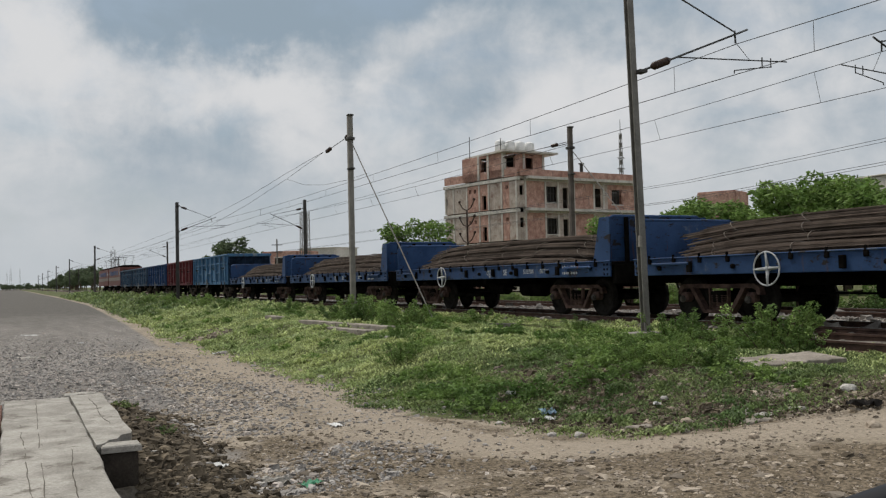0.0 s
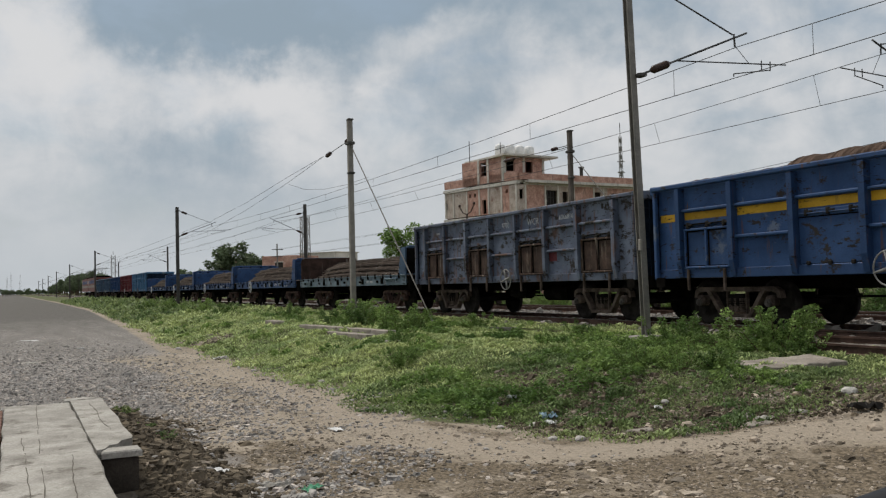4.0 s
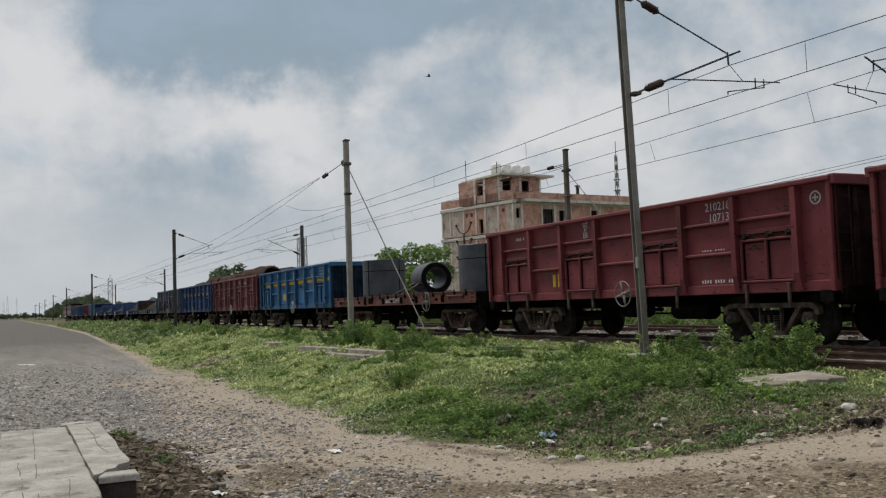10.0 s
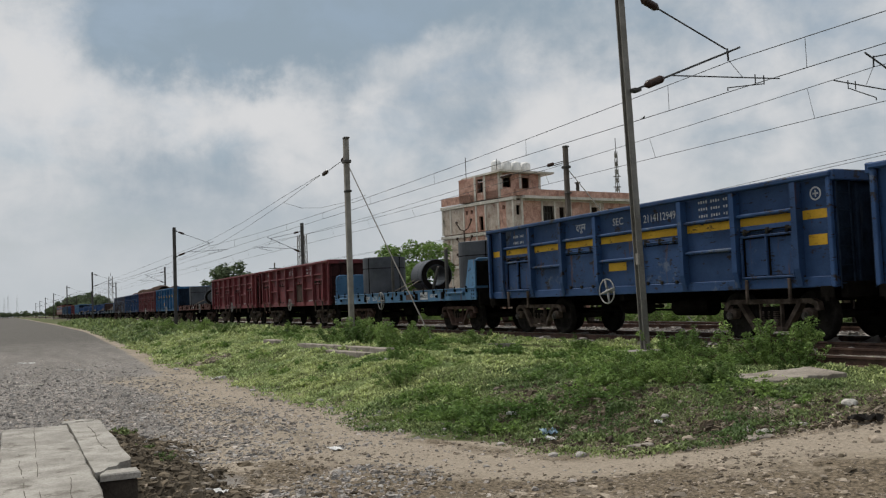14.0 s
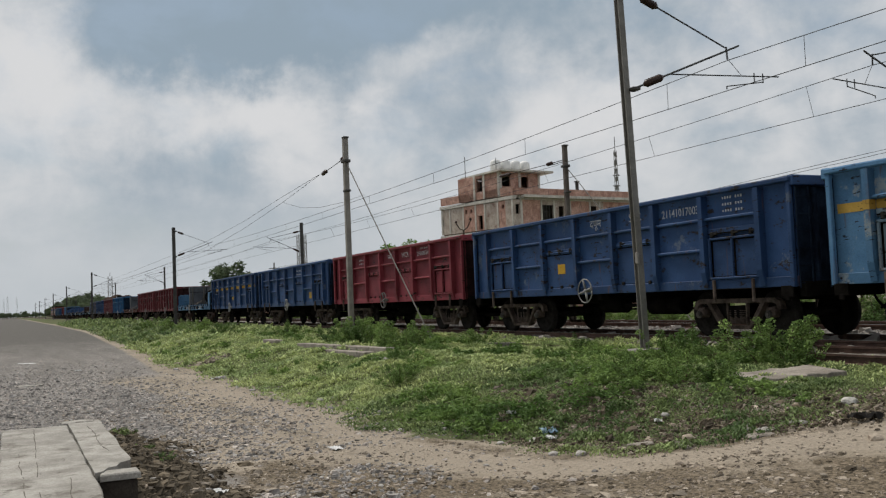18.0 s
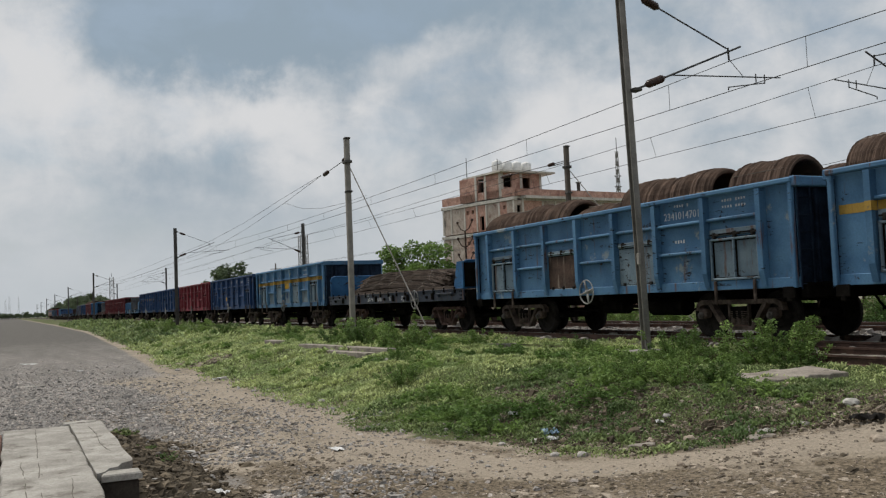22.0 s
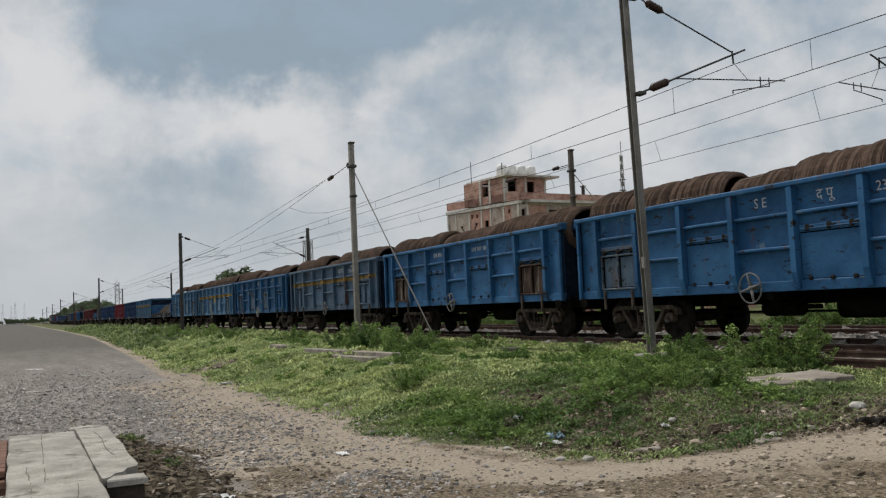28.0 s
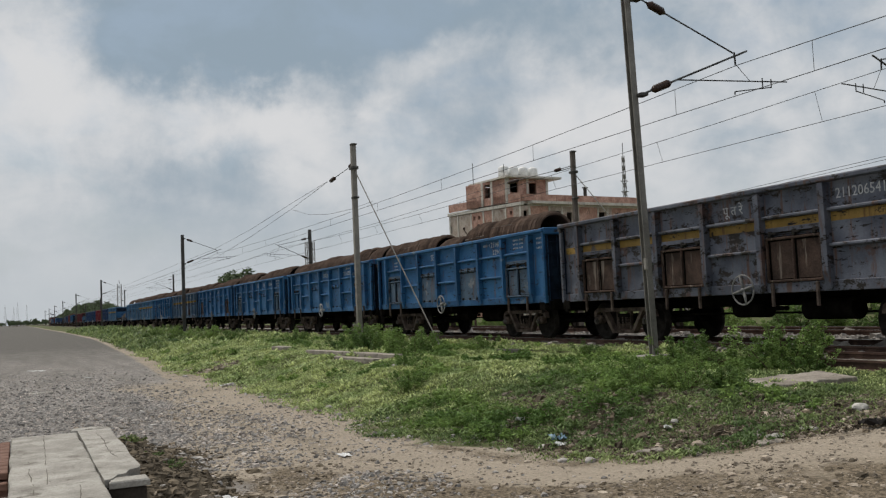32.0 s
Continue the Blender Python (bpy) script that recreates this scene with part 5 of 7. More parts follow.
def make_wheelset(parent, x):
    """Axle and two wheels that roll as one."""
    s = Shape()
    for k in (-1, 1):
        prof = [(k * 0.775, 0.10), (k * 0.79, 0.30), (k * 0.775, 0.42), (k * 0.775, 0.515), (k * 0.80, 0.52), (k * 0.81, 0.50), (k * 0.90, 0.495), (k * 0.90, 0.43), (k * 0.85, 0.40), (k * 0.83, 0.28), (k * 0.90, 0.16), (k * 0.90, 0.09)]
        s.lathe(prof, "y", 22)
        for i in range(4):
            a = i * math.pi / 2
            s.tube((0.24 * math.cos(a), k * 0.80, 0.24 * math.sin(a)), (0.24 * math.cos(a), k * 0.87, 0.24 * math.sin(a)), 0.03, 6)
    s.tube((0, -1.1, 0), (0, 1.1, 0), 0.085, 10)
    w = part("wheelset", s, TREAD, parent, "steel wheelset with worn treads", True)
    w.location = (x, 0, 0.5)
    return w


def make_bogie(parent, x):
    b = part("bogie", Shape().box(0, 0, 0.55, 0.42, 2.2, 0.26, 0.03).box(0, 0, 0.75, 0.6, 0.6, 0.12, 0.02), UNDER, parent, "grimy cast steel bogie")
    b.location = (x, 0, 0)
    for k in (-1, 1):
        y0, y1 = k * 1.02 - 0.07, k * 1.02 + 0.07
        s = Shape()
        s.prism([(-1.26, 0.60), (-1.22, 0.76), (-1.08, 0.83), (1.08, 0.83), (1.22, 0.76), (1.26, 0.60), (1.16, 0.60), (1.12, 0.70), (1.02, 0.735), (-1.02, 0.735), (-1.12, 0.70), (-1.16, 0.60)], "y", y0, y1)
        s.prism([(-0.42, 0.19), (0.42, 0.19), (0.38, 0.265), (-0.38, 0.265)], "y", y0, y1)
        for q in (-1, 1):
            s.prism([(q * 0.32, 0.19), (q * 0.43, 0.19), (q * 0.86, 0.76), (q * 0.74, 0.76)], "y", y0 - 0.02 * (k < 0), y1)
            s.prism([(q * 0.25, 0.27), (q * 0.285, 0.27), (q * 0.30, 0.75), (q * 0.26, 0.75)], "y", y0 + 0.03, y1 - 0.03)
        part("side_frame", s, BOGIE, b, "dusty cast side frame")
        if k < 0:
            for xx in (-0.15, 0.0, 0.15):
                prof = [(0.29 + 0.019 * i, 0.075 if i % 2 else 0.055) for i in range(17)]
                part("spring", Shape().lathe(prof, "z", 10, (xx, k * 1.04, 0)), BOGIE, b)
        for q in (-1, 1):
            ab = Shape().box(q, k * 1.05, 0.54, 0.24, 0.24, 0.22, 0.05)
            part("axle_box", ab, BOGIE, b)
            if k < 0:
                part("axle_cap", Shape().tube((q, k * 1.16, 0.5), (q, k * 1.21, 0.5), 0.08, 12).tube((q, k * 1.21, 0.5), (q, k * 1.24, 0.5), 0.045, 8), AXLE_CAP, b, "dusty round axle cap")
    for q in (-1, 1):
        w = make_wheelset(b, q)
        walk(w, [(t, pose(q, 0, 0.5) @ Matrix.Rotation(-SPEED * t / 0.5, 4, "Y")) for t in (32.0 * i / (SPIN_ROWS - 1) for i in range(SPIN_ROWS))])
    return b


def make_coupler(parent, x, way):
    s = Shape().box(x - way * 0.05, 0, 1.02, 0.5, 0.22, 0.24, 0.03).box(x + way * 0.28, 0.05, 1.02, 0.26, 0.34, 0.30, 0.06).box(x - way * 0.02, -0.2, 1.02, 0.14, 0.12, 0.3, 0.02)
    part("coupler", s, UNDER, parent, "heavy knuckle coupler")
    part("brake_hose", Shape().path([(x, 0.35, 0.95), (x + way * 0.15, 0.36, 0.7), (x + way * 0.34, 0.3, 0.55)], 0.025, 6), UNDER, parent)


def make_handwheel(parent, x, y, z, r=0.30, mat=None, turn=0.25):
    s = Shape()
    n = 24
    s.sweep([(x + r * math.cos(2 * math.pi * i / n), y, z + r * math.sin(2 * math.pi * i / n)) for i in range(n + 1)], 0.017, 6)
    for i in range(4):
        a = math.pi / 2 * i + turn
        s.tube((x, y + 0.03, z), (x + r * math.cos(a), y, z + r * math.sin(a)), 0.042, 5, 0.020)
    s.tube((x, y - 0.02, z), (x, y + 0.25, z), 0.045, 8)
    return part("handwheel", s, mat or WHEEL_PAINT, parent, "round brake handwheel with four spokes", True)


def make_underframe(w, half, bogie_x):
    # UNDER parts: real grime, with the under-wagon shade painted in
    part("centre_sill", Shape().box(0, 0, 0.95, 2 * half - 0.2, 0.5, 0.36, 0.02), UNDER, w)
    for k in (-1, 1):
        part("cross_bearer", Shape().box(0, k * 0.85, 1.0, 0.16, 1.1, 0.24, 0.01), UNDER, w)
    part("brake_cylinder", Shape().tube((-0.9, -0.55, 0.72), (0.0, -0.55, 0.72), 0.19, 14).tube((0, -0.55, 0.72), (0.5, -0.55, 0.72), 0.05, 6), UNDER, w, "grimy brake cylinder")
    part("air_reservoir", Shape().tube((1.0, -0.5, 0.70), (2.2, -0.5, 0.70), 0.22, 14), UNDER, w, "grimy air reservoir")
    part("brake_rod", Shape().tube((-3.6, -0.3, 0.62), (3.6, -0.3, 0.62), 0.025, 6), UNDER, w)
    for s in (-1, 1):
        make_bogie(w, s * bogie_x)
        make_coupler(w, s * (half + 0.12), s)


POSTS = [-5.60 + 1.60 * i for i in range(8)]
Z0, Z1 = 1.05, 3.14      # body side above the rail


HINGE = Shape().box(0, 0, 0.01, 0.08, 0.07, 0.13, 0.016).box(0.07, -0.01, 0.02, 0.16, 0.04, 0.04, 0.008).mesh("hinge", FITTING)
LATCH = Shape().box(0, 0, 0, 0.09, 0.05, 0.08, 0.015).mesh("latch", FITTING)
STOP = Shape().box(0, 0, 0, 0.06, 0.06, 0.46, 0.012).mesh("door_stop", BOGIE)


def make_box_wagon(framed=(0, 6), wheel=-0.25):
    """Open steel wagon: sheet sides with posts, rails, framed doors and drop flaps."""
    w = thing("open_wagon", "steel open wagon", "freight wagon", "wagons of the train")
    hl, hw = 6.45, HALF_W
    far = Shape().box(0, hw - 0.06, (Z0 + Z1) / 2 - 0.02, 2 * hl, 0.012, Z1 - Z0 - 0.1).box(0, hw - 0.035, Z1 - 0.05, 2 * hl + 0.04, 0.11, 0.12, 0.02)
    for x in POSTS:
        far.box(x, hw - 0.025, (Z0 + Z1) / 2 - 0.06, 0.13, 0.07, Z1 - Z0 - 0.10)
    part("far_side", far, BLUE, w)
    for k in (-1,):
        y = k * hw
        part("side_sheet", Shape().box(0, k * (hw - 0.155), (Z0 + Z1) / 2 - 0.02, 2 * hl, 0.012, Z1 - Z0 - 0.1), BLUE, w)
        part("top_coping", Shape().box(0, k * (hw - 0.045), Z1 - 0.05, 2 * hl + 0.04, 0.15, 0.11, 0.025), BLUE, w, "rolled steel top rail")
        part("side_sill", Shape().box(0, k * (hw - 0.125), Z0 + 0.09, 2 * hl, 0.06, 0.2, 0.01), BLUE, w)
        for x in POSTS:
            s = Shape().prism([(k * (hw - 0.15), Z0 + 0.03), (k * (hw - 0.06), Z0 + 0.03), (k * (hw + 0.01), Z0 + 0.35), (k * (hw + 0.02), Z1 - 0.11), (k * (hw - 0.15), Z1 - 0.11)], "x", x - 0.065, x + 0.065)
            part("side_post", s, BLUE, w)
        for x in (-hl + 0.05, hl - 0.05):
            part("corner_post", Shape().box(x, k * (hw - 0.045), (Z0 + Z1) / 2 - 0.06, 0.10, 0.09, Z1 - Z0 - 0.08, 0.015), BLUE, w)
        for i in range(7):
            x = POSTS[i] + 0.80
            part("waist_rail", Shape().box(x, k * (hw - 0.095), 2.53, 1.47, 0.12, 0.07, 0.02), BLUE, w)
            if i in (1, 3, 5):
                part("lower_rail", Shape().box(x, k * (hw - 0.095), 1.88, 1.47, 0.12, 0.07, 0.02), BLUE, w)
            elif i in framed:
                # near-black backing plate that paints the shade in the door's gaps
                part("door_gap", Shape().box(x, k * (hw - 0.146), 1.68, 1.38, 0.004, 0.93), UNDER, w, "dark gap round a door")
                d = Shape()
                for q in (-0.33, 0.33):
                    d.box(x + q, k * (hw - 0.135), 1.68, 0.56, 0.015, 0.74, 0.006)
                door = part("door", d, BLUE, w)
                fr = Shape()
                for q in (-0.66, 0.0, 0.66):
                    fr.box(x + q, k * (hw - 0.085), 1.68, 0.05, 0.06, 0.88, 0.012)
                for zz in (1.27, 2.10):
                    fr.box(x, k * (hw - 0.085), zz, 1.40, 0.06, 0.05, 0.012)
                part("door_frame", fr, BLUE, door)
                part("hinge_plate", Shape().box(x, k * (hw - 0.115), 2.25, 1.40, 0.05, 0.14, 0.012), BLUE, door)
                part("hinge_bar", Shape().box(x, k * (hw - 0.09), 2.215, 1.36, 0.05, 0.03, 0.01), UNDER, door, "dark hinge bar")
                for q in (-0.55, 0.05, 0.55):
                    part("hinge", HINGE, None, door, "dark door hinge").location = (x + q, k * (hw - 0.075), 2.18)
                part("apron", Shape().box(x, k * (hw - 0.115), 1.13, 1.30, 0.03, 0.19, 0.01), APRON, w, "rusty plate below a door")
                for q in (-0.55, 0.55):
                    part("door_stop", STOP, None, door).location = (x + q, k * (hw - 0.05), 1.0)
            else:
                # the same kind of plate, painting shade round the flap
                part("door_gap", Shape().box(x, k * (hw - 0.146), 1.64, 1.45, 0.004, 1.03), UNDER, w, "dark gap round a flap")
                door = part("flap_door", Shape().box(x, k * (hw - 0.13), 1.69, 1.42, 0.025, 0.87, 0.01), BLUE, w)
                for q in (-0.5, 0.0, 0.5):
                    part("hinge", HINGE, None, door, "dark flap hinge").location = (x + q, k * (hw - 0.085), 2.21)
                for q in (-0.5, 0.0, 0.5):
                    part("latch", LATCH, None, door, "dark flap latch").location = (x + q, k * (hw - 0.095), 1.27)
                part("hinge_plate", Shape().box(x, k * (hw - 0.115), 2.21, 1.42, 0.05, 0.13, 0.012), BLUE, door)
                part("latch_plate", Shape().box(x, k * (hw - 0.12), 1.16, 1.38, 0.04, 0.18, 0.012), BLUE, door)
                part("hinge_rod", Shape().tube((x - 0.66, k * (hw - 0.07), 2.2), (x + 0.66, k * (hw - 0.07), 2.2), 0.016, 5), BLUE, door)
    for q in (-1, 1):
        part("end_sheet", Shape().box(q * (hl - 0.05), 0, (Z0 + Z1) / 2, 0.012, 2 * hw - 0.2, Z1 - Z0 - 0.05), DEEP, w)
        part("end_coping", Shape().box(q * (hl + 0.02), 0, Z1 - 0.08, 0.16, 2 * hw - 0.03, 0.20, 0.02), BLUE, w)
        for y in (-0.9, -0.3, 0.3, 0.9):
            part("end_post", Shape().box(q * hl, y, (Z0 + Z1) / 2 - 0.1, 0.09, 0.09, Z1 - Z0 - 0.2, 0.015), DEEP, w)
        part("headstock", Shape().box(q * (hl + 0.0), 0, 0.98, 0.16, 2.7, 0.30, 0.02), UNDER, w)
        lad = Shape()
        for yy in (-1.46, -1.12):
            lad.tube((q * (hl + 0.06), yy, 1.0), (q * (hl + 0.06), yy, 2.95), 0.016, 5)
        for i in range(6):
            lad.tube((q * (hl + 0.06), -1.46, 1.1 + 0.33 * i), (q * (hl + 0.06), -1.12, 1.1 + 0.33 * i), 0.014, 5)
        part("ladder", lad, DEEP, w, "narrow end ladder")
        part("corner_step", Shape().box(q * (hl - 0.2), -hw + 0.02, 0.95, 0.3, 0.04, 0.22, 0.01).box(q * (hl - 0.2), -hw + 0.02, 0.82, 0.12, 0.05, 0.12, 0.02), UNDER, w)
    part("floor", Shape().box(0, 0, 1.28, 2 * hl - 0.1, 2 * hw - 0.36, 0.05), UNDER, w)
    make_handwheel(w, wheel, -hw - 0.10, 1.13)
    make_underframe(w, hl, 4.4)
    return w


def make_flat_wagon():
    """Bogie flat wagon: low side channels with lashing rings, ends closed by braced bulkheads."""
    w = thing("flat_wagon", "bogie flat wagon", "freight wagon", "wagons of the train")
    hl, hw = 6.85, HALF_W
    part("deck", Shape().box(0, 0, 1.36, 2 * hl, 2 * hw - 0.08, 0.08, 0.01), UNDER, w)
    for k in (1, -1):
        part("side_channel", Shape().box(0, k * (hw - 0.02), 1.24, 2 * hl, 0.05, 0.40, 0.012), BLUE, w, "side channel with lashing cleats")
        part("channel_lip", Shape().box(0, k * (hw + 0.015), 1.425, 2 * hl, 0.06, 0.03, 0.008), BLUE, w)
        if k > 0:
            continue
        for i in range(16):
            x = -hl + 0.6 + i * (2 * hl - 1.2) / 15
            part("lashing_cleat", Shape().box(x, k * (hw + 0.02), 1.36, 0.10, 0.06, 0.13, 0.015).box(x, k * (hw + 0.03), 1.45, 0.05, 0.05, 0.1, 0.01), UNDER, w)
        for x in (-4.9, -2.9, -0.9, 0.9, 2.3, 4.5):
            part("stake_pocket", Shape().box(x, k * (hw + 0.03), 1.22, 0.13, 0.09, 0.24, 0.015), UNDER, w)
        for x in (-5.9, -3.6, 0.0, 2.0, 4.0):
            part("lashing_ring", Shape().box(x, k * (hw + 0.03), 1.20, 0.11, 0.10, 0.10, 0.03), UNDER, w)
        for x in (-5.5, 5.5):
            part("stake_rack", Shape().box(x, k * (hw + 0.06), 1.29, 1.25, 0.07, 0.06, 0.015).box(x - 0.5, k * (hw + 0.03), 1.27, 0.06, 0.08, 0.14).box(x + 0.5, k * (hw + 0.03), 1.27, 0.06, 0.08, 0.14), BLUE, w, "long stowed stake on brackets")
        for q in (-1, 1):
            for r in range(3):
                for c in range(2):
                    part("bolt_plate", Shape().box(q * (hl - 0.12 - 0.13 * c), k * (hw + 0.008), 1.10 + 0.12 * r, 0.05, 0.012, 0.05), UNDER, w)
    for q in (-1, 1):
        part("headstock", Shape().box(q * hl, 0, 1.1, 0.14, 2.9, 0.5, 0.02), UNDER, w)
    make_underframe(w, hl, 4.6)
    return w


def add_bulkhead(w, q, mat, tall=2.5, gusset=True):
    """An upright end plate with posts behind it, a rolled top and side gussets."""
    hl, hw = 6.85, HALF_W
    x = q * (hl - 0.12)
    e = hw - 0.05
    b = part("bulkhead", Shape().prism([(-e, 1.42), (e, 1.42), (e, tall - 0.16), (e - 0.05, tall - 0.05), (e - 0.16, tall), (-e + 0.16, tall), (-e + 0.05, tall - 0.05), (-e, tall - 0.16)], "x", x - 0.025, x + 0.025), mat, w, "steel end bulkhead with rounded corners")
    # stiffeners and rear sheet near-black: the gap's shade as colour, save DEEP sheets
    for y in (-1.0, -0.35, 0.35, 1.0):
        part("stiffener", Shape().box(x + q * 0.085, y, (1.2 + tall) / 2, 0.09, 0.10, tall - 1.26, 0.01), UNDER, b)
    part("rear_sheet", Shape().box(x + q * 0.032, 0, (1.42 + tall) / 2, 0.01, 2 * e - 0.1, tall - 1.55), DEEP if mat is DEEP else UNDER, b, "rear face with shade painted in on most wagons")
    part("top_roll", Shape().sweep([(x, -e, 1.45), (x, -e, tall - 0.16), (x, -e + 0.05, tall - 0.05), (x, -e + 0.16, tall), (x, e - 0.16, tall), (x, e - 0.05, tall - 0.05), (x, e, tall - 0.16), (x, e, 1.45)], 0.04, 6), mat, b)
    if gusset:
        for k in (-1, 1):
            part("gusset", Shape().prism([(q * hl, 1.40), (q * (hl - 0.72), 1.40), (q * (hl - 0.42), tall - 0.02), (q * hl, tall - 0.02)], "y", k * (hw - 0.04), k * hw), mat, b)


BANDED = {}


def add_band(w, mat=None, across=False):
    """Yellow band along the upper panels, one plate to a panel, on some wagons over the posts too."""
    xs = [(-6.33, -5.68)] + [(a + 0.075, a + 1.525) for a in POSTS[:-1]] + [(5.68, 6.33)]
    spans = [(a, c, -HALF_W + 0.1465, 0.006) for a, c in xs]
    if across:
        spans += [(p - 0.068, p + 0.068, -HALF_W + 0.06, 0.163) for p in POSTS]
    for a, c, y, depth in spans:
        key = (a, c)
        if key not in BANDED:
            BANDED[key] = Shape().box((a + c) / 2, y, 2.40, c - a, depth, 0.17).mesh("yellow_band", YELLOW)
        o = part("yellow_band", BANDED[key], None, w, "yellow painted band" if mat is None else "faded ochre painted band")
        if mat:
            o.material_slots[0].link = "OBJECT"
            o.material_slots[0].material = mat


PANELS = [-6.02, -4.8, -3.2, -1.6, 0.0, 1.6, 3.2, 4.8, 6.02]


def in_panel(x, width):
    """Moves a mark sideways so that it lies between two posts."""
    c = min(PANELS, key=lambda p: abs(p - x))
    room = max(0.0, (0.61 if abs(c) < 6 else 0.3) - width / 2)
    return c + min(room, max(-room, x - c))


def add_letters(w, text, x, z, size=0.28, mat=WHITE, y=-HALF_W + 0.1465):
    ob = part("lettering", letters(text, size, mat), None, w, "white painted letters")
    xs = [v.co.x for v in ob.data.vertices]
    width = max(xs) - min(xs)
    if y > -HALF_W:
        k = min(1.0, 1.2 / width)
        ob.scale = (k, 1, 1)
        x = in_panel(x, width * k)
    ob.location = (x, y, z)


def add_bars(w, x, z, width, rows=1, h=0.13, y=-HALF_W + 0.1465):
    """Unreadable or withheld writing: plain strokes."""
    if y > -HALF_W:
        x = in_panel(x, width)
    s = Shape()
    n = max(4, int(width / 0.075))
    for r in range(rows):
        zz = z - r * h * 1.5
        for i in range(n):
            if i % 5 == 4:
                continue
            s.box(x - width / 2 + (i + 0.5) * width / n, y, zz - h * 0.04, width / n * 0.5, 0.004, h * (0.62 if i % 2 else 0.5))
    tagged(part("stencilled_mark", s, WHITE, w, "white stencilled marks"), kind="stuff")


def add_emblem(w, x=6.0, z=2.78):
    """A plain ring in white paint on the end panel."""
    n, s = 20, Shape()
    s.lathe([(0, 0.13), (0, 0.10), (0.004, 0.10), (0.004, 0.13)], "y", n, (x, -HALF_W + 0.142, z), True)
    s.box(x, -HALF_W + 0.144, z, 0.13, 0.004, 0.03).box(x, -HALF_W + 0.144, z, 0.03, 0.0035, 0.13)
    part("round_emblem", s, WHITE, w, "white round painted emblem")


def add_plate(w, x, z, sx, sz, mat, name="painted_patch", label="painted patch"):
    on_flap = 1.27 < z < 2.12 and abs(abs(x) - 1.6) < 0.75
    part(name, Shape().box(x, -HALF_W + (0.1145 if on_flap else 0.1475), z, sx, 0.005, sz), mat, w, label)


def paint_doors(w, which, mat, names=("door", "flap_door")):
    """Other colour on single doors of the near side."""
    doors = [o for o in w.children if o.name.split(".")[0] in names and o.bound_box[0][1] < 0]
    doors.sort(key=lambda o: o.bound_box[0][0])
    for i in which:
        for o in (doors[i], *[c for c in doors[i].children if c.name.startswith("door_frame")]):
            o.material_slots[0].link = "OBJECT"
            o.material_slots[0].material = mat


def wire_coil(seed):
    """A coil of wire rod lying on its side: wound rings with an open eye along its axis."""
    rng = random.Random(seed)
    t = thing("wire_rod_coil", "rusty coil of wire rod tied with straps", "steel coil", "wire rod coils")
    R, r, L = 0.66, 0.53, 1.62
    prof, n = [], 54
    for i in range(n + 1):
        x = -L / 2 + L * i / n
        prof.append((x, R + (0.012 if i % 2 else -0.010) + rng.uniform(-0.014, 0.014) - 0.05 * abs(2 * x / L) ** 8))
    prof += [(L / 2 + 0.02, 0.60), (L / 2 + 0.015, r + 0.02), (L / 2 - 0.02, r), (-L / 2 + 0.02, r), (-L / 2 - 0.015, r + 0.02), (-L / 2 - 0.02, 0.60)]
    s = Shape().lathe(prof, "x", 22, closed=True)
    s.v = [(x, y * 1.03 + 0.02 * math.sin(5 * x + seed), z * (0.95 + 0.03 * math.sin(3 * x + seed))) for x, y, z in s.v]
    part("winding", s, WIRE_ROD, t)
    for i in range(2):
        a = math.pi / 4 + i * math.pi
        c, d = math.cos(a) * 0.685, math.sin(a) * 0.685
        part("strap", Shape().tube((-L / 2 + 0.12, c * 0.98, d * 0.94), (L / 2 - 0.12, c * 0.98, d * 0.94), 0.012, 4), STRAP, t)
    return t


def plate_coil(label, R=0.93, r=0.40, L=1.62):
    """A wrapped coil of rolled steel with a wide eye."""
    t = thing("steel_coil", label, "steel coil", "steel coils")
    part("wrap", Shape().lathe([(-L / 2, R - 0.02), (-L / 2 + 0.02, R), (L / 2 - 0.02, R), (L / 2, R - 0.02), (L / 2, r), (-L / 2, r)], "z", 40, closed=True), COIL, t, "dark wrapped steel")
    z = 0.20 * L
    part("band", Shape().lathe([(z - 0.014, R + 0.005), (z + 0.014, R + 0.005)], "z", 40), UNDER, t, "tight steel band")
    for a in (0.4, 2.6, 5.1):
        part("strap", Shape().box(R + 0.003, 0, 0, 0.010, 0.035, L - 0.02, m=Matrix.Rotation(a, 4, "Z")), UNDER, t, "upright steel strap")
    for q in (-1, 1):
        part("rim", Shape().lathe([(q * (L / 2 + 0.003), R - 0.03), (q * (L / 2 + 0.003), r + 0.02)], "z", 40), UNDER, t, "dark coil edge")
    part("eye_wrap", Shape().lathe([(-L / 2 + 0.01, r - 0.004), (L / 2 - 0.01, r - 0.004)], "z", 40), COIL_BRIGHT, t, "brighter inner wrap")
    return t


def chocks(w, x):
    """Lashing chains and wedges that hold a lying coil."""
    for q in (-1, 1):
        part("chock", Shape().prism([(x + q * 0.45 - 0.1, 1.41), (x + q * 0.45 + 0.1, 1.41), (x + q * 0.45, 1.56)], "y", -0.65, 0.65), STRAP, w, "timber wedge under a coil")
        part("lashing", Shape().tube((x + q * 0.45, -1.5, 1.44), (x + q * 0.25, -0.5, 1.95), 0.02, 5), STRAP, w, "taut lashing")


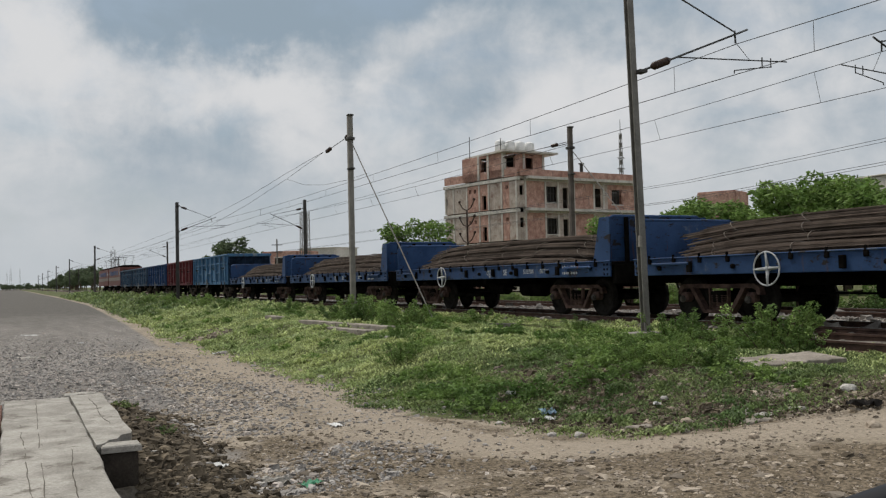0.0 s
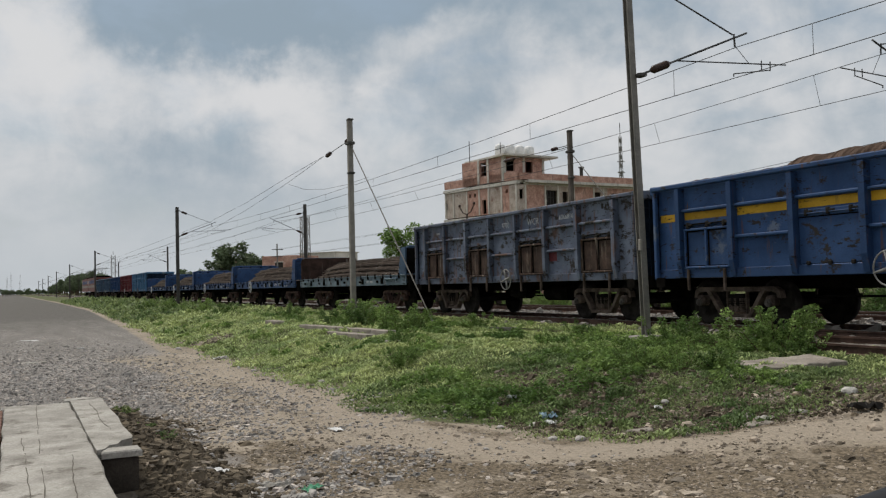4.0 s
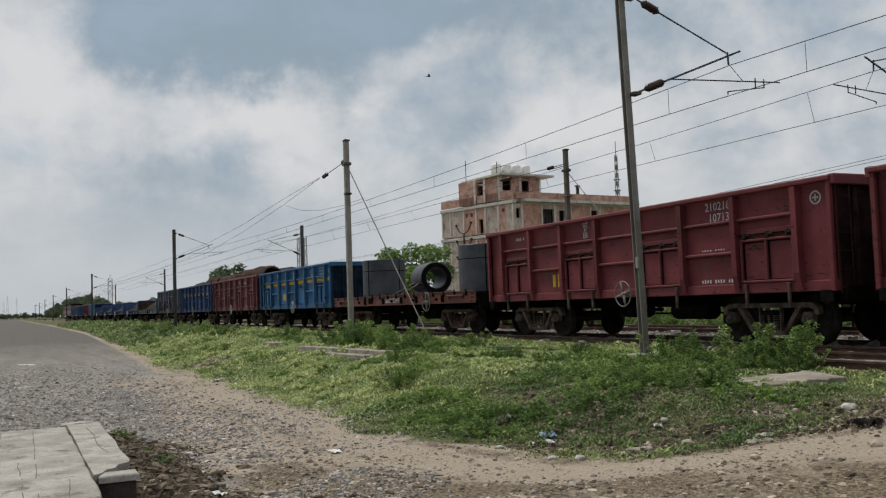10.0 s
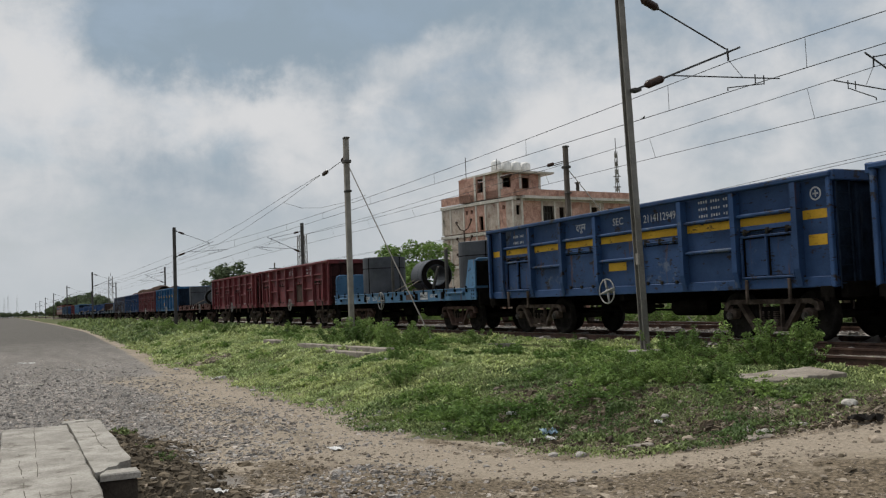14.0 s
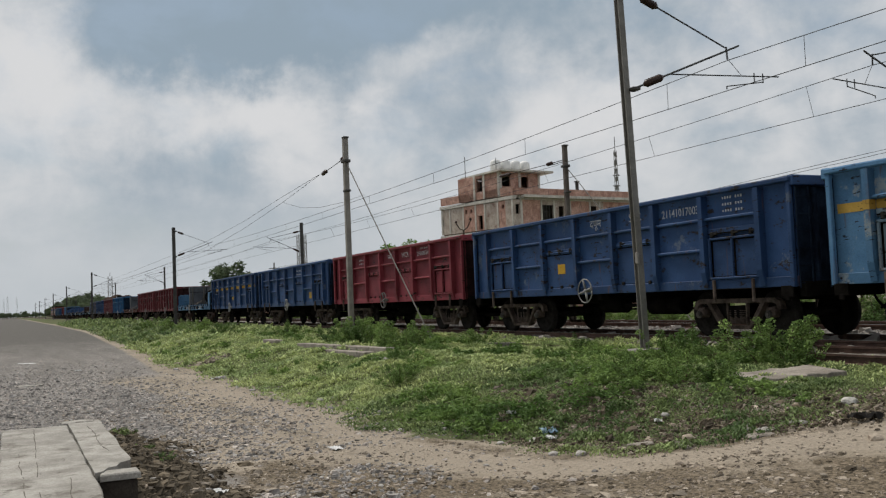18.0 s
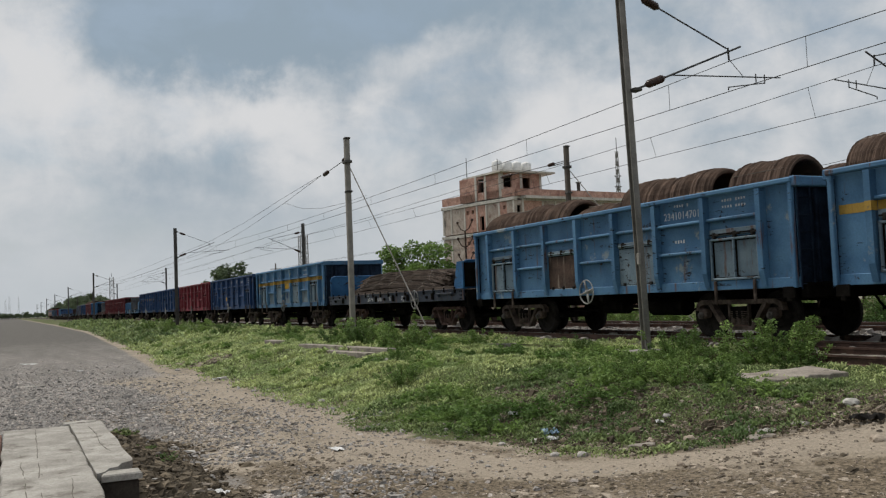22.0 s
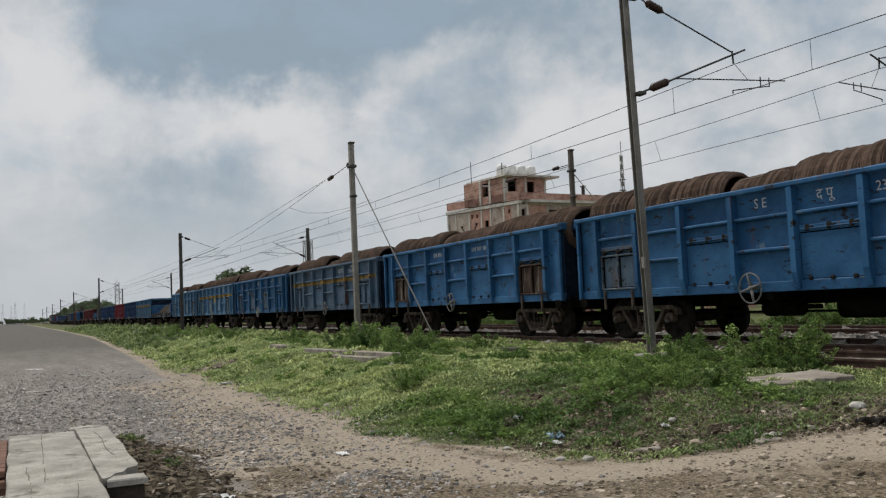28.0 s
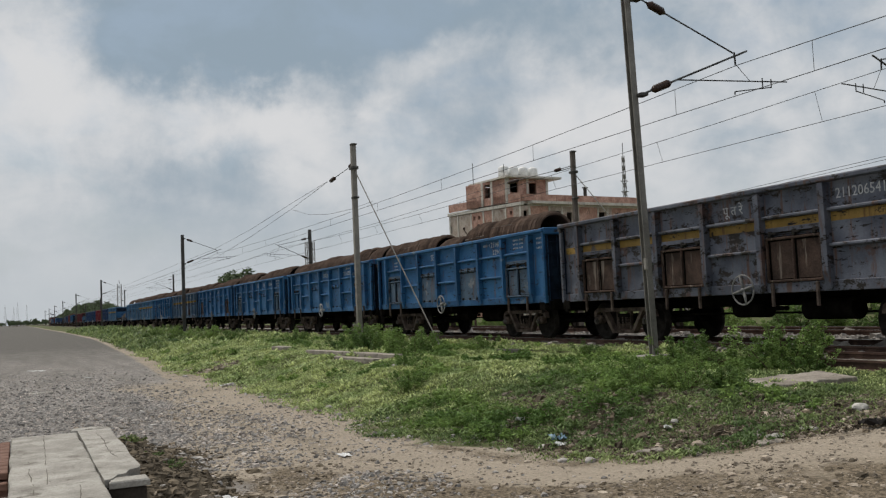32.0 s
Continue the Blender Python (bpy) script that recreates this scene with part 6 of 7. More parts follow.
def bar_bundle(seed, length, n=54, r=0.014, width=0.42, height=0.22):
    """Long steel bars strapped together, a little wavy."""
    rng = random.Random(seed)
    t = thing("steel_bar_bundle", "long bundle of dull steel reinforcing bars", "steel bars", "bundles of steel bars")
    s = Shape()
    for i in range(n):
        a = rng.uniform(0, 2 * math.pi)
        q = math.sqrt((i + 0.5) / n)
        y, z = width / 2 * q * math.cos(a), height / 2 * q * math.sin(a)
        e = rng.uniform(-0.5, 0.5)
        pts, ph = [], rng.uniform(0, 6)
        for k in range(9):
            x = -length / 2 + length * k / 8 + e * (k in (0, 8))
            fall = -0.16 * (abs(2 * x / length) ** 4)
            pts.append((x, y + 0.02 * math.sin(0.9 * x + ph), z * (1 + 0.15 * math.sin(0.7 * x + ph)) + fall))
        s.path(pts, r, 4)
    tagged(part("rod_pack", s, REBAR, t), kind="stuff")
    for k in range(5):
        x = -length / 2 + length * (k + 0.5) / 5 + rng.uniform(-0.3, 0.3)
        fall = -0.16 * (abs(2 * x / length) ** 4)
        lean = rng.uniform(-0.25, 0.25)
        ring = [(x + lean * math.sin(a), (width / 2 + 0.035) * math.cos(a), fall + (height / 2 + 0.035) * math.sin(a)) for a in (2 * math.pi * j / 14 for j in range(15))]
        part("strap", Shape().sweep(ring, 0.009, 4), STRAP, t)
    return t


def make_loco():
    """Electric locomotive: a box body with a cab at each end, louvres, roof gear and two pantographs."""
    w = thing("electric_locomotive", "brown-red electric locomotive with a cream band", "locomotive", "locomotives of the train")
    hl = 8.2
    body = Shape().prism([(-hl, 1.2), (hl, 1.2), (hl, 2.5), (hl - 0.5, 3.75), (-hl + 0.5, 3.75), (-hl, 2.5)], "y", -1.5, 1.5)
    part("body", body, BROWN, w)
    part("roof", Shape().prism([(-1.5, 3.76), (1.5, 3.76), (1.0, 4.05), (-1.0, 4.05)], "x", -hl + 0.7, hl - 0.7), UNDER, w)
    for k in (-1, 1):
        part("cream_band", Shape().box(0, k * 1.505, 2.15, 2 * hl - 0.1, 0.012, 0.45), STRAP, w, "cream painted band")
        for i in range(6):
            part("louvre", Shape().box(-4.5 + 1.8 * i, k * 1.51, 3.0, 1.2, 0.03, 0.6, 0.01), DEEP, w)
        for q in (-1, 1):
            part("cab_window", Shape().box(q * (hl - 0.9), k * 1.51, 3.0, 0.7, 0.02, 0.6), GLASS_DARK, w)
    for q in (-1, 1):
        part("windscreen", Shape().box(q * (hl - 0.2), 0, 3.05, 0.1, 2.2, 0.7, 0, pose(0, 0, 0)), GLASS_DARK, w)
        p = Shape()
        for y in (-0.5, 0.5):
            p.path([(q * 4.2, y, 4.1), (q * 4.9, y * 1.2, 4.75), (q * 4.2, y * 1.4, 5.4)], 0.03, 5)
        p.tube((q * 4.2, -0.9, 5.42), (q * 4.2, 0.9, 5.42), 0.04, 5)
        part("pantograph", p, DARK_MAST, w, "raised current collector")
        make_bogie(w, q * 5.0)
        make_coupler(w, q * (hl + 0.2), q)
    part("fuel_tray", Shape().box(0, 0, 0.85, 4.5, 2.4, 0.6, 0.05), UNDER, w)
    return w


BOX, FLAT = make_box_wagon(), make_flat_wagon()
FRAMED = make_box_wagon((0, 2, 4, 6), 0.4)
WIRE_KINDS = [wire_coil(i) for i in range(3)]
BAR_KINDS = [bar_bundle(30 + i, 11.6 - 0.3 * i) for i in range(3)]
SHORT_BARS = bar_bundle(41, 8.2, 70, 0.016, 0.46, 0.27)
PLATE = plate_coil("dark wrapped steel coil standing on end on a wagon")
PLATE_LOW = plate_coil("dark steel coil lying on its side with an open eye", 0.62, 0.39, 1.65)


def put(ob, x16, z=0.0, y=TRACK):
    MOVING.append((ob, x16, y, z + RAIL_Z))
    return ob


def rest(kind, x16, y, z, m=None):
    """A load on a wagon: a thing of its own that rides with it."""
    ob = copy_thing(kind, m if m is not None else Matrix())
    MOVING.append((ob, x16, y, z + RAIL_Z))
    return ob


# loads of wire rod, wagon by wagon: runs of coils by the place of the first, their number, their lift
LOADS = {
    2: ((-5.4, 3, 0.0), (-0.4, 1, -0.15), (1.5, 3, 0.0)),
    3: ((-5.5, 3, -0.02), (-0.7, 1, -0.22), (1.75, 3, 0.05)),
    4: ((-5.5, 3, -0.04), (-0.6, 1, 0.0), (1.15, 2, -0.03), (4.4, 2, 0.02)),
    5: ((-5.5, 2, 0.03), (-2.2, 1, 0.0), (-0.4, 1, -0.2), (1.3, 3, 0.0), (5.6, 1, -0.05)),
    6: ((-5.4, 3, -0.04), (-0.55, 2, -0.12), (2.7, 3, -0.03)),
    7: ((-5.6, 2, -0.02), (-2.3, 1, 0.07), (-0.6, 1, -0.30), (1.55, 3, -0.03)),
    8: ((-5.5, 3, 0.06), (-0.65, 1, -0.08), (2.05, 3, -0.03)),
    9: ((-5.5, 3, 0.04), (-0.6, 1, -0.05), (1.1, 4, 0.04)),
    10: ((-5.5, 3, 0.0), (-0.6, 1, -0.28), (1.55, 2, 0.05), (5.3, 1, -0.06)),
    23: ((-5.4, 2, -0.42), (-2.2, 1, -0.34), (-0.75, 1, -0.30), (1.0, 1, -0.36), (3.0, 2, -0.06), (5.9, 1, -0.12)),
    22: ((-5.5, 3, -0.16), (-0.6, 1, -0.3), (1.2, 4, 0.0)),
}


def box_wagon(x16, mat, label, band=False, wires=0, seed=0, kind=None, wheel=0.0):
    w = copy_thing(kind or BOX, Matrix())
    w["label"] = label
    # end plates, posts and ladders get colours with shade painted in
    repaint(w, {"blue_paint": mat, "deep_blue_paint": SHADED_RED_END if mat in (RED, FADED, BRIGHT) else SHADED_END})
    if band:
        add_band(w, OCHRE if mat in (PEELED, SLATE) else GOLD if mat is PALE else None, mat in (PALE, SLATE))
    if seed in (3, 5, 8, 9, 10, 12):
        # doors and flaps dustier than the sheets about them
        rng = random.Random(seed)
        for o in w.children:
            if o.name.split(".")[0] in ("door", "flap_door") and rng.random() < 0.75:
                for c in (o, *o.children):
                    if c.material_slots[0].material == mat:
                        c.material_slots[0].link = "OBJECT"
                        c.material_slots[0].material = DUSTY_DOOR if mat is BLUE else DUSTY
    for o in w.children:
        if o.name.startswith("handwheel"):
            o.location.x += wheel
    put(w, x16)
    rng = random.Random(seed * 7 + 1)
    if wires:
        # rows of coils end to end, in runs that lie at one height
        for row, yy in ((0, -0.64), (1, 0.66)):
            for x, count, dz in LOADS.get(seed, LOADS[2]):
                swing = rng.uniform(-0.05, 0.06)
                for i in range(count):
                    if row and rng.random() < 0.3:
                        continue
                    z = 3.05 + dz - (0.12 if row else 0.0)
                    rest(WIRE_KINDS[rng.randrange(3)], x16 + x + 1.59 * i, TRACK + yy + swing + rng.uniform(-0.02, 0.02), z + rng.uniform(-0.02, 0.02), pose(0, 0, 0, rng.uniform(0, 360), rng.uniform(-2, 2), rng.uniform(-3, 3)))
    return w


def flat_wagon(x16, mat, label, ends=None, load="", seed=0, left=True, right=True, tall=2.5, wheel=-2.0, gusset=True, wheel_mat=None, right_mat=None, left_tall=None):
    w = copy_thing(FLAT, Matrix())
    w["label"] = label
    repaint(w, {"blue_paint": mat, "dusty_cast_steel": BOGIE_RED})
    if left:
        add_bulkhead(w, -1, ends or mat, left_tall or tall, False)
    if right:
        add_bulkhead(w, 1, right_mat or ends or mat, tall, gusset)
    make_handwheel(w, wheel, -HALF_W - 0.10, 1.13, 0.33, wheel_mat, 0.05)
    put(w, x16)
    rng = random.Random(seed)
    if load == "bars":
        for row, (n, z) in enumerate(((6, 1.52), (4, 1.74), (3, 1.95), (2, 2.13))):
            for i in range(n):
                y = (i - (n - 1) / 2) * 0.46
                rest(BAR_KINDS[rng.randrange(3)], x16 + rng.uniform(-0.25, 0.25), TRACK + y + rng.uniform(-0.03, 0.03), z + rng.uniform(-0.02, 0.02))
    if load == "few":
        # a lower layer the length of the wagon, and thick short bundles on it with their cut ends showing
        for i, y in enumerate((-0.95, -0.48, 0.0, 0.48, 0.95)):
            rest(BAR_KINDS[i % 3], x16 + 0.2 + rng.uniform(-0.2, 0.2), TRACK + y, 1.48)
        for i, (y, z) in enumerate(((-0.72, 1.74), (-0.24, 1.74), (0.24, 1.74), (0.72, 1.74), (-0.48, 1.98), (0.0, 1.98), (0.48, 1.98), (-0.2, 2.19), (0.25, 2.19))):
            rest(SHORT_BARS, x16 - 1.25 + rng.uniform(-0.25, 0.3), TRACK + y, z)
    if load == "coils":
        rest(PLATE, x16 - 4.35, TRACK - 0.1, 1.40 + 0.81, pose(0, 0, 0))
        rest(PLATE_LOW, x16 + 0.35, TRACK - 0.05, 1.40 + 0.63, pose(0, 0, 0, 0, 90, -10))
        rest(PLATE, x16 + 4.95, TRACK - 0.1, 1.40 + 0.81, pose(0, 0, 0, 0, 0, 40))
        chocks(w, 0.35)
    return w


def make_train():
    x = 147.45 - 0.05        # left coupling of the last wagon seen, at 16 s
    B, F = BOX_LEN, FLAT_LEN

    # rear part, from the weathered wagon forwards
    w = box_wagon(147.4 + B / 2, PEELED, "battered grey open wagon with peeling paint and rusty doors", True, 0, 1, FRAMED)
    paint_doors(w, (0, 1, 2, 3), RUSTY)
    add_letters(w, "पू त रे", 0.0, 2.70, 0.27)
    add_letters(w, "ECoR", 0.1, 2.32, 0.28)
    add_letters(w, "2112065410", 3.25, 2.72, 0.27)
    box_wagon(147.4 + 1.5 * B, BLUE, "blue steel open wagon loaded with wire rod coils", False, 2, 2)
    w = box_wagon(147.4 - 0.5 * B, BLUE, "blue steel open wagon loaded with wire rod coils", False, 2, 3)
    add_bars(w, -4.8, 2.85, 0.35, 3, 0.09)
    add_letters(w, "211409", 3.5, 2.84, 0.24)
    add_letters(w, "12947", 3.5, 2.60, 0.24)
    add_bars(w, 2.75, 2.92, 0.45, 1, 0.12)
    add_bars(w, 4.8, 2.95, 0.6, 3, 0.08)
    add_bars(w, 6.0, 2.9, 0.3, 3, 0.09)
    add_letters(w, "SEC", -1.0, 2.72, 0.3)
    w = box_wagon(147.4 - 1.5 * B, BLUE, "blue steel open wagon loaded with wire rod coils", False, 2, 4)
    add_letters(w, "दपम SEC", 0.0, 2.70, 0.27)
    add_bars(w, 3.2, 2.97, 0.6, 1, 0.12)
    add_letters(w, "21141099562", 3.2, 2.66, 0.26)
    add_bars(w, -5.9, 2.85, 0.25, 3, 0.09)
    w = box_wagon(147.4 - 2.5 * B, BLUE, "blue steel open wagon loaded with wire rod coils", False, 3, 5)
    add_letters(w, "S E", -0.09, 2.73, 0.28)
    add_letters(w, "द पू", 1.5, 2.73, 0.28)
    add_letters(w, "2307146280", 3.2, 2.72, 0.25)
    add_bars(w, 4.8, 2.95, 1.0, 3, 0.1)
    w = box_wagon(147.4 - 3.5 * B, BLUE, "blue steel open wagon with one rusty door and wire rod coils", False, 2, 6)
    paint_doors(w, (0, 3), RUSTY)
    add_bars(w, -1.0, 2.83, 1.0, 1, 0.25)
    add_bars(w, 1.0, 2.83, 1.1, 1, 0.22)
    w = box_wagon(147.4 - 4.5 * B, SLATE, "dusty blue open wagon with yellow band and wire coils", True, 2, 7)
    add_letters(w, "दपूम SEC", 1.6, 2.74, 0.25)
    add_bars(w, 3.2, 2.97, 0.7, 1, 0.1)
    add_letters(w, "21141099371", 3.2, 2.68, 0.25)
    add_bars(w, 1.0, 1.3, 1.0, 1, 0.12)
    w = box_wagon(147.4 - 5.5 * B, BLUE, "blue steel open wagon loaded with wire rod coils", False, 2, 8, None, 0.5)
    add_letters(w, "मरे", -0.38, 2.74, 0.27)
    add_letters(w, "CR", 0.18, 2.74, 0.28)
    add_letters(w, "210115", 3.45, 2.84, 0.24)
    add_letters(w, "01515", 3.45, 2.60, 0.24)
    add_bars(w, 2.75, 2.86, 0.5, 1, 0.12)
    add_bars(w, 4.8, 2.95, 0.6, 3, 0.09)
    add_bars(w, -4.8, 2.88, 0.2, 3, 0.09)
    w = box_wagon(147.4 - 6.5 * B, PALE, "scuffed blue open wagon with yellow band and wire coils", True, 2, 9)
    add_bars(w, 3.1, 2.98, 1.1, 1, 0.16)
    add_letters(w, "21131123949", 3.1, 2.66, 0.23)
    add_letters(w, "मरे", 0.05, 2.74, 0.28)
    add_plate(w, -0.33, 2.13, 0.55, 0.34, YELLOW, "yellow_patch", "worn yellow lettered panel")
    add_plate(w, 0.35, 2.15, 0.5, 0.30, YELLOW, "yellow_patch", "worn yellow lettered panel")
    add_bars(w, -4.8, 2.86, 0.4, 3, 0.09)
    add_bars(w, 4.8, 2.96, 0.9, 3, 0.09)
    add_bars(w, 3.0, 1.2, 0.8, 1, 0.13)
    w = box_wagon(147.4 - 7.5 * B, PALE, "pale blue open wagon with one rusty door and wire rod coils", False, 2, 10)
    paint_doors(w, (1,), RUSTY, ("flap_door", "door"))
    add_letters(w, "2341014701", 3.2, 2.66, 0.24)
    add_bars(w, 3.2, 2.96, 0.5, 1, 0.1)
    add_bars(w, 4.8, 2.92, 0.7, 2, 0.09)
    add_bars(w, 3.1, 2.16, 0.35, 1, 0.12)
    x = 147.4 - 8 * B        # 37.57
    w = flat_wagon(x - F / 2, GRIMY, "grimy dark blue flat wagon carrying bundles of steel bars", BLUE, "few", 11, True, True, 2.35, 3.1)
    add_letters(w, "550 791", -1.57, 1.13, 0.2, WHITE, -HALF_W - 0.008)
    add_letters(w, "60086", -0.6, 1.13, 0.2, WHITE, -HALF_W - 0.008)
    add_letters(w, "SE", 0.5, 1.14, 0.22, WHITE, -HALF_W - 0.008)
    add_letters(w, "दपू", 1.75, 1.14, 0.24, WHITE, -HALF_W - 0.008)
    add_bars(w, -1.9, 1.38, 0.4, 1, 0.1, -HALF_W - 0.008)
    x -= F
    w = box_wagon(x - B / 2, PALE, "scuffed pale blue open wagon with a yellow band", True, 0, 12)
    add_letters(w, "ECR", -1.0, 2.74, 0.28)
    add_bars(w, 3.2, 2.88, 0.9, 2, 0.14)
    add_plate(w, 0.0, 2.17, 1.40, 0.28, GOLD, "ochre_panel", "worn ochre panel below the band")
    for q in (-0.32, 0.34):
        part("yellow_patch", Shape().box(q, -HALF_W + 0.1415, 2.15, 0.44, 0.005, 0.26), YELLOW, w, "bright yellow lettered square")
    for q in (-3.2, 0.0, 3.2):
        add_plate(w, q, 1.54, 1.44, 0.58, DUSTY, "lower_sheet", "greyed and scraped lower sheet")
    part("round_patch", Shape().tube((-0.2, -HALF_W + 0.143, 1.66), (-0.2, -HALF_W + 0.139, 1.66), 0.17, 20), DEEP, w, "dark blue round painted patch")
    x -= B
    w = box_wagon(x - B / 2, DEEP, "dark blue steel open wagon", False, 0, 13)
    add_letters(w, "SEC", 1.6, 2.74, 0.28)
    add_letters(w, "दपूम", 0.0, 2.74, 0.28)
    add_letters(w, "21141017003", 3.2, 2.70, 0.25)
    add_bars(w, 4.8, 2.95, 0.6, 3, 0.09)
    add_plate(w, -1.6, 1.75, 0.35, 0.26, YELLOW, "yellow_patch", "worn yellow patch on a flap")
    x -= B
    w = box_wagon(x - B / 2, BRIGHT, "red steel open wagon with white letters", False, 0, 14)
    add_letters(w, "WCR", 1.5, 2.72, 0.28)
    add_letters(w, "पमरे", 0.0, 2.73, 0.26)
    add_letters(w, "21060856404", 3.2, 2.70, 0.22)
    add_bars(w, 3.2, 2.96, 0.7, 1, 0.1)
    add_bars(w, -3.2, 2.86, 0.5, 2, 0.1)
    add_bars(w, -4.8, 2.86, 0.3, 2, 0.1)
    x -= B
    w = box_wagon(x - B / 2, DEEP, "dark blue steel open wagon with a yellow mark", False, 0, 15)
    add_bars(w, 2.0, 2.85, 1.3, 2, 0.12)
    part("yellow_patch", Shape().box(3.3, -HALF_W + 0.1475, 1.55, 0.5, 0.005, 0.32), YELLOW, w)
    x -= B
    w = box_wagon(x - B / 2, DEEP, "blue steel open wagon with a yellow band", True, 0, 16)
    add_letters(w, "दपूम", -1.6, 2.74, 0.26)
    add_letters(w, "SEC", 0.0, 2.74, 0.26)
    add_letters(w, "21141129491", 1.75, 2.70, 0.26)
    add_bars(w, 3.3, 2.96, 0.9, 3, 0.10)
    add_bars(w, 1.7, 1.3, 0.9, 1, 0.13)
    add_plate(w, 6.0, 1.92, 0.42, 0.2, YELLOW, "yellow_mark", "yellow painted mark")
    add_plate(w, -0.1, 1.72, 0.7, 0.2, YELLOW, "yellow_mark", "yellow painted mark")
    add_emblem(w)
    add_bars(w, -4.8, 2.85, 0.6, 2, 0.12)
    x -= B                   # -45.8
    w = flat_wagon(x - F / 2, PALE, "pale blue flat wagon carrying wrapped steel coils", PALE, "coils", 17, True, True, 2.35, -1.0, True)
    for q in (0.0, 4.75):
        part("stake", Shape().box(q, -HALF_W + 0.03, 2.0, 0.10, 0.10, 1.6, 0.015), DARK_MAST, w, "dark upright steel stake")
    part("stake", Shape().tube((3.45, -HALF_W + 0.1, 1.4), (3.75, -HALF_W + 0.2, 2.25), 0.05, 6), DARK_MAST, w, "leaning dark steel stake")
    part("yellow_plate", Shape().box(1.6, -HALF_W - 0.010, 1.22, 0.62, 0.012, 0.2), APRON, w, "dull ochre plate")
    add_letters(w, "पूमरे", -2.65, 1.15, 0.26, WHITE, -HALF_W - 0.008)
    add_letters(w, "ECR", -1.9, 1.15, 0.26, WHITE, -HALF_W - 0.008)
    part("number_board", Shape().box(2.91, -HALF_W - 0.012, 1.24, 0.62, 0.012, 0.26), WHITE, w, "white number board")
    add_letters(w, "BRN22.9", 2.91, 1.17, 0.17, UNDER, -HALF_W - 0.020)
    add_bars(w, 3.7, 1.24, 0.6, 1, 0.2, -HALF_W - 0.008)
    x -= F
    w = box_wagon(x - B / 2, RED, "oxide red steel open wagon with one scorched flap", False, 0, 18, None, 0.6)
    paint_doors(w, (2,), BULK_RUST)
    add_letters(w, "पूमरे", -0.32, 2.72, 0.25)
    add_letters(w, "ECR", 0.34, 2.72, 0.27)
    add_letters(w, "211008", 3.55, 2.82, 0.24)
    add_letters(w, "66303", 3.55, 2.58, 0.24)
    add_bars(w, 2.75, 2.86, 0.4, 2, 0.12)
    add_bars(w, 3.2, 1.3, 0.6, 1, 0.12)
    add_bars(w, -4.7, 2.85, 0.5, 1, 0.14)
    x -= B
    w = box_wagon(x - B / 2, RED, "oxide red steel open wagon with letters and a yellow mark", False, 0, 19, FRAMED)
    add_bars(w, -4.7, 2.85, 0.5, 1, 0.14)
    add_letters(w, "पूरे", -1.38, 2.86, 0.24)
    add_letters(w, "ER", -1.38, 2.62, 0.21)
    add_letters(w, "210218", 3.48, 2.82, 0.25)
    add_letters(w, "10713", 3.48, 2.58, 0.25)
    add_bars(w, 3.3, 1.98, 0.8, 1, 0.05)
    add_plate(w, 4.2, 1.88, 0.2, 0.2, BRIGHT)
    add_bars(w, 3.4, 1.32, 0.95, 1, 0.12)
    for q in (-2.95, -2.72, -2.52):
        add_plate(w, q, 1.56, 0.09 if q > -2.9 else 0.13, 0.34, YELLOW, "yellow_mark", "worn yellow painted mark")
    add_emblem(w)
    x -= B
    w = flat_wagon(x - F / 2, BROWN, "red-brown flat wagon carrying wrapped steel coils", BROWN, "coils", 20, False, False, 2.4, 3.3)
    add_letters(w, "56120422949", 0.0, 1.14, 0.26, WHITE, -HALF_W - 0.008)
    part("dark_plate", Shape().box(-2.3, -HALF_W - 0.012, 1.24, 0.5, 0.012, 0.22), UNDER, w, "dark lettered plate")
    x -= F
    x += 0.29
    w = box_wagon(x - B / 2, BLUE, "blue steel open wagon with a yellow band", True, 0, 21, None, 0.9)
    add_emblem(w)
    add_letters(w, "211411", 3.4, 2.80, 0.25)
    add_letters(w, "25599", 3.4, 2.58, 0.25)
    add_bars(w, 3.4, 3.04, 0.5, 1, 0.1)
    add_bars(w, 4.9, 2.98, 0.8, 3, 0.10)
    add_letters(w, "दपूमरे", 0.2, 2.82, 0.22)
    add_letters(w, "SECR", 0.2, 2.60, 0.22)
    add_bars(w, -5.9, 2.9, 0.3, 3, 0.1)
    add_plate(w, -1.45, 1.67, 0.85, 0.33, YELLOW, "yellow_patch", "yellow lettered panel")
    x -= B
    x += 0.06
    w = box_wagon(x - B / 2, FADED, "faded red open wagon loaded with wire rod coils", False, 3, 22, FRAMED, -0.5)
    add_letters(w, "दपरे", 0.0, 2.72, 0.27)
    add_bars(w, -4.7, 2.85, 0.4, 1, 0.12)
    add_bars(w, 3.2, 2.16, 0.28, 2, 0.1)
    add_bars(w, 3.1, 1.32, 0.7, 1, 0.1)
    add_letters(w, "SWR", 1.6, 2.72, 0.27)
    add_bars(w, 3.2, 3.0, 0.6, 1, 0.14)
    add_letters(w, "2150645675", 3.2, 2.70, 0.25)
    x -= B
    x += 0.14
    w = box_wagon(x - B / 2, DEEP, "blue open wagon with a yellow band and wire rod coils", True, 1, 23)
    add_emblem(w)
    add_letters(w, "दपूम", 0.0, 2.74, 0.26)
    add_letters(w, "SEC", 1.6, 2.74, 0.26)
    add_bars(w, 3.2, 2.98, 0.6, 1, 0.1)
    add_bars(w, 3.2, 2.76, 1.1, 1, 0.22)
    add_bars(w, 4.2, 2.92, 0.7, 3, 0.09)
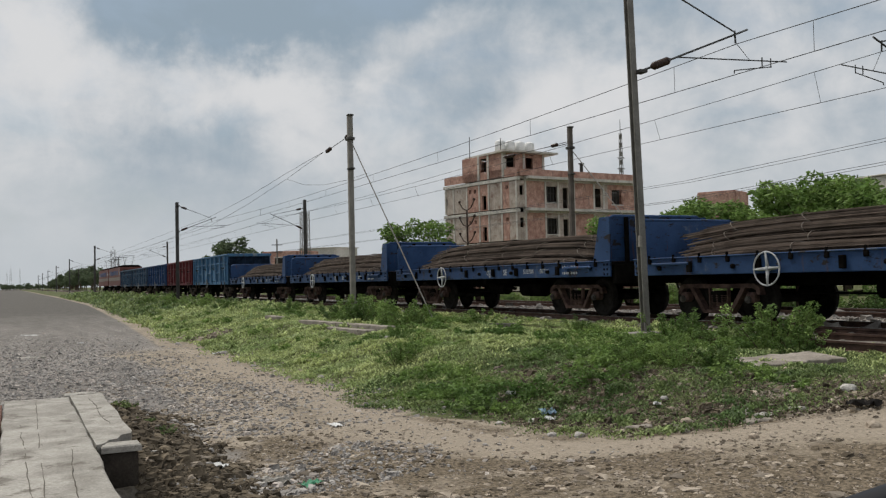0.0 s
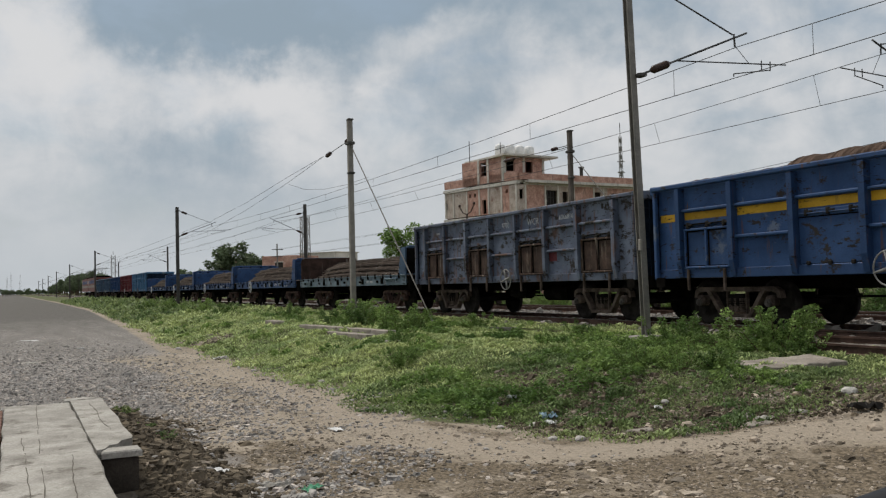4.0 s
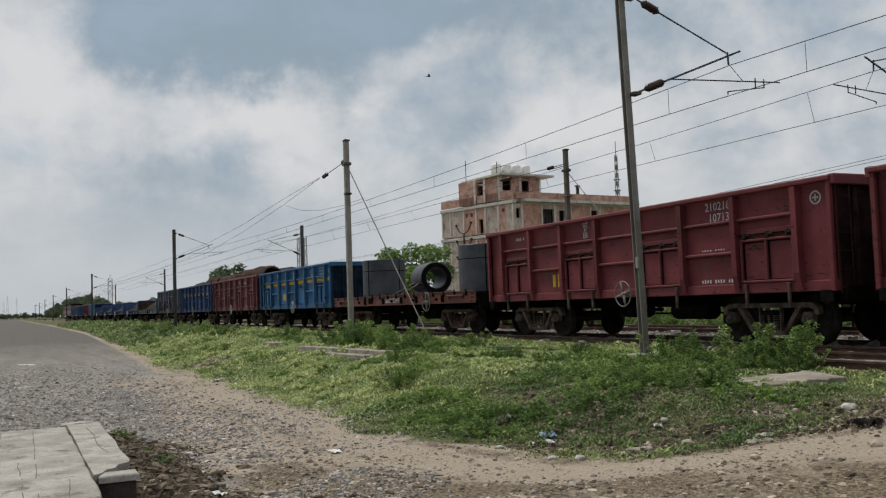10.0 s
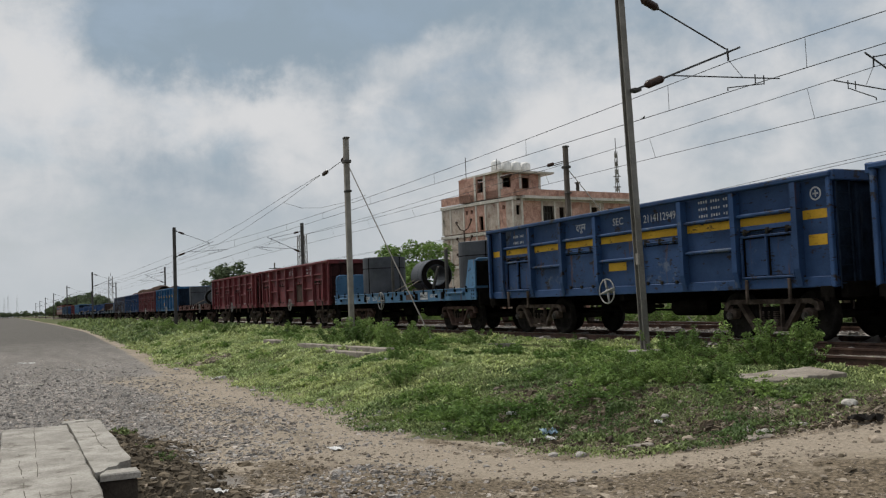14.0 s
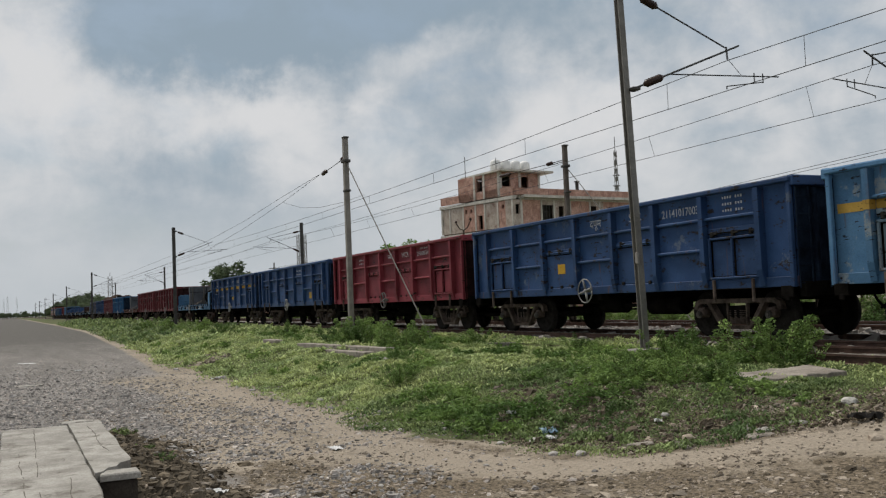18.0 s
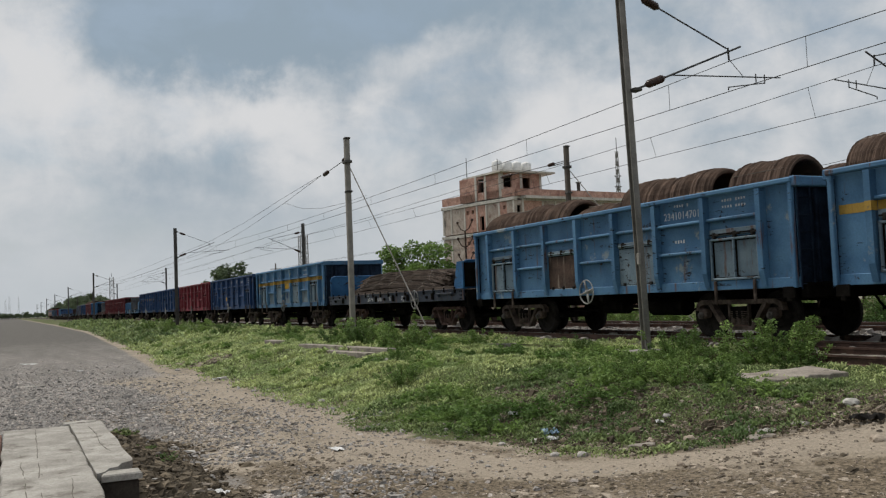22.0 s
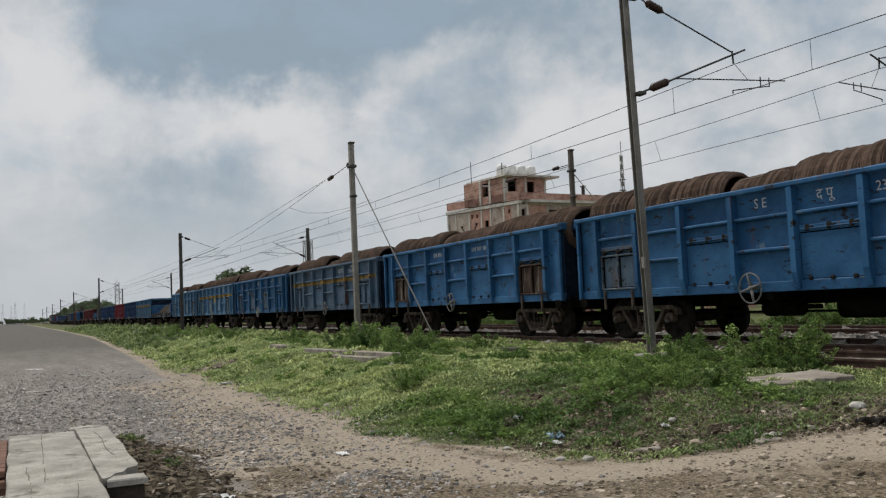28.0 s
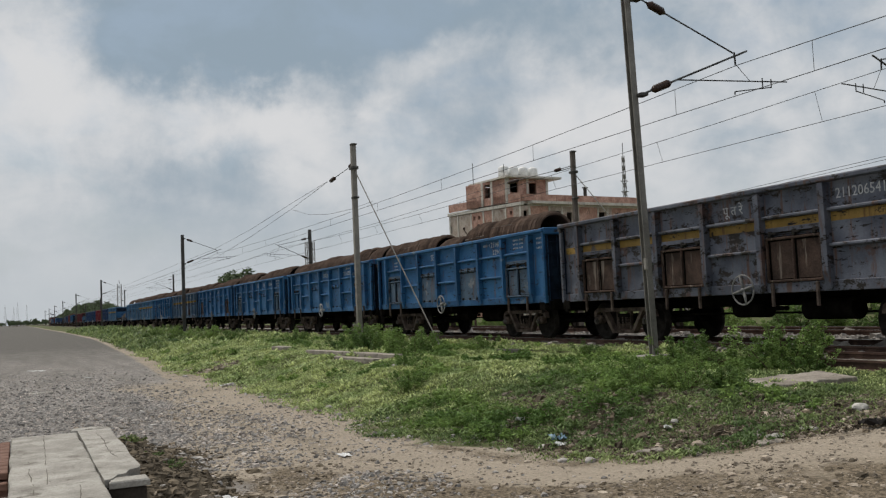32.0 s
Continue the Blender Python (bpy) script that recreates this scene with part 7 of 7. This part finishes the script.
    add_plate(w, 6.0, 2.30, 0.42, 0.26, YELLOW, "yellow_mark", "yellow painted mark")
    x -= B
    x += 0.13
    w = box_wagon(x - B / 2, WORN, "weathered grey-blue open wagon with rusty brown doors", False, 0, 24, FRAMED)
    paint_doors(w, (0, 1, 2, 3), RUSTY)
    add_letters(w, "पमरे", 0.05, 2.68, 0.26)
    add_letters(w, "WCR", 1.64, 2.68, 0.27)
    add_letters(w, "60668163", 3.4, 2.72, 0.2)
    add_bars(w, -4.7, 2.8, 0.3, 1, 0.12)
    add_plate(w, 2.6, 1.75, 0.5, 0.3, RED, "red_mark", "faded red painted mark")
    x -= B                   # -157.4
    w = flat_wagon(x - F / 2, DUSTY, "dusty grey-blue flat wagon carrying bundles of steel bars", BULK_RUST, "bars", 25, True, True, 2.5, 1.26, True, UNDER, SLATE)
    add_letters(w, "S E", 2.0, 1.10, 0.24, WHITE, -HALF_W - 0.008)
    add_bars(w, 3.1, 1.2, 0.8, 1, 0.16, -HALF_W - 0.008)
    x -= F
    for i in range(4):
        w = flat_wagon(x - F / 2, DEEP, "dark blue flat wagon carrying bundles of steel bars", DEEP, "bars", 26 + i, True, True, 2.55, -2.62, True, WHITE, None, 2.36)
        add_letters(w, "दपू", 0.56, 1.14, 0.25, WHITE, -HALF_W - 0.008)
        add_letters(w, "SE", 1.6, 1.14, 0.25, WHITE, -HALF_W - 0.008)
        add_letters(w, "570704", 2.95, 1.16, 0.19, WHITE, -HALF_W - 0.008)
        add_letters(w, "00711", 3.8, 1.16, 0.19, WHITE, -HALF_W - 0.008)
        add_bars(w, 5.1, 1.32, 0.8, 2, 0.11, -HALF_W - 0.008)
        x -= F
    box_wagon(x - B / 2, PALE, "pale blue steel open wagon", False, 0, 31)
    x -= B
    box_wagon(x - B / 2, RED, "oxide red steel open wagon", False, 0, 32)
    x -= B
    for i in range(3):
        box_wagon(x - B / 2, (DEEP, SLATE, SLATE)[i], "dark blue steel open wagon", False, 0, 33 + i)
        x -= B
    loco = make_loco()
    put(loco, x - 8.7)
    twin = copy_thing(loco, Matrix())
    put(twin, x - 8.7 - 17.4)
    for k in [BOX, FRAMED, FLAT, PLATE, PLATE_LOW] + [SHORT_BARS] + WIRE_KINDS + BAR_KINDS:
        drop_template(k)


make_train()

# ---- roadside: culvert wall, slabs, stones, litter ----


def rough_slab(x0, x1, y0, y1, z0, z1, seed, wob=0.02, n=14):
    """A slab whose long edges are chipped and uneven."""
    rng = random.Random(seed)
    top, s = [], Shape()
    lo = [(x0 + (x1 - x0) * i / n, y0 + rng.uniform(-wob, wob)) for i in range(n + 1)]
    hi = [(x0 + (x1 - x0) * i / n, y1 + rng.uniform(-wob, wob)) for i in range(n + 1)]
    ring = lo + hi[::-1]
    m = len(ring)
    p = [(x, y, z0) for x, y in ring] + [(x, y, z1 - 0.012) for x, y in ring] + [(x + (0.012 if x < (x0 + x1) / 2 else -0.012) * (i in (0, n, n + 1, 2 * n + 1)), y + (0.014 if i <= n else -0.014), z1 + rng.uniform(-0.004, 0.004)) for i, (x, y) in enumerate(ring)]
    q = [(a + i, a + (i + 1) % m, a + m + (i + 1) % m, a + m + i) for a in (0, m) for i in range(m)]
    q.append(tuple(range(m))[::-1])
    q += [(2 * m + i, 2 * m + i + 1, 2 * m + m - 2 - i, 2 * m + m - 1 - i) for i in range(n)]
    return s.add(p, q)


def make_culvert():
    c = thing("culvert_wall", "low whitewashed concrete culvert wall with a cracked top", "concrete wall", at=pose(0, 0, 0))
    part("main_slab", rough_slab(-11.72, -4.2, -0.10, 0.60, -0.9, -0.30, 3, 0.012, 22), CONCRETE, c, "pale worn concrete top")
    broken = [(-11.95, 0.615), (-10.4, 0.622), (-9.2, 0.612), (-8.02, 0.62), (-8.08, 0.69), (-8.24, 0.74), (-8.27, 0.81), (-8.45, 0.86), (-8.52, 0.95), (-8.66, 0.975), (-9.4, 0.962), (-10.1, 0.99), (-10.9, 0.97), (-11.95, 0.985)]
    part("edge_slab", Shape().prism(broken, "z", -0.372, -0.302), CONCRETE, c, "pale edge slab with a broken corner")
    part("end_block", rough_slab(-11.8, -7.98, 0.62, 0.955, -1.2, -0.375, 5, 0.01, 10), DARK_BLOCK, c, "near-black supporting block")
    part("block_cap", rough_slab(-8.20, -7.96, 0.66, 0.97, -0.372, -0.315, 6, 0.01, 4), CONCRETE, c)
    part("end_sill", rough_slab(-12.05, -11.85, 0.55, 0.92, -0.5, -0.29, 8, 0.01, 4), CONCRETE, c)
    rng = random.Random(9)
    for y, a, b, slant in ((0.24, -11.6, -5.2, -0.05), (0.05, -9.6, -5.6, 0.04), (0.46, -8.4, -5.0, -0.10), (0.80, -11.4, -9.2, 0.03)):
        pts, yy = [], y
        for k in range(31):
            yy += rng.uniform(-0.009, 0.009) + slant / 30
            pts.append((a + (b - a) * k / 30, yy, -0.3005 if y < 0.6 else -0.3022))
        part("crack", Shape().sweep(pts, [0.0025 + 0.004 * rng.random() for _ in pts], 4), CRACK, c, "thin dark crack")
    one = Shape().box(0, 0, 0, 0.22, 0.105, 0.065, 0.008).mesh("brick", LOOSE_BRICK)
    for i in range(30):
        row, col = divmod(i, 10)
        ob = part("brick", one, None, c)
        ob.location = (-11.5 + col * 0.24 + 0.12 * (row % 2), -0.17, -0.36 - row * 0.08)
    return c


make_culvert()


def lay(name, label, cat, x, y, z, rz, shape, mat, tilt=(0.0, 0.0), group=""):
    ob = tagged(new(name, shape.mesh(name, mat)), label, cat, group)
    ob.matrix_basis = pose(x, y, z, tilt[0], tilt[1], rz)
    return ob


lay("concrete_slab", "flat grey concrete slab lying on the bank", "concrete slab", -10.05, 10.5, -0.30, 76, rough_slab(-0.82, 0.82, -0.42, 0.42, -0.2, 0, 31, 0.09), DULL_SLAB, (2.0, -2.0), "slabs on the bank")
lay("concrete_slab", "long concrete beam lying in the grass", "concrete slab", -25.3, 8.85, -0.21, 5, rough_slab(-3.1, 3.1, -0.16, 0.16, -0.16, 0, 32, 0.02), DULL_SLAB, group="slabs on the bank")
lay("concrete_slab", "long concrete beam lying in the grass", "concrete slab", -24.0, 8.45, -0.30, 5, rough_slab(-1.6, 1.6, -0.16, 0.16, -0.14, 0, 33, 0.02), DULL_SLAB, group="slabs on the bank")
lay("concrete_slab", "short concrete post lying in the grass", "concrete slab", -32.4, 8.7, -0.20, 0, rough_slab(-0.8, 0.8, -0.18, 0.18, -0.18, 0, 34, 0.02), DULL_SLAB, group="slabs on the bank")
lay("broken_pipe", "broken grey pipe piece lying in the grass", "pipe", -20.6, 8.3, -0.46, 30, Shape().lathe([(-0.4, 0.11), (0.4, 0.11), (0.4, 0.08), (-0.4, 0.08)], "x", 14, closed=True), CONCRETE)


def boulder(seed, size, squash=0.7, n=2):
    rng = random.Random(seed)
    bm = bmesh.new()
    bmesh.ops.create_icosphere(bm, subdivisions=n, radius=size)
    for v in bm.verts:
        v.co *= 1 + 0.35 * noise.noise(v.co / size * 1.3 + Vector((seed * 3.1, 0, 0))) + rng.uniform(-0.06, 0.06)
        v.co.z *= squash
    s = Shape().add([tuple(v.co) for v in bm.verts], [tuple(w.index for w in f.verts) for f in bm.faces])
    bm.free()
    return s


STONE_SPOTS = [(-6.9, 9.3, 0.16, CLOD), (-6.6, 8.2, 0.13, CLOD), (-8.05, 9.56, 0.17, ROCK), (-11.8, 6.5, 0.10, GRIT), (-11.6, 6.35, 0.07, GRIT), (-10.3, 6.25, 0.13, GRIT), (-25.2, 5.3, 0.20, GRIT), (-9.0, 6.1, 0.12, GRIT), (-9.3, 5.9, 0.10, GRIT),
               (-9.6, 5.6, 0.08, CLOD), (-10.6, 5.9, 0.09, GRIT), (-12.6, 5.3, 0.10, GRIT), (-13.0, 5.2, 0.08, GRIT), (-14.5, 5.2, 0.09, GRIT), (-8.6, 7.4, 0.13, CLOD), (-9.5, 7.8, 0.09, GRIT),
               (-8.6, 4.6, 0.08, CLOD), (-8.0, 5.4, 0.09, CLOD), (-7.6, 6.4, 0.08, CLOD), (-9.2, 3.1, 0.07, CLOD), (-17.4, 5.6, 0.13, GRIT), (-18.6, 4.9, 0.09, GRIT), (-21.0, 5.1, 0.12, GRIT), (-10.0, 3.4, 0.08, GRIT), (-7.3, 7.2, 0.10, CLOD), (-11.0, 5.2, 0.07, CLOD), (-30.5, 4.9, 0.15, GRIT)]
for i, (x, y, r, mat) in enumerate(STONE_SPOTS):
    lay("stone", "pale angular stone lying by the road" if mat is GRIT else ("whitish rounded rock lying on the bank" if mat is ROCK else "brown lump of dry earth"), "stone", x, y, ground_z(x, y) + r * 0.12, 47 * i, boulder(i, r * 0.6, 0.6), mat, group="stones beside the road")


def crumple(seed, lx, ly, rise, n=7):
    """A crumpled sheet."""
    rng = random.Random(seed)
    p = [(lx * (i / n - 0.5) * rng.uniform(0.85, 1.1), ly * (j / n - 0.5) * rng.uniform(0.85, 1.1), rise * rng.random() + 0.004) for i in range(n + 1) for j in range(n + 1)]
    q = [(i * (n + 1) + j, (i + 1) * (n + 1) + j, (i + 1) * (n + 1) + j + 1, i * (n + 1) + j + 1) for i in range(n) for j in range(n)]
    return Shape().add(p, q)


for i, (x, y, lx, ly, up, mat, name, label) in enumerate([
        (-11.63, 3.93, 0.42, 0.2, 0.04, PAPER, "paper_scrap", "white scrap of paper lying on the road"),
        (-8.70, 1.72, 0.36, 0.2, 0.05, PAPER, "paper_scrap", "white scrap of paper lying by the wall"),
        (-8.55, 2.28, 0.40, 0.24, 0.10, CONCRETE, "plastic_bag", "pale crumpled plastic bag on the ground"),
        (-8.30, 2.55, 0.34, 0.22, 0.06, GREEN_BAG, "plastic_bag", "green crumpled plastic bag on the ground"),
        (-10.55, 6.65, 0.40, 0.3, 0.12, BLUE_BAG, "plastic_bag", "pale blue plastic bag caught in grass"),
        (-10.20, 6.45, 0.2, 0.16, 0.08, PAPER, "paper_scrap", "white scrap of paper in the grass"),
        (-11.75, 6.75, 0.2, 0.18, 0.10, PAPER, "paper_scrap", "white scrap of paper in the grass"),
        (-25.3, 5.2, 0.5, 0.3, 0.08, PAPER, "paper_scrap", "white scrap of paper by the bank"),
        (-9.4, 7.6, 0.16, 0.14, 0.08, PAPER, "paper_scrap", "white scrap of paper in the grass"),
        (-13.9, 9.6, 0.3, 0.2, 0.12, PAPER, "paper_scrap", "white scrap of paper in the grass"),
        (-41.0, 0.6, 1.3, 0.3, 0.05, PAPER, "paper_scrap", "long white strip of paper lying on the road"),
        (-28.0, 0.4, 1.2, 0.5, 0.03, CONCRETE, "plastic_bag", "pale flattened plastic sheet on the road"),
        (-33.5, 2.1, 0.3, 0.2, 0.05, PAPER, "paper_scrap", "white scrap of paper lying on the road"),
        (-12.0, 2.9, 0.2, 0.15, 0.05, CLOD, "paper_scrap", "brown scrap of cardboard on the road"),
        (-9.9, 1.9, 0.34, 0.07, 0.03, PLASTER, "wood_splinter", "pale splinter of wood on dark earth"),
        (-7.2, 8.8, 0.5, 0.26, 0.14, FITTING, "cloth_rag", "black crumpled rag lying at the foot of the bank"),
        (-7.95, 8.05, 0.5, 0.22, 0.05, CONCRETE, "paper_scrap", "pale flattened sack on the dirt")]):
    lay(name, label, name.replace("_", " "), x, y, ground_z(x, y) + 0.01, 40 * i, crumple(i, lx * 0.7, ly * 0.7, up * 0.7), mat, group="litter")


def scatter(name, label, mat, seed, count, region, size, keep, flat=0.6):
    """Loose rounded stones of uneven outline, half sunk in the ground."""
    rng = np.random.default_rng(seed)
    ring = np.arange(5) * 2 * math.pi / 5
    base = np.concatenate([np.stack([np.cos(ring), np.sin(ring), np.full(5, -0.25)], 1), np.stack([0.62 * np.cos(ring + 0.5), 0.62 * np.sin(ring + 0.5), np.full(5, 0.75)], 1)])
    quads = [(i, (i + 1) % 5, 5 + (i + 1) % 5, 5 + i) for i in range(5)] + [(5, 6, 7, 8, 9)]
    verts, faces = [], []
    x0, x1, y0, y1 = region
    for _ in range(count):
        # nearer ground gets more of them
        u = rng.uniform() ** 1.6
        x, y = x1 + (x0 - x1) * u, rng.uniform(y0, y1)
        k = keep(x, y)
        if rng.uniform() > k:
            continue
        r = size * math.exp(rng.normal() * 0.5)
        a = rng.uniform(0, 6.283)
        c, s = math.cos(a), math.sin(a)
        p = (base * rng.uniform(0.65, 1.25, 3) + rng.normal(size=(10, 3)) * 0.17) * r
        p[:, 2] *= flat
        n = len(verts)
        z = ground_z(x, y) + r * 0.05
        verts.extend([(x + c * q[0] - s * q[1], y + s * q[0] + c * q[1], z + q[2]) for q in p])
        faces.extend([tuple(n + i for i in q) for q in quads])
    return tagged(new(name, raw_mesh(name, verts, faces, mat)), label, "stones", kind="stuff")


def on_gravel(x, y):
    t = along(TOE, x) - y
    if x > -11.5 and rough_noise(x, y, 0.4) < 0.3:
        return 0.03
    g = step(1.0, 3.0, t + 0.9 * rough_noise(x, y, 0.35)) * (1 - step(-14, -9, x) * 0.6)
    return (0.15 + 0.85 * g) * (1 - step(-14, -44, x)) * (0 if (y < 1.05 and y > -0.2 and x > -12.1) else 1)


def on_dirt(x, y):
    t = along(TOE, x) - y
    return step(-0.4, 0.6, t) * (1 - 0.45 * step(0.4, 0.7, t) * (1 - step(1.1, 1.6, t))) * (0.35 + 0.65 * step(-0.1, 0.35, rough_noise(x, y, 0.6))) * (0 if (y < 1.05 and y > -0.2 and x > -12.1) else 1)


def on_churned(x, y):
    t = along(TOE, x) - y
    return step(1.3, 2.0, t + 0.4 * rough_noise(x, y, 0.6)) * (0.25 + 0.75 * step(-0.2, 0.4, rough_noise(x, y, 0.9))) * step(-13.5, -10.0, x) * (0 if (y < 1.05 and x > -12.1) else 1)


def on_slope(x, y):
    t = y - along(TOE, x)
    return step(-0.3, 0.5, t) * (1 - step(2.2, 3.6, t)) * step(-16, -11, x) * (0.3 + 0.7 * step(-0.2, 0.3, rough_noise(x, y, 0.7)))


scatter("gravel", "grey gravel spread over the road", GRIT, 1, 76000, (-52, -8, -3, 6), 0.019, on_gravel)
scatter("pale_gravel", "pale and pinkish chips spread over the road", CHIP, 11, 26000, (-52, -8, -3, 6), 0.019, on_gravel)
scatter("dirt_clods", "brown clods and pebbles on the dirt", CLOD, 2, 42000, (-20, -4.5, 0.9, 12), 0.012, on_dirt)
scatter("broken_stones", "broken stones and bricks on the dirt", CLOD, 3, 9000, (-14, -4.5, 0.9, 11.0), 0.026, on_churned, 0.3)
scatter("dark_stones", "dark earthy stones on the dirt", EARTH_CLOD, 13, 9000, (-14, -4.5, 0.9, 11.0), 0.022, on_churned, 0.35)
scatter("bank_pebbles", "pebbles and clods on the bare slope", CLOD, 4, 22000, (-14, -7, 6, 11), 0.016, on_slope)
for x, y, rz, mat in ((-7.90, 8.41, 20, CONCRETE), (-7.84, 7.81, 65, DULL_SLAB), (-8.28, 8.05, 110, CONCRETE), (-8.9, 6.9, 40, DULL_SLAB), (-8.3, 7.1, 150, DULL_SLAB)):
    lay("stone_flake", "flat broken slab of stone lying on the dirt", "stone", x, y, ground_z(x, y) + 0.035, rz, rough_slab(-0.16, 0.16, -0.08, 0.08, -0.05, 0, int(rz), 0.04, 4), mat, (3.0, -4.0), "flat stones on the dirt")
scatter("slab_rubble", "pale rubble spilt below the concrete slab", CLOD, 14, 4200, (-11.2, -8.4, 7.6, 10.2), 0.011, lambda x, y: step(0.1, 0.8, y - along(TOE, x)) * step(-11.2, -10.2, x + 0.4 * rough_noise(x, y, 0.9)), 0.7)
scatter("bank_clods", "dark clods on the bare slope", EARTH_CLOD, 8, 24000, (-14, -7, 6, 11), 0.019, on_slope, 0.9)
scatter("dark_earth", "dark clods on the earth heap", EARTH_CLOD, 5, 24000, (-15, -7.8, 0.95, 2.8), 0.023, lambda x, y: step(-15, -13, x) * (1 - step(1.7, 2.4, y + 0.4 * rough_noise(x, y, 1.1))))
scatter("gravel_heap", "small heap of brown-grey gravel on the bank", CLOD, 6, 2600, (-34.0, -30.8, 5.4, 6.9), 0.032, lambda x, y: 1.0, 0.9)
scatter("ballast", "brown-grey ballast stones between the rails", BALLAST, 9, 29000, (-70, -8, 13.3, 24.6), 0.045, lambda x, y: 1.0)


def heap_weeds():
    t = make_weed(77, 0.22, 0.45, 700, 0.04, "low weeds on the earth heap", CREEPER, "weed")
    for i, (x, y, s) in enumerate(((-13.4, 1.15, 0.6), (-12.8, 1.2, 0.5), (-12.1, 1.25, 0.45), (-11.3, 1.35, 0.4), (-13.9, 1.4, 0.5), (-10.4, 1.5, 0.35), (-12.3, -0.15, 0.7), (-12.9, -0.05, 0.5))):
        place(t, x, y, None, 50 * i, s)
    drop_template(t)


heap_weeds()


def make_cactus(x, y, z):
    c = thing("cactus", "small prickly pear cactus beside the track", "cactus", at=pose(x, y, z))
    rng = random.Random(3)
    for i in range(9):
        px, py, pz = rng.uniform(-0.28, 0.28), rng.uniform(-0.15, 0.15), 0.10 + 0.17 * (i // 3) + rng.uniform(0, 0.05)
        s = boulder(i, 0.095, 1.25).turn(pose(px, py, pz, rng.uniform(-20, 20), rng.uniform(-35, 35), rng.uniform(0, 180)) @ Matrix.Diagonal((1, 0.28, 1, 1)))
        part("pad", s, WEED, c)
    return c


make_cactus(-11.9, 12.95, -0.30)


def make_vehicle_edge():
    """The dark rim of the vehicle beside the camera."""
    v = thing("vehicle_panel", "dark curved edge of a parked vehicle close by", "vehicle", at=pose(0, 0, 0))
    a, b = Vector((-0.45, 0.47, 0.832)), Vector((-0.42, 0.53, 0.8535))
    w = b - a
    part("rim", Shape().sweep([a - w * 3.0, a, b, b + w * 3.0], 0.016, 12), BLACK_GLOSS, v, smooth=True)
    c = (a + b) / 2 + w
    part("door_skin", Shape().box(c.x + 0.07, c.y + 0.03, (c.z - 0.99) / 2, 0.05, 0.5, c.z + 0.83, 0.02, None).turn(Matrix.Translation((c.x, c.y, 0)) @ Matrix.Rotation(-0.46, 4, "Z") @ Matrix.Translation((-c.x, -c.y, 0))), BLACK_GLOSS, v)
    return v


make_vehicle_edge()


def make_bird():
    b = thing("bird", "dark bird gliding across the sky", "bird")
    part("body", Shape().sweep([(-0.22, 0, 0), (-0.12, 0, 0.0), (0.05, 0, 0.01), (0.16, 0, 0.02), (0.22, 0, 0.015)], [0.01, 0.05, 0.06, 0.035, 0.01], 8), DARK_MAST, b)
    part("tail", Shape().prism([(-0.36, -0.06), (-0.36, 0.06), (-0.2, 0.02), (-0.2, -0.02)], "z", -0.004, 0.004), DARK_MAST, b)
    for k in (-1, 1):
        part("wing", Shape().prism([(0.10, k * 0.03), (0.12, k * 0.25), (-0.02, k * 0.52), (-0.06, k * 0.3), (-0.08, k * 0.03)], "z", -0.005, 0.008).turn(pose(0, 0, 0.02, k * 18, 0, 0)), DARK_MAST, b)
    for o in b.children:
        o.scale = (0.65, 0.65, 0.65)
    return b


BIRD = make_bird()


def make_insect():
    b = thing("insect", "small dark insect flying past", "insect")
    part("body", Shape().sweep([(-0.008, 0, 0), (-0.004, 0, 0), (0.002, 0, 0), (0.006, 0, 0), (0.009, 0, 0)], [0.001, 0.003, 0.0035, 0.0025, 0.001], 8), DARK_MAST, b)
    for k in (-1, 1):
        part("wing", Shape().prism([(0.004, k * 0.001), (0.003, k * 0.009), (-0.004, k * 0.011), (-0.004, k * 0.002)], "z", 0.002, 0.0024).turn(pose(0, 0, 0, k * 24, 0, 0)), DARK_MAST, b)
    return b


INSECT = make_insect()


def motions():
    """The whole train rolls away to the left at a steady speed."""
    times = (0.0, 1 / 30, 8.0, 16.0, 24.0, 32.0 - 1 / 30, 32.0)
    for ob, x16, y, z in MOVING:
        turn = ob.matrix_basis.to_3x3().to_4x4()
        walk(ob, [(t, Matrix.Translation((x16 - SPEED * (t - 16.0), y, z)) @ turn) for t in times])
    flight = [(0.0, -73.0, -42.0, 24.0), (6.5, -59.4, 1.4, 19.0), (7.5, -56.3, 7.9, 18.1), (9.0, -51.5, 18.0, 16.3), (10.5, -48.0, 25.3, 14.4), (13.0, -44.9, 32.0, 12.7), (17.0, -39.9, 50.0, 9.6), (32.0, -12.0, 130.0, 25.0)]
    past = [(0.0, 3.0, -2.0, 0.6), (22.9, 1.2, -0.9, 0.9), (23.0, -1.140, 0.2475, 1.298), (23.1, -1.9, -1.4, 2.4), (32.0, -6.0, -14.0, 6.0)]
    walk(INSECT, [(t, pose(x, y, z, 0, 20, -60)) for t, x, y, z in past])
    walk(BIRD, [(t, pose(x, y, z, 0, 0, 70)) for t, x, y, z in flight])


motions()
